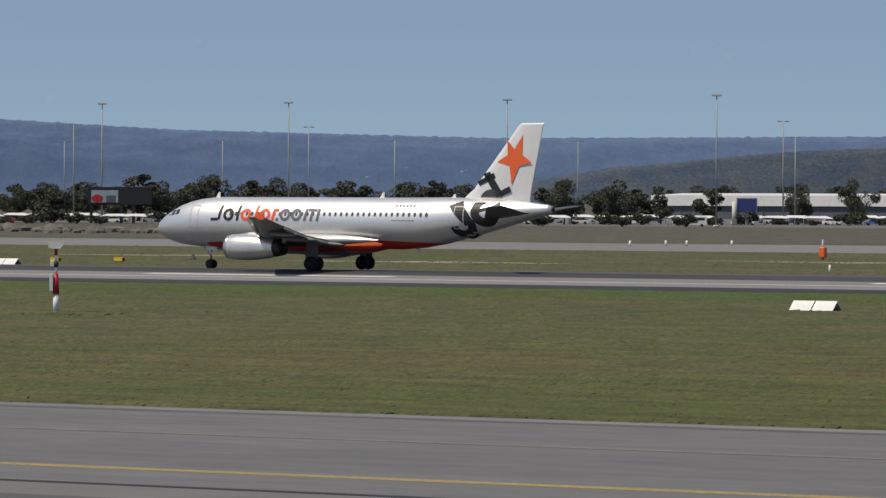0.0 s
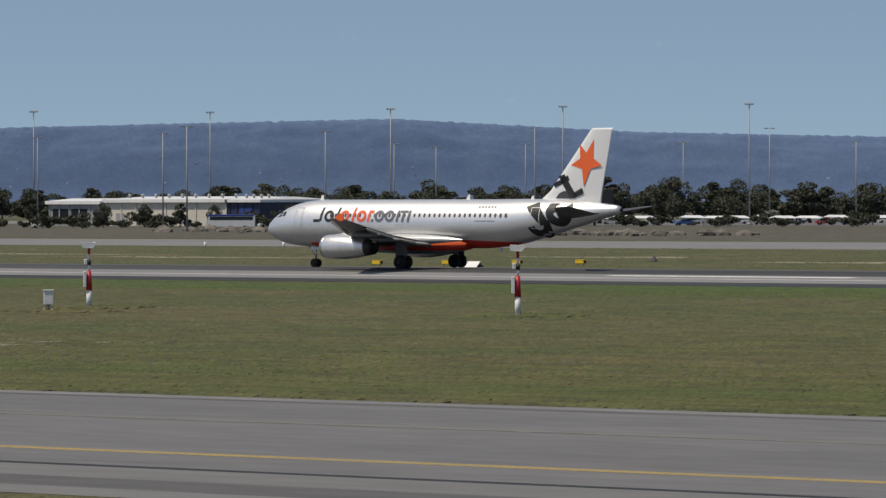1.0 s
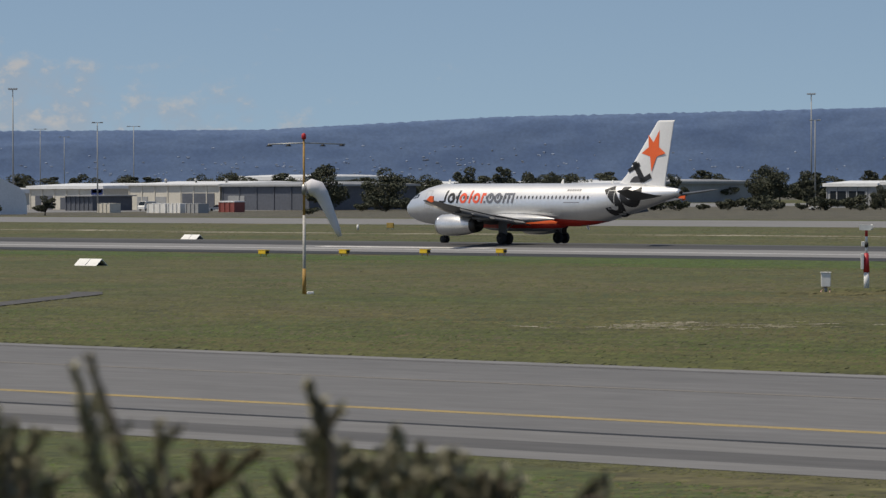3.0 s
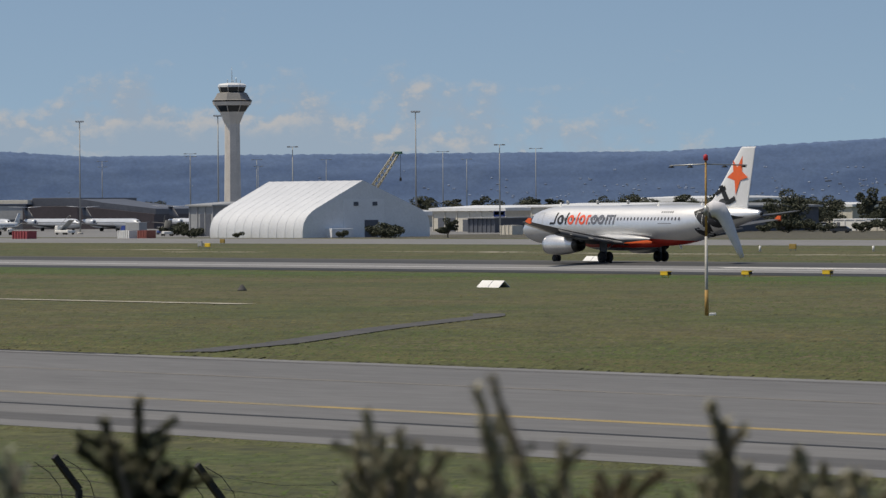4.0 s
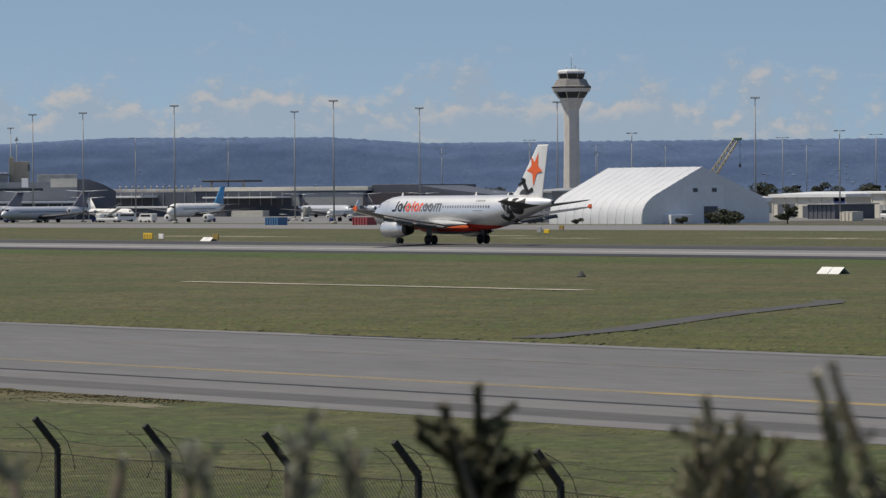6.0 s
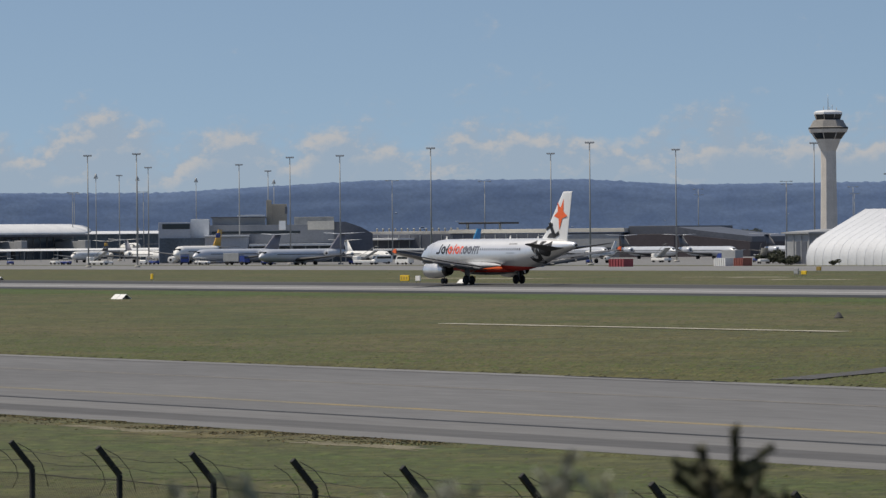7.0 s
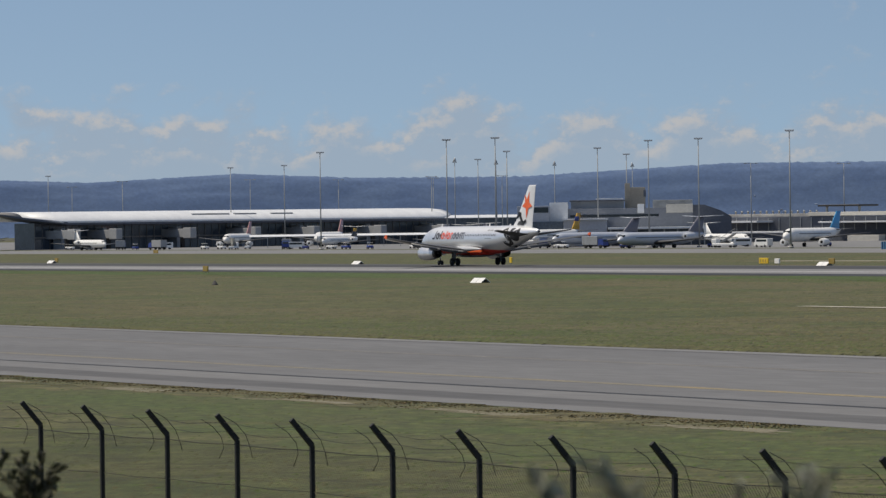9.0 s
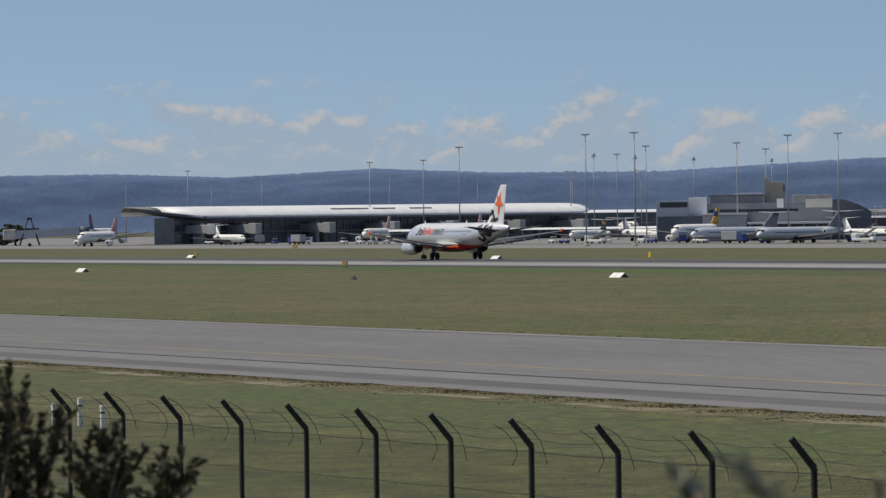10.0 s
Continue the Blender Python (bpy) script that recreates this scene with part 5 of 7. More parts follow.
    part("nose_wheel", lathe([(-0.22, 0.25), (-0.22, 0.38), (0.22, 0.38), (0.22, 0.25)], "y", 12, (0.13 * L, 0, 0.38)), TYRE, j)
    part("nose_leg", tube([(0.13 * L, 0, 0.38), (0.13 * L, 0, zc - 0.9 * r)], 0.1, 6), STEEL, j)
    return j


SKY_TAIL = mat("sky_blue_tail", (0.06, 0.34, 0.62), 0.45, spot=0.05)
DARK_TAIL = mat("dark_tail_paint", (0.03, 0.035, 0.05), 0.45, spot=0.1)
PALE_JET = mat("silver_blue_paint", (0.52, 0.55, 0.60), 0.4, 0.2, spot=0.05, scale=3)
RED_TAIL = mat("pale_red_tail", (0.62, 0.34, 0.32), 0.45, spot=0.1)
GOLD = mat("gold_paint", (0.75, 0.42, 0.05), 0.45, spot=0.1)
# nose place (x, y), heading in degrees (0: nose towards -x), length
build_jet("white jet with a sky-blue tail on the apron", pose(-988, 585, -0.5, 0, 0, 124), 33, WHITE, SKY_TAIL, False)
build_jet("small white jet parked on the apron", pose(-959, 613, -0.5, 0, 0, 121), 18, WHITE, WHITE, False)
for x, y in ((-1166, 735), (-1129, 734), (-1090, 728), (-1062, 738)):
    build_jet("silver-blue rear-engined jet with a dark tail", pose(x, y, -0.5, 0, 0, 178) @ pose(-31, 0, 0), 31, PALE_JET, DARK_TAIL, True)
GREY_TAIL = mat("grey_tail_paint", (0.2, 0.2, 0.24), 0.5, spot=0.1)
build_jet("white T-tailed jet with a gold band on its dark tail", pose(-1337, 622, -0.5, 0, 0, 132), 30, WHITE, DARK_TAIL, True, GOLD)
build_jet("white jet with a pale red tail behind a covered walkway", pose(-1414, 656, -0.5, 0, 0, 140), 35, WHITE, RED_TAIL, False)
build_jet("white T-tailed jet with a gold and black tail", pose(-1291, 638, -0.5, 0, 0, 131), 30, WHITE, DARK_TAIL, True, GOLD)
build_jet("white T-tailed jet with a grey tail", pose(-1232, 639, -0.5, 0, 0, 174), 32, WHITE, GREY_TAIL, True)
build_jet("white and gold jet with a golden tail", pose(-1140, 595, -0.5, 0, 0, 131), 36, WHITE, GOLD, False, BLUE_WALL)
build_jet("silver-blue rear-engined jet with a grey tail", pose(-1122, 591, -0.5, 0, 0, 111), 37, PALE_JET, GREY_TAIL, True)
build_jet("silver-blue rear-engined jet with a grey tail", pose(-1035, 564, -0.5, 0, 0, 114), 37, PALE_JET, GREY_TAIL, True)
build_jet("white T-tailed jet before the terminal canopy", pose(-1067, 621, -0.5, 0, 0, 176), 28, WHITE, WHITE, True)
build_jet("white jet with a pale red tail beside a jet bridge", pose(-1443, 533, -0.5, 0, 0, 138), 35, WHITE, RED_TAIL, False)
build_jet("small white jet before the pier", pose(-1412, 579, -0.5, 0, 0, 178), 29, WHITE, WHITE, True)
build_jet("white jet with a pale red tail at the pier", pose(-1449, 638, -0.5, 0, 0, 140), 33, WHITE, RED_TAIL, False)
build_jet("airliner behind the pier with a dark striped tail", pose(-1704, 643, -0.5, 0, 0, -32), 44, WHITE, DARK_TAIL, False, RED)
build_jet("airliner behind the link with a striped tail", pose(-1543, 784, -0.5, 0, 0, -20), 44, WHITE, DARK_TAIL, False, RED)


# ---- apron service vehicles ----
def build_tug(label, paint):
    c = thing("baggage_tug", label, "service vehicle", group="apron service vehicles")
    part("body", box(-1.5, 1.5, -0.75, 0.75, 0.35, 1.0, 0.12), paint, c)
    part("canopy", box(-0.6, 0.8, -0.72, 0.72, 1.75, 1.85, 0.03), WHITE, c)
    for x in (-0.5, 0.7):
        for y in (-0.65, 0.65):
            part("canopy_post", tube([(x, y, 1.0), (x, y, 1.76)], 0.04, 6), DARK_STEEL, c)
    for x in (-0.95, 0.95):
        for y in (-0.7, 0.7):
            part("wheel", lathe([(-0.1, 0.15), (-0.1, 0.35), (0.1, 0.35), (0.1, 0.15)], "y", 10, (x, y, 0.35)), TYRE, c)
    return c


def build_stairs(label, paint):
    c = thing("boarding_stairs", label, "service vehicle", group="apron service vehicles")
    part("chassis", box(-3.2, 3.2, -1.1, 1.1, 0.45, 1.1, 0.1), paint, c)
    part("cab", box(-3.4, -1.9, -1.0, 1.0, 1.1, 2.2, 0.15), paint, c)
    part("flight", loft([[(-1.6, -0.8, 1.1), (-1.2, -0.8, 1.1), (3.4, -0.8, 3.6), (3.0, -0.8, 3.6)], [(-1.6, 0.8, 1.1), (-1.2, 0.8, 1.1), (3.4, 0.8, 3.6), (3.0, 0.8, 3.6)]], smooth=False), STEEL, c, "sloping metal flight")
    part("handrail", tube([(-1.4, -0.85, 2.1), (3.2, -0.85, 4.6), (4.2, -0.85, 4.6)], 0.05, 6), STEEL, c)
    for x in (-2.2, 2.2):
        for y in (-0.95, 0.95):
            part("wheel", lathe([(-0.14, 0.2), (-0.14, 0.45), (0.14, 0.45), (0.14, 0.2)], "y", 10, (x, y, 0.45)), TYRE, c)
    return c


def build_truck(label, cabc, boxc):
    c = thing("service_truck", label, "service vehicle", group="apron service vehicles")
    part("chassis", box(-3.4, 3.4, -1.1, 1.1, 0.5, 0.85, 0.04), DARK_STEEL, c)
    part("cab", loft([[(-3.5, y, 0.7), (-3.5, y, 1.6), (-3.1, y, 2.3), (-1.8, y, 2.35), (-1.8, y, 0.7)] for y in (-1.1, 1.1)], smooth=False), cabc, c)
    part("windscreen", loft([[(-3.48, y, 1.62), (-3.14, y, 2.2), (-3.2, y, 2.24), (-3.54, y, 1.64)] for y in (-0.95, 0.95)], smooth=False), GLASS_DARK, c)
    part("load_box", box(-1.6, 3.5, -1.2, 1.2, 0.9, 3.1, 0.06), boxc, c)
    for x in (-2.5, 2.3):
        for y in (-1.0, 1.0):
            part("wheel", lathe([(-0.15, 0.2), (-0.15, 0.48), (0.15, 0.48), (0.15, 0.2)], "y", 10, (x, y, 0.48)), TYRE, c)
    return c


SERVICE = [build_tug("small white baggage tug on the apron", WHITE), build_stairs("white boarding stairs vehicle on the apron", WHITE), build_truck("white catering truck on the apron", WHITE, ROOF_WHITE), build_truck("blue and grey service truck on the apron", BLUE_WALL, GREY_WALL), build_tug("dark blue baggage tug on the apron", BLUE_WALL)]
rng_s = np.random.default_rng(58)
for i in range(40):
    x = -860 - 15.5 * i + float(rng_s.uniform(-5, 5))
    y = float(rng_s.uniform(578, 592)) if x < -1010 else float(rng_s.uniform(600, 640))
    k = int(rng_s.choice([0, 0, 0, 4, 4, 1, 3]))
    m = pose(x, y, -0.5, 0, 0, float(rng_s.uniform(-40, 40)) + 180 * int(rng_s.integers(0, 2)))
    if i < 5:
        SERVICE[i].matrix_world = m
    else:
        copy_thing(SERVICE[k], m)


# ---- free-standing boarding bridges beyond the pier's tip ----
def build_bridge(m):
    b = thing("boarding_bridge", "grey apron boarding bridge on a wheeled gantry", "boarding bridge", m, group="boarding bridges")
    part("tunnel", loft([[(-11, -1.5, 2.6), (-11, 1.5, 2.6), (-11, 1.5, 5.4), (-11, -1.5, 5.4)], [(11, -1.5, 3.8), (11, 1.5, 3.8), (11, 1.5, 6.6), (11, -1.5, 6.6)]], smooth=False), HAZE_CLAD, b, "ribbed pale tunnel")
    part("cab", box(-15, -10.8, -2.2, 2.2, 2.4, 5.9, 0.2), CONCRETE, b, "pale cab")
    part("rotunda", lathe([(2.6, 1.9), (6.4, 1.9), (6.7, 0.8)], "z", 16, (12.6, 0, 0)), DARK_WALL, b, "dark round end turret")
    part("column", tube([(12.6, 0, 0), (12.6, 0, 2.8)], 0.6, 10), CONCRETE_DARK, b)
    for s in (-1, 1):
        for k in (-1, 1):
            part("gantry_leg", tube([(-6 + 3.4 * k, s * 2.0, 0.4), (-6 + 0.5 * k, s * 0.5, 9.4)], 0.24, 6), DARK_STEEL, b)
        part("wheel", lathe([(-0.25, 0.3), (-0.25, 0.6), (0.25, 0.6), (0.25, 0.3)], "y", 12, (-6, s * 2.0, 0.6)), TYRE, b)
    part("gantry_beam", box(-9.4, -2.6, -0.3, 0.3, 5.6, 6.3, 0.06), DARK_STEEL, b)
    part("gantry_head", box(-6.9, -5.1, -0.9, 0.9, 9.2, 9.9, 0.06), DARK_STEEL, b)
    return b


def build_walkway(m, length):
    """An open covered way along the apron: a thin low roof on slim posts."""
    w = thing("covered_walkway", "long covered walkway with a low white roof along the apron", "walkway", m)
    part("roof", loft([[(x, -1.4, 3.5), (x, -1.4, 3.62), (x, 0, 4.25), (x, 1.4, 3.62), (x, 1.4, 3.5)] for x in (0, length)], smooth=False), ROOF_WHITE, w, "thin low-pitched white roof")
    first = part("post", box(-0.09, 0.09, -0.09, 0.09, 0, 3.5), STEEL, w)
    n = int(length // 5.5)
    first.location = (0.5, -1.1, 0)
    for i in range(1, n + 1):
        share("post", first, w, pose(0.5 + (length - 1) * i / n, -1.1, 0))
    for i in range(n + 1):
        share("post", first, w, pose(0.5 + (length - 1) * i / n, 1.1, 0))


build_walkway(pose(-1395, 623, -0.5, 0, 0, 64.6), 88.0)
bridge = build_bridge(pose(-1507, 545, -0.5, 0, 0, 72))

# ---- trees and shrubs ----
def leaf_cloud(rng, clumps, n, size, flat=0.75):
    """Many small leaf blades round clump centres: (x, y, z, radius)."""
    verts, faces = [], []
    per = n // len(clumps)
    for cx, cy, cz, r in clumps:
        for _ in range(per):
            d = rng.normal(size=3)
            d /= np.linalg.norm(d) + 1e-6
            rad = r * rng.uniform(0.45, 1.05) ** 0.6
            p = np.array((cx, cy, cz)) + d * rad * np.array((1, 1, flat))
            u = rng.normal(size=3)
            u /= np.linalg.norm(u) + 1e-6
            v = np.cross(u, rng.normal(size=3))
            v /= np.linalg.norm(v) + 1e-6
            s = size * rng.uniform(0.6, 1.4)
            i = len(verts)
            verts += [tuple(p - u * s), tuple(p + v * s * 0.5), tuple(p + u * s), tuple(p - v * s * 0.5)]
            faces.append((i, i + 1, i + 2, i + 3))
    me = bpy.data.meshes.new("crown")
    me.from_pydata(verts, [], faces)
    return me


def build_tree(seed, label, h=10.0, w=10.0, leaf=LEAF, blade=0.27, n=7600, group="gum trees"):
    rng = np.random.default_rng(seed)
    t = thing("tree", label, "tree", group=group)
    bm = bmesh.new()
    fork = 0.16 * h
    add_tube(bm, [(0, 0, 0), (0.15, 0.05, fork * 0.6), (0.1, 0.1, fork)], [0.03 * h, 0.022 * h, 0.018 * h], 7)
    clumps = []
    for i in range(9):
        a = 2 * math.pi * i / 9 + rng.uniform(-0.4, 0.4)
        rr = w * 0.5 * rng.uniform(0.25, 0.72)
        z = h * rng.uniform(0.24, 0.84) - 0.12 * h * (rr / w)
        p = (rr * math.cos(a), rr * math.sin(a), z)
        add_tube(bm, [(0.1, 0.1, fork * 0.9), (p[0] * 0.5, p[1] * 0.5, (fork + z) / 2), p], [0.013 * h, 0.009 * h, 0.004 * h], 5)
        clumps.append((*p, w * rng.uniform(0.13, 0.21)))
        for _ in range(2):
            q = (p[0] + rng.normal() * w * 0.1, p[1] + rng.normal() * w * 0.1, min(h * 0.93, p[2] + rng.normal() * h * 0.07))
            clumps.append((*q, w * rng.uniform(0.07, 0.14)))
    clumps.append((rng.normal() * 0.4, rng.normal() * 0.4, h * 0.86, w * 0.16))
    part("trunk", finish(bm, True), BARK, t, "grey-brown trunk with limbs")
    cr = new("crown", leaf_cloud(rng, clumps, n, blade))
    cr.data.materials.append(leaf)
    cr.parent = t
    tagged(cr, "uneven crown of dark gum leaves")
    return t


TREES = [build_tree(3, "dark spreading gum tree beyond the runway", 10, 12), build_tree(8, "dark rounded gum tree beyond the runway", 10, 9), build_tree(15, "tall open gum tree beyond the runway", 10, 7.5, n=6200), build_tree(22, "broad low gum tree beyond the runway", 10, 13, n=8200)]
# place x, y, height, width
GUMS = [(-691, 919, 9.1, 9), (-684, 925, 8.4, 11), (-667, 937, 11.6, 15), (-652, 947, 11.5, 14), (-638, 957, 10.9, 13), (-624, 966, 10.5, 15), (-605, 978, 10.3, 9), (-541, 929, 10.4, 10), (-530, 935, 10.3, 12), (-529, 953, 8.0, 6), (-519, 958, 8.6, 9), (-505, 977, 9.6, 8), (-498, 992, 10.8, 9.5)]
GUMS_MIDDLE = [(-776, 849, 9.4, 9), (-764, 860, 9.1, 9), (-742, 879, 9.4, 9), (-729, 889, 9.7, 11), (-717, 899, 7.8, 10), (-709, 905, 8.2, 8), (-797, 709, 10.6, 13), (-786, 718, 9.8, 13), (-835, 790, 10.6, 9), (-829, 797, 10.3, 8), (-825, 801, 8.9, 9), (-821, 806, 8.9, 7), (-802, 824, 7.0, 5), (-799, 827, 7.4, 6), (-783, 842, 10.4, 11)]
GUMS_SMALL = [(-672, 838, 7.2, 7), (-667, 842, 6.6, 7), (-661, 846, 7.4, 8), (-652, 852, 6.4, 7), (-690, 779, 5.6, 5.5), (-683, 785, 5.4, 5), (-677, 790, 5.4, 4.6), (-671, 795, 5.0, 4), (-655, 801, 5.2, 6), (-704, 771, 5.6, 5), (-728, 748, 5.2, 5), (-814, 791, 5.2, 6), (-824, 780, 4.4, 5), (-744, 586, 4.2, 5.2)]
GUMS_BACK = [(-900, 1090, 11, 14), (-880, 1105, 10, 14), (-860, 1120, 12, 16), (-840, 1135, 10, 13), (-790, 1170, 11, 15), (-1010, 990, 9, 13), (-1040, 960, 8.5, 12), (-1150, 880, 8, 14), (-1180, 860, 8.5, 15), (-1210, 870, 8, 14), (-1230, 850, 8.6, 14), (-1255, 850, 8, 14), (-1110, 905, 8.4, 13), (-1075, 925, 8.2, 12), (-720, 1180, 10, 15), (-760, 1150, 10.5, 15), (-690, 1120, 9, 12), (-1350, 930, 8.6, 15), (-1380, 940, 9, 14), (-1420, 960, 9, 16)]
GUMS_BACK += [(-1601, 567, 8, 14), (-1606, 560, 7, 13), (-1608, 549, 8, 13), (-1613, 540, 7.5, 14)]
rng_t = np.random.default_rng(41)
BELT = []
for i in range(82):
    a_, d_ = 25.3 + 0.33 * i + float(rng_t.uniform(-0.15, 0.15)), float(rng_t.uniform(1190, 1330)) + (210 if i < 18 or i > 44 else 0)
    BELT.append((-math.sin(radians(a_)) * d_, math.cos(radians(a_)) * d_, float(rng_t.uniform(7.5, 10.5)), float(rng_t.uniform(11, 16))))
for k, (x, y, h, w) in enumerate(GUMS + GUMS_MIDDLE + GUMS_SMALL + GUMS_BACK + BELT):
    src = TREES[k % 4]
    ww = (12, 9, 7.5, 13)[k % 4]
    m = pose(x, y, -0.5, 0, 0, float(rng_t.uniform(0, 360)))
    if k < 4:
        src.scale = (w / ww, w / ww, h / 10)
        src.location, src.rotation_euler = m.translation, m.to_euler()
    else:
        t = copy_thing(src, m)
        t.scale = (w / ww, w / ww, h / 10)


def build_shrub(seed, label, w, h, leaf, blade, n, name="shrub"):
    rng = np.random.default_rng(seed)
    clumps = [(rng.normal() * w * 0.25, rng.normal() * w * 0.25, h * rng.uniform(0.25, 0.7), h * rng.uniform(0.25, 0.42)) for _ in range(9)]
    t = thing(name, label, "shrub", group="dark shrubs")
    bm = bmesh.new()
    for c in clumps[:5]:
        add_tube(bm, [(0, 0, 0), c[:3]], [0.06, 0.03], 5)
    part("stem", finish(bm), BARK, t)
    cr = new("crown", leaf_cloud(rng, clumps, n, blade))
    cr.data.materials.append(leaf)
    cr.parent = t
    return t


sh = build_shrub(5, "dense dark shrub by the apron edge", 5.0, 2.8, LEAF, 0.22, 1600)
SHRUBS = [(-866, 606, 1.5), (-858, 603, 1.2), (-872, 607, 1.1), (-852, 600, 0.9), (-812, 570, 0.75), (-757, 580, 1.0), (-761, 582, 1.2), (-753, 577, 0.8), (-745, 572, 0.9), (-769, 578, 0.6), (-795, 570, 0.5), (-702, 620, 0.6), (-560, 830, 0.9), (-548, 838, 0.8), (-535, 845, 1.0), (-520, 850, 0.9), (-505, 858, 1.0), (-490, 866, 0.9), (-478, 872, 1.1), (-574, 822, 0.7), (-690, 742, 0.7), (-672, 752, 0.6), (-660, 762, 0.7), (-700, 700, 0.6), (-755, 700, 0.8), (-738, 712, 0.6), (-640, 790, 0.7), (-590, 815, 0.8)]
SHRUBS += [(-math.sin(radians(26.3 + 0.42 * i)) * (1056 + 9 * math.sin(i * 2.3)), math.cos(radians(26.3 + 0.42 * i)) * (1056 + 9 * math.sin(i * 2.3)), 0.8 + 0.45 * math.sin(i * 1.9)) for i in range(22)]
SHRUBS += [(-math.sin(radians(36.2 + 0.3 * i)) * (1040 + 16 * math.sin(i * 2.1)), math.cos(radians(36.2 + 0.3 * i)) * (1040 + 16 * math.sin(i * 2.1)), 0.95 + 0.4 * math.sin(i * 1.7)) for i in range(40)]
sh.matrix_world = pose(*SHRUBS[0][:2], -0.5)
for x, y, s in SHRUBS[1:]:
    c = copy_thing(sh, pose(x, y, -0.5, 0, 0, (x * 37 + y * 11) % 360))
    c.scale = (s * 1.1, s * 1.1, s)


# ---- houses scattered on the hills ----
def build_houses():
    rng = np.random.default_rng(9)
    bm = bmesh.new()
    for i in range(230):
        a = rng.normal(48.0, 2.6) if i < 180 else rng.uniform(27, 62)
        u = min(0.75, max(0.2, rng.normal(0.40, 0.09)))
        w, h = rng.uniform(0.4, 1.5), rng.uniform(0.10, 0.3)
        x, y, z = hill_point(a, u, RIDGE, 4440, 60)
        c, s = math.cos(radians(a)), math.sin(radians(a))
        rings = [[(x + px * c - py * s, y + px * s + py * c, z + dz) for px, py in ((-w, -0.6 + inn), (w, -0.6 + inn), (w, 1.6), (-w, 1.6))] for dz, inn in ((-2.4, 0), (h, 0), (h + 0.3, 0.7))]
        add_loft(bm, rings)
    bmesh.ops.recalc_face_normals(bm, faces=bm.faces[:])
    tagged(link("hillside_houses", finish(bm), HOUSE_BLUE_GREY), "tiny pale houses scattered over the wooded hills", "houses", kind="stuff")


build_houses()


# ---- rubble and spoil ----
def build_rubble():
    rng = np.random.default_rng(12)
    bm = bmesh.new()
    for i in range(150):
        a = rng.uniform(0, 1)
        x, y = -440 - 150 * a + rng.normal() * 8, 640 + 60 * a + rng.normal() * 8
        r = rng.uniform(0.4, 1.7)
        g = bmesh.ops.create_icosphere(bm, subdivisions=1, radius=r)
        for v in g["verts"]:
            v.co = Vector((v.co.x * 1.4, v.co.y, v.co.z * 0.75)) * rng.uniform(0.75, 1.2) + Vector((x, y, -0.4))
    tagged(link("rubble", finish(bm), ROCK), "heaps of grey-brown rubble along the field", "rubble", kind="stuff")


build_rubble()


# ---- parked vehicles ----
def build_car(label, paint, m, h=1.0, L=4.5, van=False):
    c = thing("bus" if L > 9 else "van" if van else "car", label, "bus" if L > 9 else "car", m, group="" if L > 9 else "parked cars")
    w = 0.9 if L < 9 else 1.25
    if van:
        prof = [(0, 0.4), (0, 1.0), (0.25, 1.25), (0.75, 2.0 * h), (L - 0.1, 2.0 * h), (L, 1.9 * h), (L, 0.4)]
    else:
        prof = [(0, 0.35), (0, 0.7), (0.15, 0.8), (1.2, 0.95), (L - 0.7, 0.98), (L, 0.9), (L, 0.35)]
    part("body", loft([[(x, -w, z) for x, z in prof], [(x, w, z) for x, z in prof]], smooth=False), paint, c)
    if van:
        part("window_band", box(0.9, L - 0.4, -w - 0.02, w + 0.02, 1.25 * h, 1.75 * h), GLASS_DARK, c, "dark windows")
        part("windscreen", loft([[(0.27, y, 1.3), (0.72, y, 1.95 * h), (0.6, y, 1.95 * h), (0.2, y, 1.3)] for y in (-w * 0.9, w * 0.9)], smooth=False), GLASS_DARK, c)
    else:
        cab = [(1.1, 0.93), (1.75, 1.42), (3.3, 1.45), (4.1, 0.96)]
        part("cabin", loft([[(x, -0.72, z) for x, z in cab], [(x, 0.72, z) for x, z in cab]], smooth=False), GLASS_DARK, c, "dark glazed cabin")
        part("roof", loft([[(1.7, -0.74, 1.42), (3.4, -0.74, 1.45), (3.4, -0.74, 1.5), (1.7, -0.74, 1.47)], [(1.7, 0.74, 1.42), (3.4, 0.74, 1.45), (3.4, 0.74, 1.5), (1.7, 0.74, 1.47)]], smooth=False), paint, c)
    for x in (0.18 * L, 0.8 * L):
        for y in (-1, 1):
            part("wheel", lathe([(-0.11, 0.2), (-0.11, 0.33), (0.11, 0.33), (0.11, 0.2)], "y", 12, (x, y * (w - 0.1), 0.33)), TYRE, c)
    return c


PAINTS = [("white car parked on the asphalt", mat("white_car_paint", (0.75, 0.75, 0.75), 0.3, spot=0.02, coat=0.5)), ("silver car parked on the asphalt", mat("silver_car_paint", (0.45, 0.46, 0.48), 0.3, 0.6, spot=0.02, coat=0.5)), ("dark car parked on the asphalt", mat("dark_car_paint", (0.03, 0.035, 0.045), 0.3, spot=0.02, coat=0.5)), ("blue car parked on the asphalt", mat("blue_car_paint", (0.05, 0.14, 0.4), 0.3, spot=0.02, coat=0.5)), ("red car parked on the asphalt", mat("red_car_paint", (0.4, 0.03, 0.03), 0.3, spot=0.02, coat=0.5))]
cars = [build_car(n, p, pose(-690 - 6 * i, 880, -0.5, 0, 0, 30)) for i, (n, p) in enumerate(PAINTS)]
rng_c = np.random.default_rng(77)
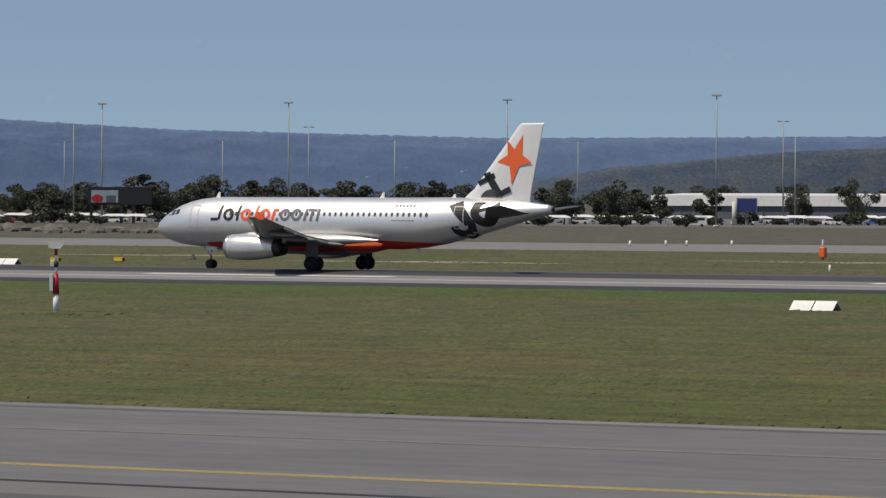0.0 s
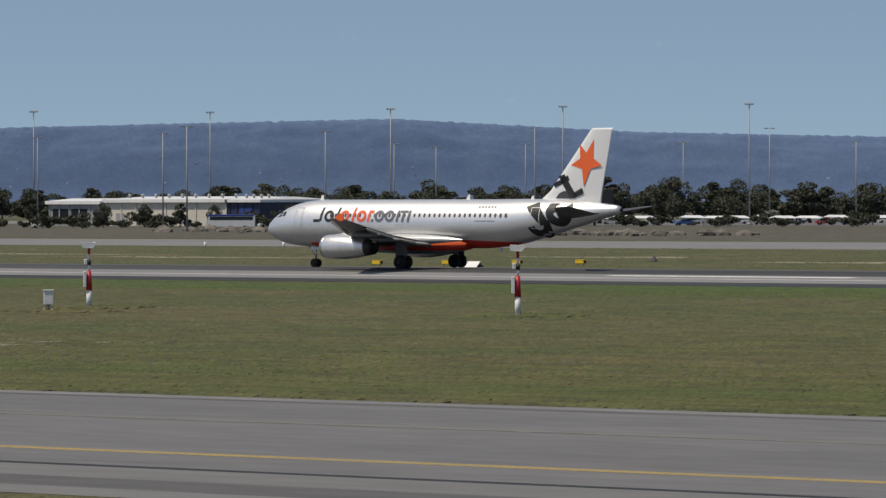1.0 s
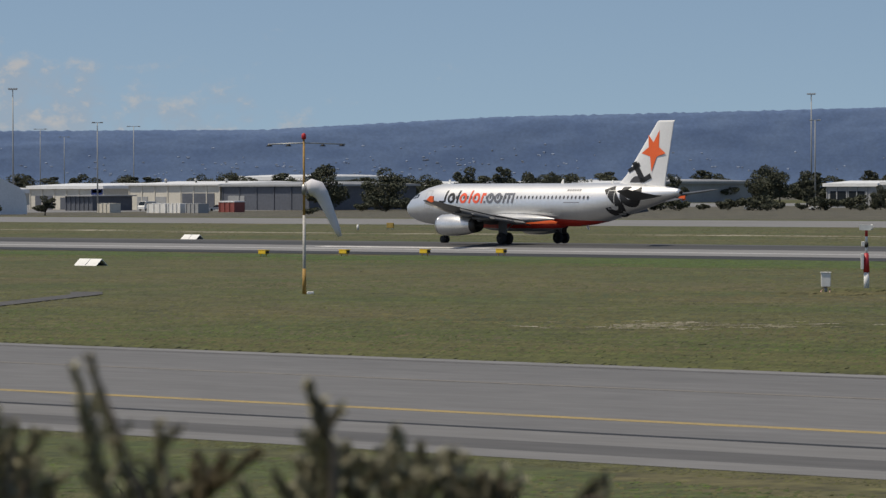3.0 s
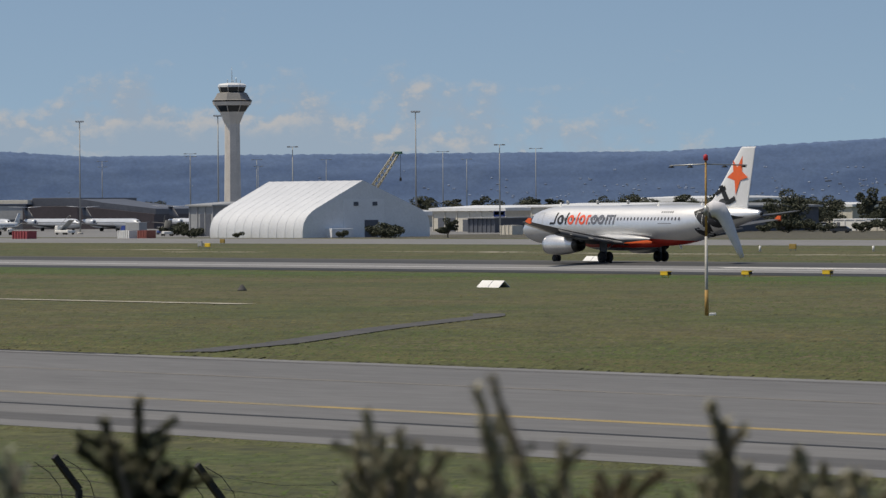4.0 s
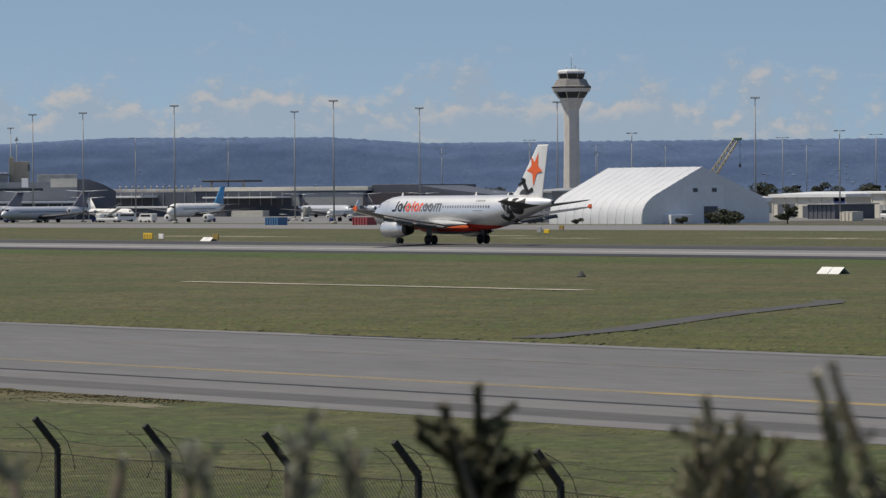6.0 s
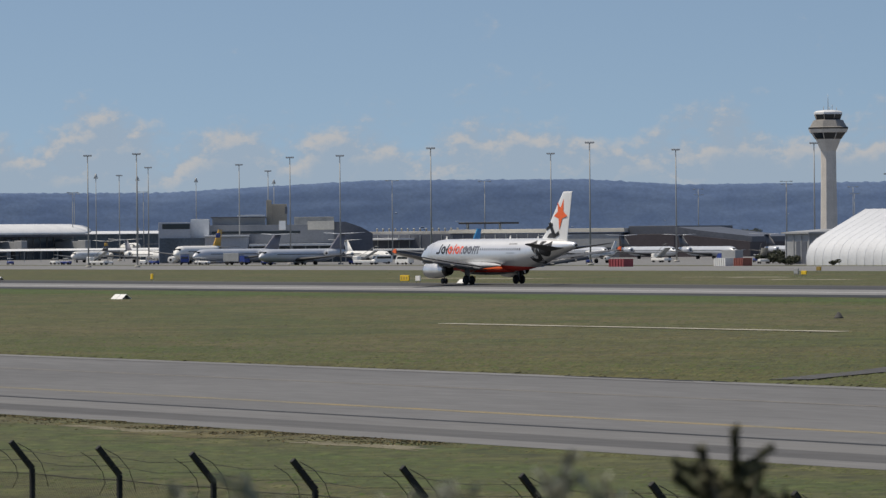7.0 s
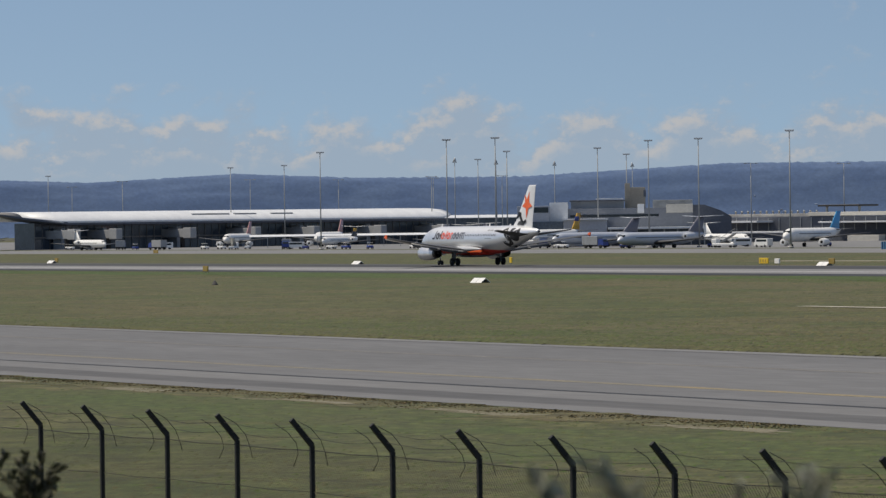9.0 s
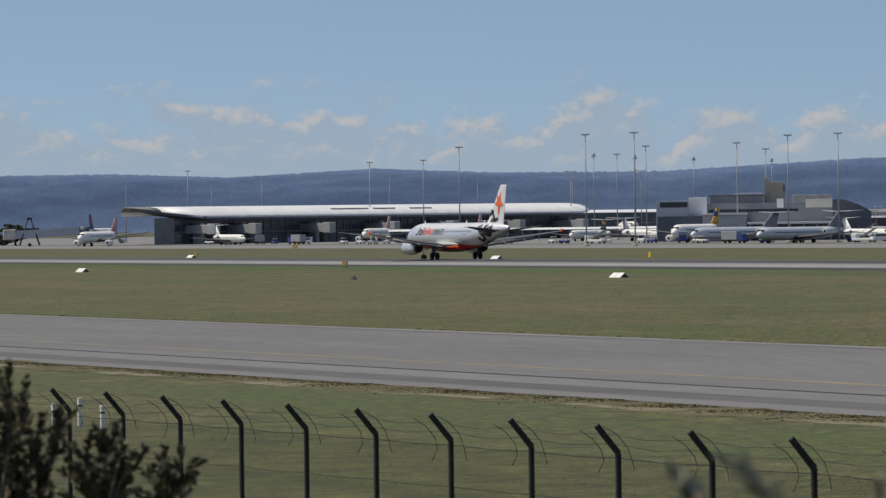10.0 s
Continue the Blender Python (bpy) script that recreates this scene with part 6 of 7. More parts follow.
for row in range(3):
    for i in range(34):
        a = 26.5 + 0.335 * i + rng_c.uniform(-0.06, 0.06)
        if rng_c.uniform() < 0.14:
            continue
        d = 1075 + 42 * row + 10 * math.sin(i * 0.7)
        k = int(rng_c.choice([0, 0, 0, 1, 1, 1, 2, 3, 4]))
        copy_thing(cars[k], pose(-math.sin(radians(a)) * d, math.cos(radians(a)) * d, -0.5, 0, 0, a + float(rng_c.choice([0, 180])) + float(rng_c.uniform(-25, 25))))
for x, y, k in ((-668, 790, 0), (-660, 797, 0), (-694, 760, 0), (-706, 752, 1), (-735, 705, 0), (-742, 690, 2), (-862, 655, 0), (-855, 652, 1), (-828, 690, 0), (-822, 688, 0), (-816, 690, 1), (-750, 742, 2), (-890, 830, 1), (-880, 838, 0), (-895, 826, 0), (-775, 650, 0), (-790, 655, 2)):
    copy_thing(cars[k], pose(x, y, -0.5, 0, 0, float(rng_c.uniform(20, 60))))
def build_sail():
    """A white shade sail on four short posts."""
    c = thing("shade_canopy", "low white fabric shade canopy over parked cars", "canopy", group="car park canopies")
    part("sail", loft([[(-3.0, -2.6, 1.75), (3.0, -2.6, 1.55), (3.0, 2.6, 1.75), (-3.0, 2.6, 1.6)], [(-2.9, -2.4, 1.85), (2.9, -2.4, 1.65), (2.9, 2.4, 1.85), (-2.9, 2.4, 1.7)], [(-1.7, -0.9, 2.2), (1.9, -0.9, 2.1), (1.9, 0.9, 2.2), (-1.7, 0.9, 2.2)]], smooth=False), ROOF_WHITE, c, "white fabric sail")
    for x in (-2.8, 2.8):
        for y in (-2.4, 2.4):
            part("post", tube([(x, y, 0), (x, y, 1.6)], 0.07, 6), STEEL, c)
    return c


sail = build_sail()
for i in range(46):
    a = 26.2 + 0.29 * i + float(rng_c.uniform(-0.05, 0.05))
    d = 1062 + 9 * math.sin(i * 1.3) + (34 if i % 3 == 1 else 0)
    m = pose(-math.sin(radians(a)) * d, math.cos(radians(a)) * d, -0.5, 0, 0, a + 12 * math.sin(i * 2.7) + 180 * (i % 2))
    if i == 0:
        sail.matrix_world = m
    elif i % 11 != 7:
        copy_thing(sail, m)
bus = build_car("white bus with a blue roof line by the warehouse", WHITE, pose(-644, 760, -0.5, 0, 0, 38), 1.45, 10.5, True)
part("roof_band", box(0.6, 10.4, -1.26, 1.26, 2.55, 3.0, 0.05), BLUE_WALL, bus, "blue roof band")
van = build_car("white van on the car park edge", WHITE, pose(-483, 880, -0.5, 0, 0, 28), 1.1, 5.2, True)
for x, y in ((-845, 694), (-1040, 600), (-1150, 590), (-1280, 584), (-1390, 588), (-1010, 590), (-1075, 590)):
    copy_thing(van, pose(x, y, -0.5, 0, 0, float(rng_c.uniform(0, 180))))

# ---- things on the field ----
def build_approach_pole(m):
    """Frangible post in red and white with a wedge-shaped head and a box at its side."""
    p = thing("marker_pole", "red and white banded instrument pole with white head on the grass", "pole", m, group="banded poles")
    for z0, z1, r0, r1, c, lab in ((0, 1.08, 0.17, 0.15, WHITE, "white lower tube"), (1.08, 2.2, 0.19, 0.13, RED, "red sleeve"), (2.2, 2.56, 0.075, 0.075, WHITE, "white tube"), (2.56, 2.82, 0.12, 0.12, DARK_STEEL, "dark clamp"), (2.82, 3.2, 0.075, 0.075, WHITE, "white tube"), (3.2, 3.58, 0.085, 0.085, RED, "red tube")):
        part("tube", lathe([(z0, r0), (z1, r1)], "z", 14), c, p, lab)
    part("head", loft([[(-0.42, -0.22, 3.6), (-0.2, -0.22, 3.56), (0.22, -0.22, 3.56), (0.46, -0.2, 3.82), (0.42, -0.2, 3.86), (-0.42, -0.22, 3.92)], [(-0.42, 0.22, 3.6), (-0.2, 0.22, 3.56), (0.22, 0.22, 3.56), (0.46, 0.2, 3.82), (0.42, 0.2, 3.86), (-0.42, 0.22, 3.92)]], smooth=False), WHITE, p, "white wedge-shaped head")
    part("side_box", box(-0.34, -0.16, -0.2, 0.14, 1.25, 2.18, 0.02), WHITE, p, "white side box")
    part("small_box", box(-0.3, -0.1, -0.12, 0.1, 2.6, 2.9, 0.02), WHITE, p, "small white box")
    part("footing", lathe([(-0.05, 0.26), (0.04, 0.24)], "z", 14), CONCRETE, p, "concrete footing")
    return p


pole = build_approach_pole(pose(-151.1, 204.6, -0.5, 0, 0, 36))
copy_thing(pole, pose(-184.3, 206.8, -0.5, 0, 0, 42))
bx = thing("cable_cabinet", "small white cable cabinet on a short stand in the grass", "cabinet", pose(-180.1, 198.6, -0.5, 0, 0, 42))
part("body", box(-0.28, 0.28, -0.22, 0.22, 0.42, 1.22, 0.03), WHITE, bx)
part("lid", box(-0.32, 0.32, -0.26, 0.26, 1.22, 1.27, 0.01), WHITE, bx)
part("stand", tube([(0, 0, 0), (0, 0, 0.45)], 0.09, 8), STEEL, bx)
part("cable", tube([(-0.1, -0.1, 0.4), (-0.3, -0.15, 0.15), (-0.15, -0.3, 0.02), (0.2, -0.3, 0.03), (0.25, -0.1, 0.3)], 0.03, 6), mat("pale_red_cable", (0.5, 0.3, 0.26), 0.6), bx, "looped pale cable")


def build_gable_marker(m):
    g = thing("boundary_marker", "pair of white gable-shaped runway strip markers on the grass", "marker", m, group="white strip markers")
    f = None
    for x in (-0.72, 0.72):
        if f is None:
            f = part("marker_roof", loft([[(-0.68, -0.62, 0), (-0.68, 0, 0.55), (-0.68, 0.62, 0), (-0.68, 0.55, 0), (-0.68, 0, 0.48), (-0.68, -0.55, 0)], [(0.68, -0.62, 0), (0.68, 0, 0.55), (0.68, 0.62, 0), (0.68, 0.55, 0), (0.68, 0, 0.48), (0.68, -0.55, 0)]], smooth=False), WHITE, g)
            f.location.x = x
        else:
            share("marker_roof", f, g, pose(x, 0, 0))
    return g


mk = build_gable_marker(pose(-122.2, 238.5, -0.5, 0, 0, 0))
for x, y in ((-287.5, 231), (-468.3, 237.5), (-631, 233.5), (-780, 236), (-412, 346), (-574, 346.5), (-729, 346), (-872, 346), (-262, 347), (-1020, 346)):
    copy_thing(mk, pose(x, y, -0.5, 0, 0, 0))


def build_papi(m):
    u = thing("approach_light_unit", "low yellow approach light box on short legs", "light", m, group="yellow approach light boxes")
    part("housing", box(-0.5, 0.5, -0.22, 0.22, 0.22, 0.56, 0.04), YELLOW, u)
    part("front_window", box(0.5, 0.53, -0.18, 0.18, 0.28, 0.5), GLASS_DARK, u, "dark lens window")
    for x in (-0.36, 0.36):
        part("leg", tube([(x, 0, 0), (x, 0, 0.24)], 0.04, 6), YELLOW, u)
    part("hood", box(-0.52, 0.6, -0.24, 0.24, 0.56, 0.6, 0.01), YELLOW, u)
    return u


pu = build_papi(pose(-310, 268.5, -0.5))
for x, y in ((-305.5, 274), (-301, 279.5), (-296.5, 284.5), (-272, 346), (-266, 349), (-261.5, 354), (-257, 358)):
    copy_thing(pu, pose(x, y, -0.5))


def build_sign(label, m, w, h, face, back=None):
    s = thing("taxi_sign", label, "sign", m)
    part("panel", box(-w / 2, w / 2, -0.08, 0.08, 0.25, 0.25 + h, 0.03), back or face, s)
    part("face", box(-w / 2 + 0.06, w / 2 - 0.06, -0.1, -0.082, 0.3, 0.2 + h), face, s)
    for x in (-w * 0.35, w * 0.35):
        part("leg", tube([(x, 0, 0), (x, 0, 0.3)], 0.05, 6), STEEL, s)
    return s


OCHRE = mat("dull_ochre_panel", (0.30, 0.21, 0.05), 0.6, spot=0.2, scale=0.5)
s1 = build_sign("yellow and white distance sign beyond the runway", pose(-592, 347, -0.5), 2.6, 0.85, YELLOW)
for i in range(3):
    part("lettering_bar", box(-1.0 + 0.75 * i, -0.6 + 0.75 * i, -0.12, -0.102, 0.45, 0.9), mat("ochre_bar", (0.4, 0.28, 0.05), 0.6), s1, "plain bar of writing")
build_sign("white sign panel beside a yellow one", pose(-589, 347.5, -0.5), 1.4, 0.75, WHITE)
build_sign("ochre back of a taxiway sign", pose(-572, 346.5, -0.5), 1.6, 0.8, OCHRE)
build_sign("ochre back of a taxiway sign near the runway", pose(-626, 272.5, -0.5), 1.8, 0.8, OCHRE)
build_sign("yellow sign beyond the runway", pose(-675, 348, -0.5), 0.8, 0.9, YELLOW)
build_sign("ochre sign beyond the runway", pose(-872, 336 + 11, -0.5), 1.6, 0.8, OCHRE)
build_sign("ochre sign by the far taxiway", pose(-1126, 476, -0.5), 3.0, 0.9, OCHRE)
build_sign("yellow sign pair by the far taxiway", pose(-598, 423, -0.5), 1.4, 0.6, YELLOW)
build_sign("ochre sign by the far taxiway", pose(-660, 470, -0.5), 1.4, 0.7, OCHRE)
build_sign("grey sign box by the far taxiway", pose(-610, 430, -0.5), 1.2, 0.9, GREY_WALL)
build_sign("ochre sign by the far taxiway", pose(-470, 430, -0.5), 1.4, 0.7, OCHRE)


def build_post(label, m, h, r, mt, head=None):
    p = thing("marker_post", label, "post", m)
    part("shaft", lathe([(0, r), (h, r * 0.9)], "z", 10), mt, p)
    if head:
        part("head", box(-0.35, 0.35, -0.3, 0.3, 0.2, 1.3, 0.08), head, p, "orange lower box")
    return p


build_post("grey post with an orange box beyond the runway", pose(-220, 431, -0.5), 2.1, 0.14, MAST_GREY, ORANGE)
build_post("short white post beside the runway", pose(-178, 350, -0.5), 0.8, 0.1, WHITE)
wp = build_post("white marker post by the far taxiway", pose(-295, 533, -0.5), 0.75, 0.16, WHITE)
for x, y in ((-297, 527), (-293, 535), (-289, 540), (-440, 430), (-452, 428), (-470, 424), (-409, 460), (-395, 466), (-385, 470), (-374, 476)):
    copy_thing(wp, pose(x, y, -0.5))
for x, y, h in ((-294, 211.2, 0.45), (-492, 215.3, 0.5), (-680, 233, 0.5), (-268, 386, 0.5)):
    c = thing("cone_marker", "small dark cone marker in the grass", "marker", pose(x, y, -0.5), group="small cones")
    part("cone", lathe([(0, 0.4), (0.1, 0.34), (h, 0.1), (h + 0.05, 0.02)], "z", 12), PATH, c)


# ---- windsock ----
def build_windsock_mast():
    w = thing("windsock_mast", "grey and yellow mast with red beacon and crossarm", "mast", pose(-203.4, 179.3, -0.5, 0, 0, 48))
    part("lower_pole", lathe([(0, 0.1), (4.6, 0.085)], "z", 12), mat("pale_grey_pole_paint", (0.50, 0.49, 0.46), 0.6, spot=0.2, scale=0.8), w, "pale grey lower pole")
    part("upper_pole", lathe([(4.6, 0.075), (9.0, 0.06)], "z", 12), mat("weathered_yellow_paint", (0.42, 0.25, 0.07), 0.7, spot=0.25, scale=0.8), w, "weathered yellow upper pole")
    part("foot_sleeve", lathe([(0, 0.12), (1.5, 0.105)], "z", 12), mat("weathered_yellow_paint", (0.42, 0.25, 0.07), 0.7, spot=0.25, scale=0.8), w)
    part("beacon", lathe([(9.0, 0.08), (9.05, 0.14), (9.3, 0.13), (9.38, 0.03)], "z", 12), RED, w, "red beacon")
    part("crossarm", tube([(-2.1, 0, 8.72), (0, 0, 8.8), (2.4, 0, 8.72)], 0.04, 6), STEEL, w)
    for x in (-2.0, -0.9, 1.1, 2.2):
        part("lamp", loft([circle((x, 0, 8.72), 0.07, "z", 10), circle((x, 0, 8.6), 0.2, "z", 10)]), DARK_STEEL, w, "small floodlight shade")
    part("footing", box(0.15, 0.55, -0.2, 0.2, -0.02, 0.16, 0.03), WHITE, w, "white footing block")


def build_windsock():
    """White sock that hangs from its ring, in stiff rings of cloth."""
    s = thing("windsock", "white drooping fabric windsock on a mast", "windsock")
    path = [((0.18, 0, 0.0), 0.42), ((0.45, 0, 0.12), 0.5), ((0.78, 0, 0.02), 0.5), ((1.05, 0, -0.35), 0.4), ((1.3, 0, -0.9), 0.34), ((1.6, 0, -1.6), 0.27), ((1.9, 0, -2.3), 0.2), ((2.08, 0, -2.75), 0.13)]
    cloth = mat("white_windsock_cloth", (0.68, 0.67, 0.7), 0.8, spot=0.06, scale=0.5)
    pts, rad = [p for p, r in path], [r for p, r in path]
    part("cloth", tube(pts, rad, 16), cloth, s)
    part("ring", tube([(0.12, 0.42 * math.cos(a), 0.42 * math.sin(a)) for a in [2 * math.pi * i / 16 for i in range(17)]], 0.03, 6), STEEL, s)
    part("swivel", tube([(0, 0, -0.3), (0, 0, 0.3)], 0.13, 10), STEEL, s)
    return s


build_windsock_mast()
windsock = build_windsock()
windsock.matrix_world = pose(-203.4, 179.3, 5.6, 0, 0, 48)


# ---- worn patches, paths and painted bars ----
def blotch(name, label, material, cx, cy, rx, ry, seed, lift, bites=0.45):
    """A ragged flat patch."""
    bm = bmesh.new()
    pts = []
    for i in range(40):
        a = 2 * math.pi * i / 40
        k = 1 + bites * noise.noise(Vector((math.cos(a) * 2.2, math.sin(a) * 2.2, seed)))
        k *= 1 + 0.35 * bites * noise.noise(Vector((math.cos(a) * 7, math.sin(a) * 7, seed)))
        pts.append((cx + rx * k * math.cos(a), cy + ry * k * math.sin(a)))
    c = bm.verts.new((cx, cy, ground_z(cy) + lift))
    vs = [bm.verts.new((x, y, ground_z(y) + lift)) for x, y in pts]
    for i in range(40):
        bm.faces.new((c, vs[i], vs[(i + 1) % 40]))
    tagged(link(name, finish(bm), material), label, kind="structure")


def ribbon(name, label, material, pts, w, lift):
    bm = bmesh.new()
    prev = None
    for i, (x, y) in enumerate(pts):
        a, b = Vector(pts[max(0, i - 1)]), Vector(pts[min(len(pts) - 1, i + 1)])
        d = (b - a).normalized()
        n = Vector((-d.y, d.x)) * w / 2
        q = [bm.verts.new((x + s * n.x, y + s * n.y, ground_z(y) + lift)) for s in (-1, 1)]
        if prev:
            bm.faces.new((prev[0], q[0], q[1], prev[1]))
        prev = q
    tagged(link(name, finish(bm), material), label, kind="structure")


ribbon("pavement", "narrow dark asphalt access path across the grass", PATH, [(-160.2, 112.5), (-165, 117), (-170, 122), (-178, 130), (-196, 150), (-212, 170), (-217, 174)], 1.9, 0.05)
ribbon("pavement", "pale concrete drain cover strip in the grass", DRAIN, [(-252, 181.5), (-262, 181.2), (-275, 181.3), (-288, 180.9), (-303, 181.0)], 1.5, 0.05)
rng_b = np.random.default_rng(31)
for k in range(46):
    blotch("ground", "bare sandy patch in the grass", PALE_SOIL if k % 3 else SAND, -146.2 + 3.6 * float(rng_b.normal()), 151.8 + 4.2 * float(rng_b.normal()), float(rng_b.uniform(0.25, 1.3)), float(rng_b.uniform(0.25, 1.1)), k + 0.5, 0.014 + 0.0002 * k, 0.9)
for k in range(26):
    blotch("ground", "bare brown earth along the taxiway edge", SAND if k % 3 == 0 else DRY, -118 - 5.0 * k, 68.3 - 0.9 * (k % 3 == 0) + 0.5 * math.sin(k * 2.1), 4.2, (1.5 + 0.4 * math.sin(k)) * (0.45 if k % 3 == 0 else 1), k + 9.5, 0.0085 + 0.0003 * k, 0.8)
for k, (cx, cy, rx, ry) in enumerate([(-150, 130, 22, 7), (-90, 150, 26, 9), (-200, 205, 40, 9), (-120, 190, 40, 8), (-300, 200, 50, 10), (-400, 240, 60, 10), (-250, 140, 26, 8), (-500, 180, 60, 14), (-330, 150, 40, 9), (-60, 120, 20, 4), (-151, 207, 10, 4), (-184, 209, 9, 3)]):
    blotch("ground", "dry brownish tract of grass", DRY, cx, cy, rx, ry, k + 40.5, 0.003 + 0.0005 * k, 0.9)
for k in range(22):
    blotch("ground", "pale dry soil beyond the runway", PALE_SOIL if k % 2 else DRY, -180 - 22 * k, 400 + 14 * math.sin(k * 1.7), 17 + 5 * math.sin(k), 4.0, k + 70.5, 0.004 + 0.001 * (k % 5), 0.9)
for k in range(16):
    blotch("ground", "greener tract of grass by the runway", GREEN, -130 - 52 * k, 270 + 5 * math.sin(k * 2.3), 44, 9 + 2 * math.sin(k), k + 110.5, 0.0102 + 0.0003 * k, 0.8)
FENCE_GRASS = mat("fence_side_grass", (0.054, 0.072, 0.015), 0.95, spot=0.35, scale=6, color2=(0.064, 0.069, 0.021), bump=0.04, grain=(1.7, 0.5))
for k in range(11):
    blotch("ground", "greener tract of grass behind the fence", FENCE_GRASS, -70 - 13 * k, 61 + 3 * math.sin(k * 1.3), 11, 4.5, k + 140.5, 0.003 + 0.0004 * k, 0.9)
blotch("ground", "dark streak along the taxiway edge", SEAM, -164, 107.6, 6.5, 0.55, 3.3, 0.014, 0.7)
strip("trim", DRY, 107.9, 109.0, 0.006, label="dry fringe of grass along the taxiway")
strip("ground", SCRUB, 575, 880, 0.006, -850, 700, label="rough dry grass and bare soil before the car park")
strip("ground", SCRUB, 1180, 4300, 0.006, -3600, 2400, label="grey-brown scrub beyond the car park", step=400)
strip("pavement", ASPHALT_PALE, 575, 1000, 0.009, -2600, -820, label="pale concrete apron before the terminals")
strip("pavement", ASPHALT, 880, 1180, 0.009, -760, 300, label="grey asphalt car park")
for x0, x1, y in ((-214, -191, 301), (-340, -316, 301), (-150, -127, 301)):
    strip("trim", WHITE_LINE, y, y + 1.7, 0.014, x0, x1, label="white painted touchdown bar")


# ---- boundary fence ----
def build_fence():
    """Steel posts with cranked tops, barbed strands on the cranks, line wires and mesh below."""
    f = thing("perimeter_fence", "tall dark steel mesh fence with cranked barbed-wire tops", "fence")

    def place(i):
        k = i - 8
        x = -62.46 - 2.75 * k + 0.012 * k * k
        return x, 31.62 + (x + 62.5) * 0.045
    n = 26
    post = None
    for i in range(n):
        x, y = place(i)
        if post is None:
            bm = bmesh.new()
            # upright and a crank that leans outwards
            add_box(bm, -0.034, 0.034, -0.034, 0.034, 0, 2.5)
            add_loft(bm, [[(0.036, -0.036, 2.48), (0.036, 0.036, 2.52), (-0.036, 0.036, 2.52), (-0.036, -0.036, 2.48)], [(0.034, -0.39, 2.90), (0.034, -0.33, 2.95), (-0.034, -0.33, 2.95), (-0.034, -0.39, 2.90)]])
            post = part("post", finish(bm), DARK_STEEL, f, "dark cranked steel post")
            post.matrix_local = pose(x, y, 0)
        else:
            share("post", post, f, pose(x, y, 0))
    # line wires along the mesh
    for z, r in ((2.42, 0.007), (1.75, 0.005), (1.1, 0.005)):
        for i in range(n - 1):
            (x0, y0), (x1, y1) = place(i), place(i + 1)
            part("line_wire", tube([(x0, y0, z), ((x0 + x1) / 2, (y0 + y1) / 2, z - 0.02), (x1, y1, z)], r, 4), DARK_STEEL, f)
    # loose loops of barbed wire that hang on both sides of each crank
    for i in range(n):
        x, y = place(i)
        w = 0.03 * math.sin(i * 1.7)
        for pts in ([(-0.05, -0.62, 2.86), (-0.03, -0.42, 2.73), (0, -0.28, 2.55), (0.02, -0.25, 2.38), (0, -0.33, 2.2 + w)], [(0.03, -0.26, 2.9), (0.05, -0.04, 2.78), (0.06, 0.13, 2.58), (0.04, 0.22, 2.36), (0.03, 0.26, 2.2 + w)]):
            part("barbed_strand", tube([(x + px, y + py, pz) for px, py, pz in pts], 0.006, 4), DARK_STEEL, f)
    for z in (2.64, 2.8):
        for i in range(n - 1):
            (x0, y0), (x1, y1) = place(i), place(i + 1)
            k = (z - 2.5) * -0.86
            part("barbed_strand", tube([(x0, y0 + k, z), ((x0 + x1) / 2, (y0 + y1) / 2 + k, z - 0.06), (x1, y1 + k, z)], 0.004, 4), DARK_STEEL, f)
    # chain-link, in bays of thin diagonal wires
    for i in range(n - 1):
        (x0, y0), (x1, y1) = place(i), place(i + 1)
        bm = bmesh.new()
        for s in (1, -1):
            k, bay = -2.4, abs(x1 - x0)
            while k < bay:
                a0, a1 = max(0.0, k), min(bay, k + 2.4)
                if a1 > a0:
                    za, zb = (a0 - k), (a1 - k)
                    if s < 0:
                        za, zb = 2.4 - za, 2.4 - zb
                    p = [Vector((x0 + (x1 - x0) * a / bay, y0 + (y1 - y0) * a / bay, z)) for a, z in ((a0, za), (a1, zb))]
                    o = Vector((0.0, 0, 0.0034))
                    q = Vector((0.0034, 0, 0))
                    bm.faces.new([bm.verts.new(v) for v in (p[0] - o - q, p[1] - o - q, p[1] + o + q, p[0] + o + q)])
                k += 0.075
        part("mesh_panel", bm, DARK_STEEL, f, "chain-link mesh bay")


build_fence()
for x, y, h in ((-127.4, 46.2, 0.9), (-132.0, 48.7, 0.85), (-127.4, 47.7, 0.8)):
    p = thing("marker_post", "short white post in the grass behind the fence", "post", pose(x, y, 0), group="white field posts")
    part("shaft", box(-0.06, 0.06, -0.06, 0.06, 0, h, 0.01), WHITE, p)
    part("band", box(-0.065, 0.065, -0.065, 0.065, h * 0.7, h * 0.76), DARK_STEEL, p)


# ---- bushes before the camera ----


LEAF_PALE = mat("silvery_leaves", (0.30, 0.31, 0.25), 0.75, spot=0.2, scale=0.3, color2=(0.24, 0.25, 0.19), island=0.3)
LEAF_DRY = mat("dry_brown_leaves", (0.15, 0.12, 0.06), 0.8, spot=0.25, scale=0.3, color2=(0.11, 0.085, 0.045), island=0.4)


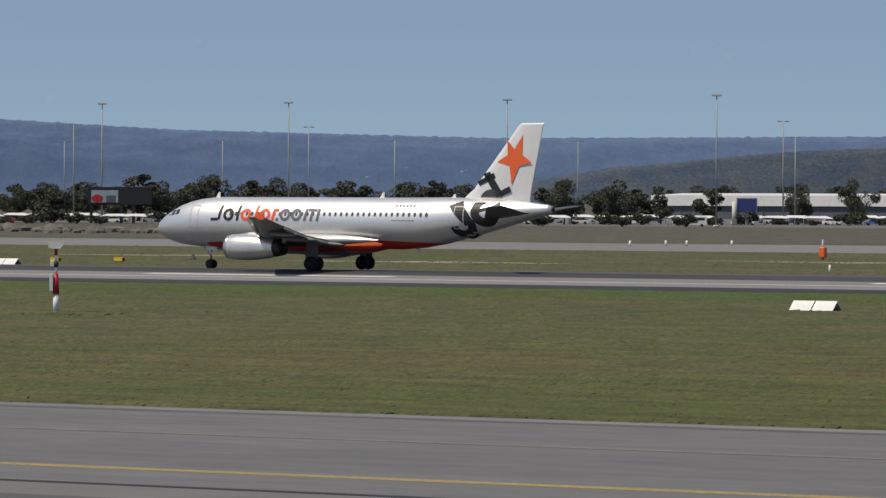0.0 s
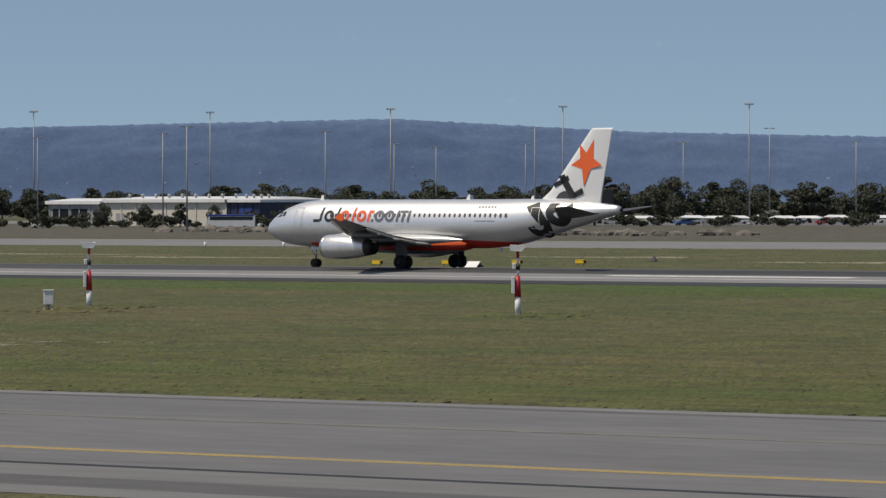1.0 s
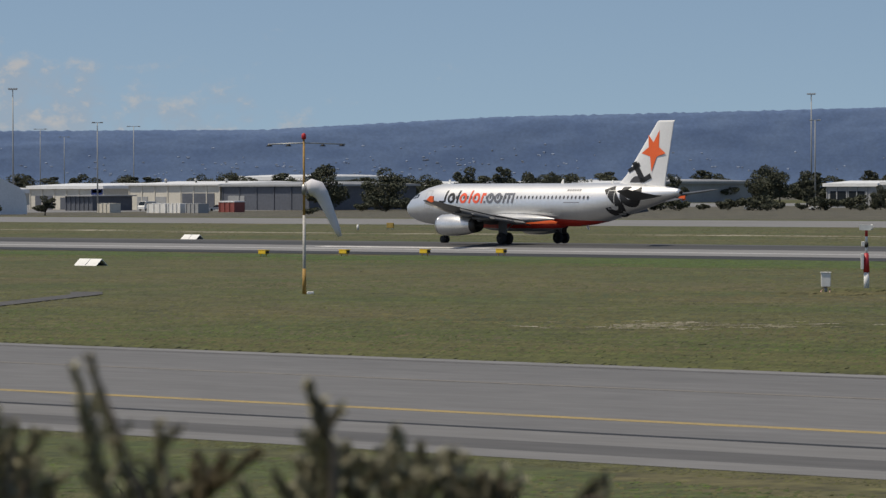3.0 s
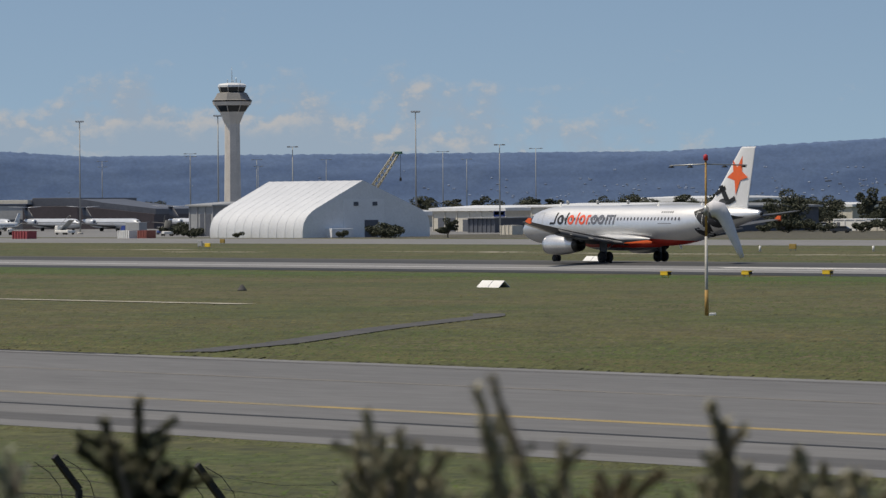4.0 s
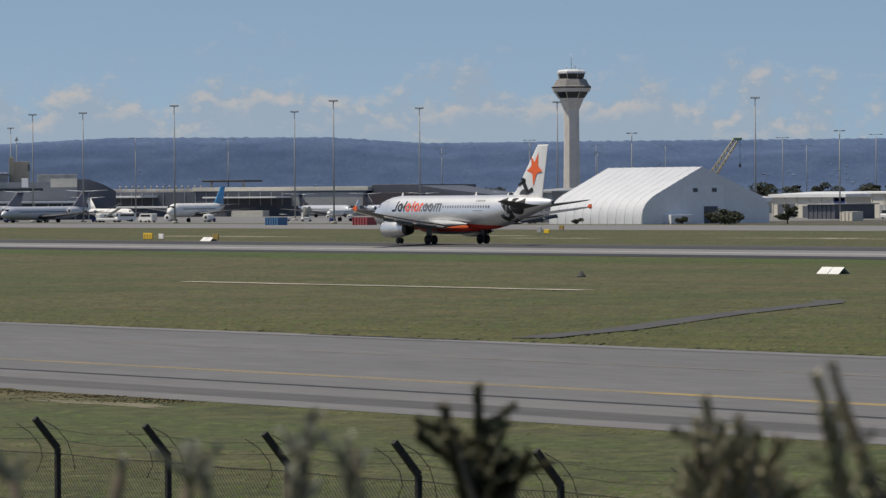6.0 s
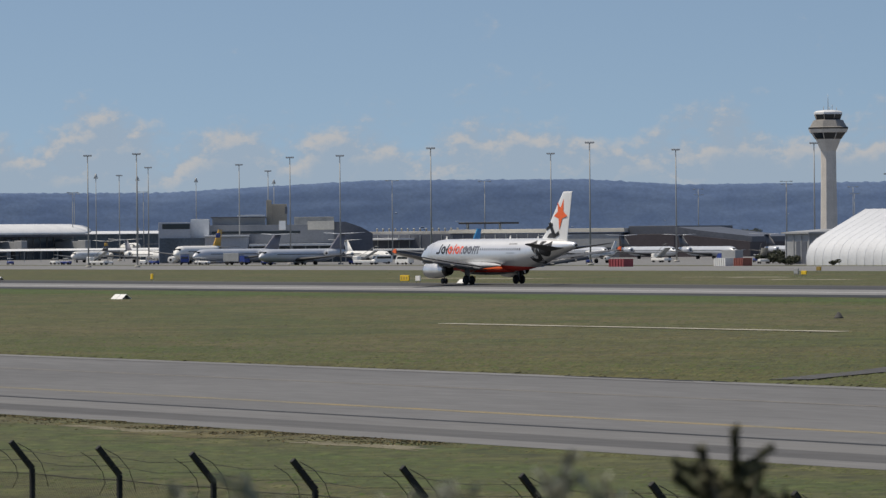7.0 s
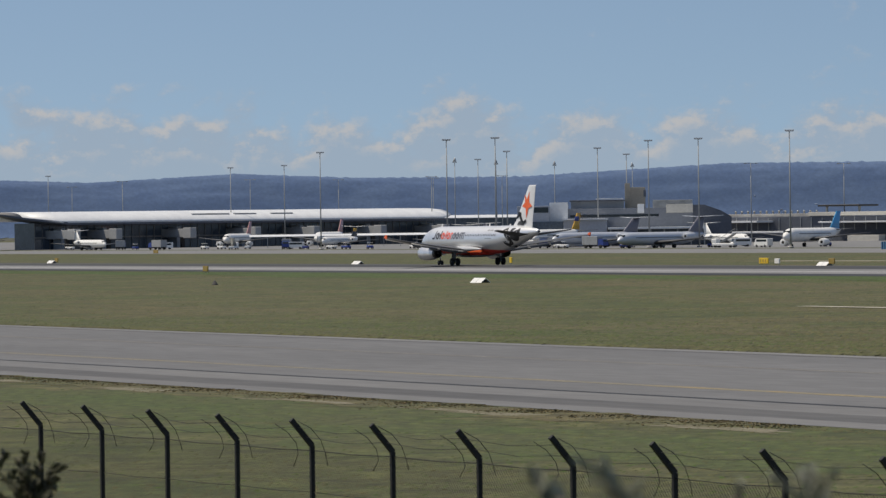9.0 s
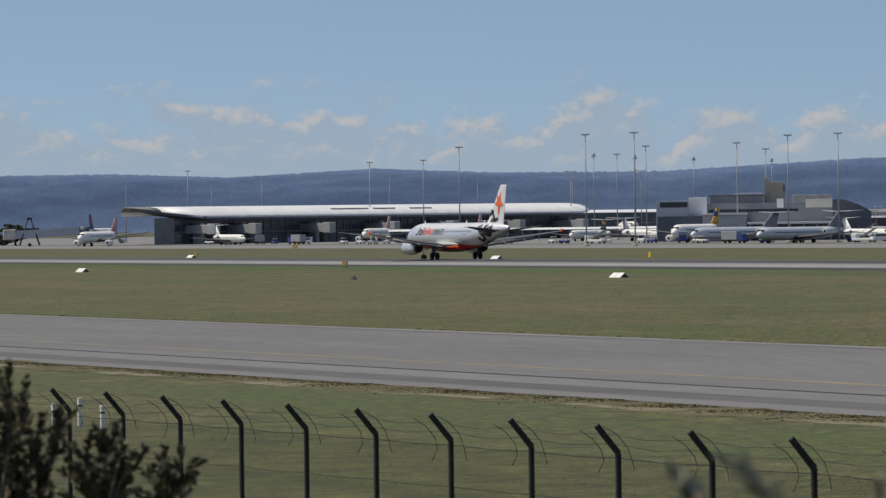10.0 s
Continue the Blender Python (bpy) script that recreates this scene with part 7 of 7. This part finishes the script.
def shoots(label, d, leaf, blade, dens, rows):
    """A bush of leafy shoots from one root; rows: bearing and height of a shoot's tip, and of a lower point on it."""
    rng = np.random.default_rng(int(rows[0][0] * 100))

    def at(b, z, dd=d):
        return Vector((-math.sin(radians(b)) * dd, math.cos(radians(b)) * dd, z))
    rb = sum(r[2] for r in rows) / len(rows)
    root = at(rb, 0)
    root.z = ground_z(root.y)
    t = thing("bush", label, "bush", pose(*root))
    bm = bmesh.new()
    verts, faces = [], []
    for bt, zt, bb, zb in rows:
        dd = d + rng.normal() * 0.012 * d
        tip, low = at(bt, zt, dd) - root, at(bb, zb, dd) - root
        k = low - tip
        mid = low + k * min(0.5, 0.25 / (k.length + 0.01))
        mid.x += (0 - mid.x) * 0.3
        add_tube(bm, [Vector((0, 0, 0)), mid * 0.6 + Vector((0, 0, 0.1)), mid, low, low.lerp(tip, 0.55) + Vector((rng.normal(), rng.normal(), 0)) * 0.004, tip], [0.02, 0.012, 0.009, 0.007, 0.004, 0.002], 5)
        ax = (tip - low).normalized()
        ends = [(mid, tip, 1.0)]
        for _ in range(7):
            u = rng.uniform(0.05, 0.85)
            p = mid.lerp(tip, u)
            side = Vector((rng.normal(), rng.normal(), 0.9)).normalized() * (blade * rng.uniform(1.6, 4.6))
            if (p + side).z < tip.z:
                add_tube(bm, [p, p + side], [0.003, 0.002], 4)
                ends.append((p, p + side, 0.8))
        for p0, p1, f in ends:
            ln = (p1 - p0).length
            a1 = (p1 - p0).normalized()
            for _ in range(int(dens * ln)):
                u = rng.uniform(0.0, 1.0)
                c = p0.lerp(p1, u)
                o = Vector(rng.normal(size=3))
                q = ((o - a1 * o.dot(a1)).normalized() * 0.75 + a1 * 0.75).normalized()
                sz = blade * f * rng.uniform(0.55, 1.15) * (1.0 - 0.12 * u)
                wd = q.cross(a1).normalized() * sz * 0.30
                m2 = c.lerp(c + q * sz, 0.55)
                e = c + q * sz
                j = len(verts)
                verts += [tuple(c), tuple(m2 + wd), tuple(e), tuple(m2 - wd)]
                faces.append((j, j + 1, j + 2, j + 3))
    part("stem", finish(bm, True), STEM, t, "thin woody stems")
    me = bpy.data.meshes.new("leaves")
    me.from_pydata(verts, [], faces)
    me.materials.append(leaf)
    lv = new("leaves", me)
    lv.parent = t
    tagged(lv, "small crowded leaves")


shoots("grey-green seaside bush with upright twigs on the bank", 8.0, LEAF_GREY, 0.021, 1500, [(52.80, 5.634, 52.73, 5.471), (52.89, 5.608, 52.86, 5.472), (52.63, 5.602, 52.66, 5.471), (52.39, 5.611, 52.46, 5.470), (52.15, 5.594, 52.25, 5.470), (51.91, 5.581, 52.05, 5.469), (52.29, 5.558, 52.29, 5.470), (52.53, 5.559, 52.56, 5.471), (52.97, 5.522, 52.93, 5.472), (52.01, 5.538, 52.01, 5.469), (51.74, 5.499, 51.70, 5.468), (53.07, 5.503, 53.10, 5.473)])
shoots("grey-green seaside bush with upright twigs on the bank", 7.6, LEAF_GREY, 0.019, 1300, [(51.43, 5.697, 51.09, 5.493), (51.38, 5.647, 51.12, 5.493), (51.25, 5.723, 50.58, 5.492), (50.39, 5.617, 50.25, 5.492), (50.50, 5.530, 50.39, 5.492)])
shoots("dry brown twigs of a low bush on the bank", 7.9, LEAF_DRY, 0.019, 1400, [(49.17, 5.548, 49.80, 5.471), (49.59, 5.534, 49.94, 5.471), (49.94, 5.506, 50.01, 5.471), (50.15, 5.502, 50.22, 5.471)])
shoots("grey-green seaside bush with upright twigs on the bank", 8.0, LEAF_GREY, 0.021, 1600, [(48.56, 5.658, 48.23, 5.542), (48.39, 5.629, 48.27, 5.462), (48.27, 5.551, 48.27, 5.462), (48.48, 5.527, 48.48, 5.463), (48.10, 5.541, 48.07, 5.462), (48.65, 5.518, 48.62, 5.463), (47.92, 5.517, 47.93, 5.462), (48.97, 5.494, 48.90, 5.463), (49.39, 5.490, 49.32, 5.463)])
shoots("grey-green seaside bush with upright twigs on the bank", 8.2, LEAF_GREY, 0.021, 1500, [(47.50, 5.564, 47.61, 5.449), (47.43, 5.540, 47.55, 5.449), (47.68, 5.518, 47.72, 5.449), (47.19, 5.535, 47.23, 5.449), (47.02, 5.500, 47.06, 5.449), (46.80, 5.530, 46.85, 5.449), (46.67, 5.515, 46.72, 5.449), (46.44, 5.495, 46.47, 5.449), (46.16, 5.498, 46.20, 5.449), (45.96, 5.481, 45.99, 5.449), (44.90, 5.484, 44.91, 5.450)])
shoots("pale grey-green bush with sparse upright shoots on the bank", 7.4, LEAF_PALE, 0.018, 1100, [(57.63, 5.653, 57.92, 5.532), (57.66, 5.631, 57.73, 5.531)])
shoots("pale grey-green bush with sparse upright shoots on the bank", 7.3, LEAF_PALE, 0.018, 1100, [(57.19, 5.627, 57.01, 5.536), (59.08, 5.609, 58.99, 5.542)])
shoots("pale grey-green bush with sparse upright shoots on the bank", 7.5, LEAF_PALE, 0.018, 1100, [(59.08, 5.601, 59.04, 5.556), (61.64, 5.611, 61.54, 5.559)])
shoots("pale grey-green bush with sparse upright shoots on the bank", 7.5, LEAF_PALE, 0.018, 1100, [(62.53, 5.604, 62.37, 5.561), (62.27, 5.579, 62.27, 5.561), (59.97, 5.575, 59.97, 5.557)])
shoots("dark needle-leaved bush on the bank", 9.5, LEAF_DARK, 0.026, 1500, [(55.60, 5.601, 55.59, 5.392), (56.01, 5.573, 55.66, 5.393), (55.87, 5.521, 55.66, 5.393), (56.29, 5.505, 55.59, 5.392), (55.70, 5.487, 55.63, 5.393), (55.45, 5.486, 55.52, 5.392), (55.25, 5.472, 55.46, 5.392), (54.97, 5.468, 55.25, 5.392), (55.32, 5.446, 55.32, 5.392), (55.11, 5.428, 55.18, 5.392), (55.52, 5.440, 55.52, 5.392)])
shoots("dark needle-leaved bush on the bank", 21, LEAF_DARK, 0.05, 420, [(70.61, 5.406, 70.66, 4.803), (70.40, 5.324, 70.63, 4.803), (70.53, 5.255, 70.73, 4.804), (70.37, 5.166, 70.60, 4.802), (70.20, 5.164, 70.40, 4.800), (70.00, 5.175, 70.27, 4.798), (70.27, 5.027, 70.47, 4.801), (70.03, 5.062, 70.33, 4.799), (70.60, 5.031, 70.66, 4.803), (70.86, 5.383, 70.79, 4.805), (71.06, 5.410, 70.99, 4.808)])
shoots("dark needle-leaved bush on the bank", 21, LEAF_DARK, 0.05, 420, [(69.29, 5.123, 69.46, 4.789), (69.46, 5.082, 69.56, 4.790), (69.66, 5.021, 69.67, 4.791), (69.23, 5.029, 69.40, 4.788), (69.09, 4.990, 69.36, 4.787), (68.96, 4.989, 69.30, 4.787), (69.53, 4.919, 69.53, 4.789), (69.73, 4.896, 69.67, 4.791)])
shoots("dark needle-leaved bush on the bank", 22, LEAF_DARK, 0.05, 380, [(68.50, 4.949, 68.69, 4.722), (68.72, 4.938, 68.72, 4.722), (68.85, 4.866, 68.79, 4.723), (68.34, 4.882, 68.65, 4.722), (68.38, 4.803, 68.58, 4.721)])


# ---- tufts that roughen the mown grass ----
def build_tufts(label, seed, material, fields, strips=()):
    rng = np.random.default_rng(seed)
    corners = []
    py, pz = zip(*PROFILE)

    def sow(x, y, h):
        """Small leaning blades of grass, four corners each."""
        n = len(x)
        z = np.interp(y, py, pz)
        hh, a, w = h * rng.uniform(0.45, 1.3, n), rng.normal(0.1, 0.3, n), rng.uniform(1.4, 3.4, n)
        ux, uy = np.cos(a) * hh * w, np.sin(a) * hh * w
        k = hh * rng.uniform(2.5, 6.0, n)
        lx, ly = -np.sin(a) * k, np.cos(a) * k
        corners.append(np.stack([np.stack([x - ux, y - uy, z], 1), np.stack([x + ux, y + uy, z], 1), np.stack([x + 0.7 * ux + lx, y + 0.7 * uy + ly, z + hh], 1), np.stack([x - 0.5 * ux + lx, y - 0.5 * uy + ly, z + 0.9 * hh], 1)], 1))

    def field(n, d0, d1, y0, y1, h):
        # thinner with distance from the fence line
        b, d = np.radians(rng.uniform(25, 72, n)), 1 / rng.uniform(1 / d1, 1 / d0, n)
        x, y = -np.sin(b) * d, np.cos(b) * d
        k = (y > y0) & (y < y1)
        sow(x[k], y[k], h)

    def strip_of(n, x0, x1, y0, y1, h):
        sow(rng.uniform(x0, x1, n), rng.uniform(y0, y1, n), h)
    for row in fields:
        field(*row)
    for row in strips:
        strip_of(*row)
    verts = np.concatenate(corners).reshape(-1, 3)
    n = len(verts) // 4
    me = bpy.data.meshes.new("grass_tufts")
    me.vertices.add(4 * n)
    me.vertices.foreach_set("co", verts.astype(np.float32).ravel())
    me.loops.add(4 * n)
    me.loops.foreach_set("vertex_index", np.arange(4 * n, dtype=np.int32))
    me.polygons.add(n)
    me.polygons.foreach_set("loop_start", np.arange(0, 4 * n, 4, dtype=np.int32))
    me.update(calc_edges=True)
    me.materials.append(material)
    tagged(new("grass_tufts", me), label, "grass", kind="stuff")


rng_f = np.random.default_rng(14)


def build_fringe():
    """Dry clumps that creep over the taxiway's edge."""
    verts, faces = [], []
    for _ in range(22000):
        x = -116 - 130 * rng_f.uniform()
        k = noise.noise(Vector((x * 0.35, 0.0, 5.0)))
        y = 70.0 + 0.4 * k - abs(rng_f.normal()) * (1.1 + 0.6 * k)
        h = 0.022 * rng_f.uniform(0.3, 1.2) * (1.0 + k)
        a = rng_f.uniform(0, math.pi)
        c, s = math.cos(a) * h * 1.6, math.sin(a) * h * 1.6
        i = len(verts)
        verts.extend([(x - c, y - s, 0.0), (x + c, y + s, 0.0), (x + c * 0.8, y + s + h * 0.5, h), (x - c * 0.6, y - s + h * 0.5, h * 0.9)])
        faces.append((i, i + 1, i + 2, i + 3))
    me = bpy.data.meshes.new("dry_fringe")
    me.from_pydata(verts, [], faces)
    me.materials.append(mat("dry_clumps", (0.17, 0.125, 0.065), 0.95, spot=0.3, scale=2, color2=(0.12, 0.10, 0.045), island=0.4))
    tagged(new("dry_fringe", me), "dry brown clumps along the taxiway edge", "grass", kind="stuff")


build_fringe()
TUFT = mat("grass_tufts", (0.054, 0.068, 0.016), 0.9, spot=0.32, scale=28, color2=(0.081, 0.073, 0.026), island=0.2, stretch=(0.7, 1.2, 1))
LUSH = mat("lush_tufts", (0.046, 0.080, 0.008), 0.9, spot=0.3, scale=16, color2=(0.056, 0.074, 0.013), island=0.2, stretch=(0.6, 1.2, 1))
build_tufts("short olive tufts of mown grass", 4, TUFT, [(120000, 45, 190, 34, 67.0, 0.022), (360000, 115, 950, 108.5, 259, 0.042), (50000, 360, 900, 347, 483, 0.06)],
            [(5000, -330, -40, 107.7, 109.0, 0.07), (3000, -116, -40, 68.4, 70.0, 0.022)] + [(300, x - 2.2, x + 3.2, y - 2.5, y + 2.5, 0.12) for x, y in ((-151.1, 204.6), (-184.3, 206.8), (-180.1, 198.6))])
build_tufts("fresh green tufts of mown grass", 6, LUSH, [(50000, 45, 190, 42, 66.6, 0.024), (200000, 270, 950, 252, 277, 0.045), (60000, 130, 400, 112, 150, 0.036)])

def motions():
    # take-off run along the centre line of the runway
    walk(airliner, [
        (0, pose(-222.08, 315.0, -0.03)),
        (0.5, pose(-240.49, 315.0, -0.03)),
        (1, pose(-259.61, 315.0, -0.03)),
        (1.5, pose(-279.37, 315.0, -0.03)),
        (2, pose(-299.90, 315.0, -0.03)),
        (2.2, pose(-308.26, 315.0, -0.03)),
        (3.3, pose(-354.71, 315.0, -0.03)),
        (3.5, pose(-363.84, 315.0, -0.03)),
        (4, pose(-386.55, 315.0, -0.03)),
        (4.5, pose(-409.47, 315.0, -0.03)),
        (5, pose(-432.96, 315.0, -0.03)),
        (5.2, pose(-442.57, 315.0, -0.03)),
        (6.3, pose(-496.68, 315.0, -0.03)),
        (6.5, pose(-506.72, 315.0, -0.03)),
        (7, pose(-532.34, 315.0, -0.03)),
        (7.5, pose(-558.42, 315.0, -0.03)),
        (8, pose(-584.91, 315.0, -0.03)),
        (8.5, pose(-611.91, 315.0, -0.03)),
        (9, pose(-639.54, 315.0, -0.03)),
        (9.5, pose(-667.73, 315.0, -0.03)),
        (10, pose(-696.52, 315.0, -0.03)),
    ])
    # the sock sways a little in the wind
    walk(windsock, [(t, pose(-203.4, 179.3, 5.6, 0, 0, a)) for t, a in ((0, 46), (2.2, 44), (3.5, 49), (4.4, 45), (6, 48), (8, 44), (10, 47))])


motions()
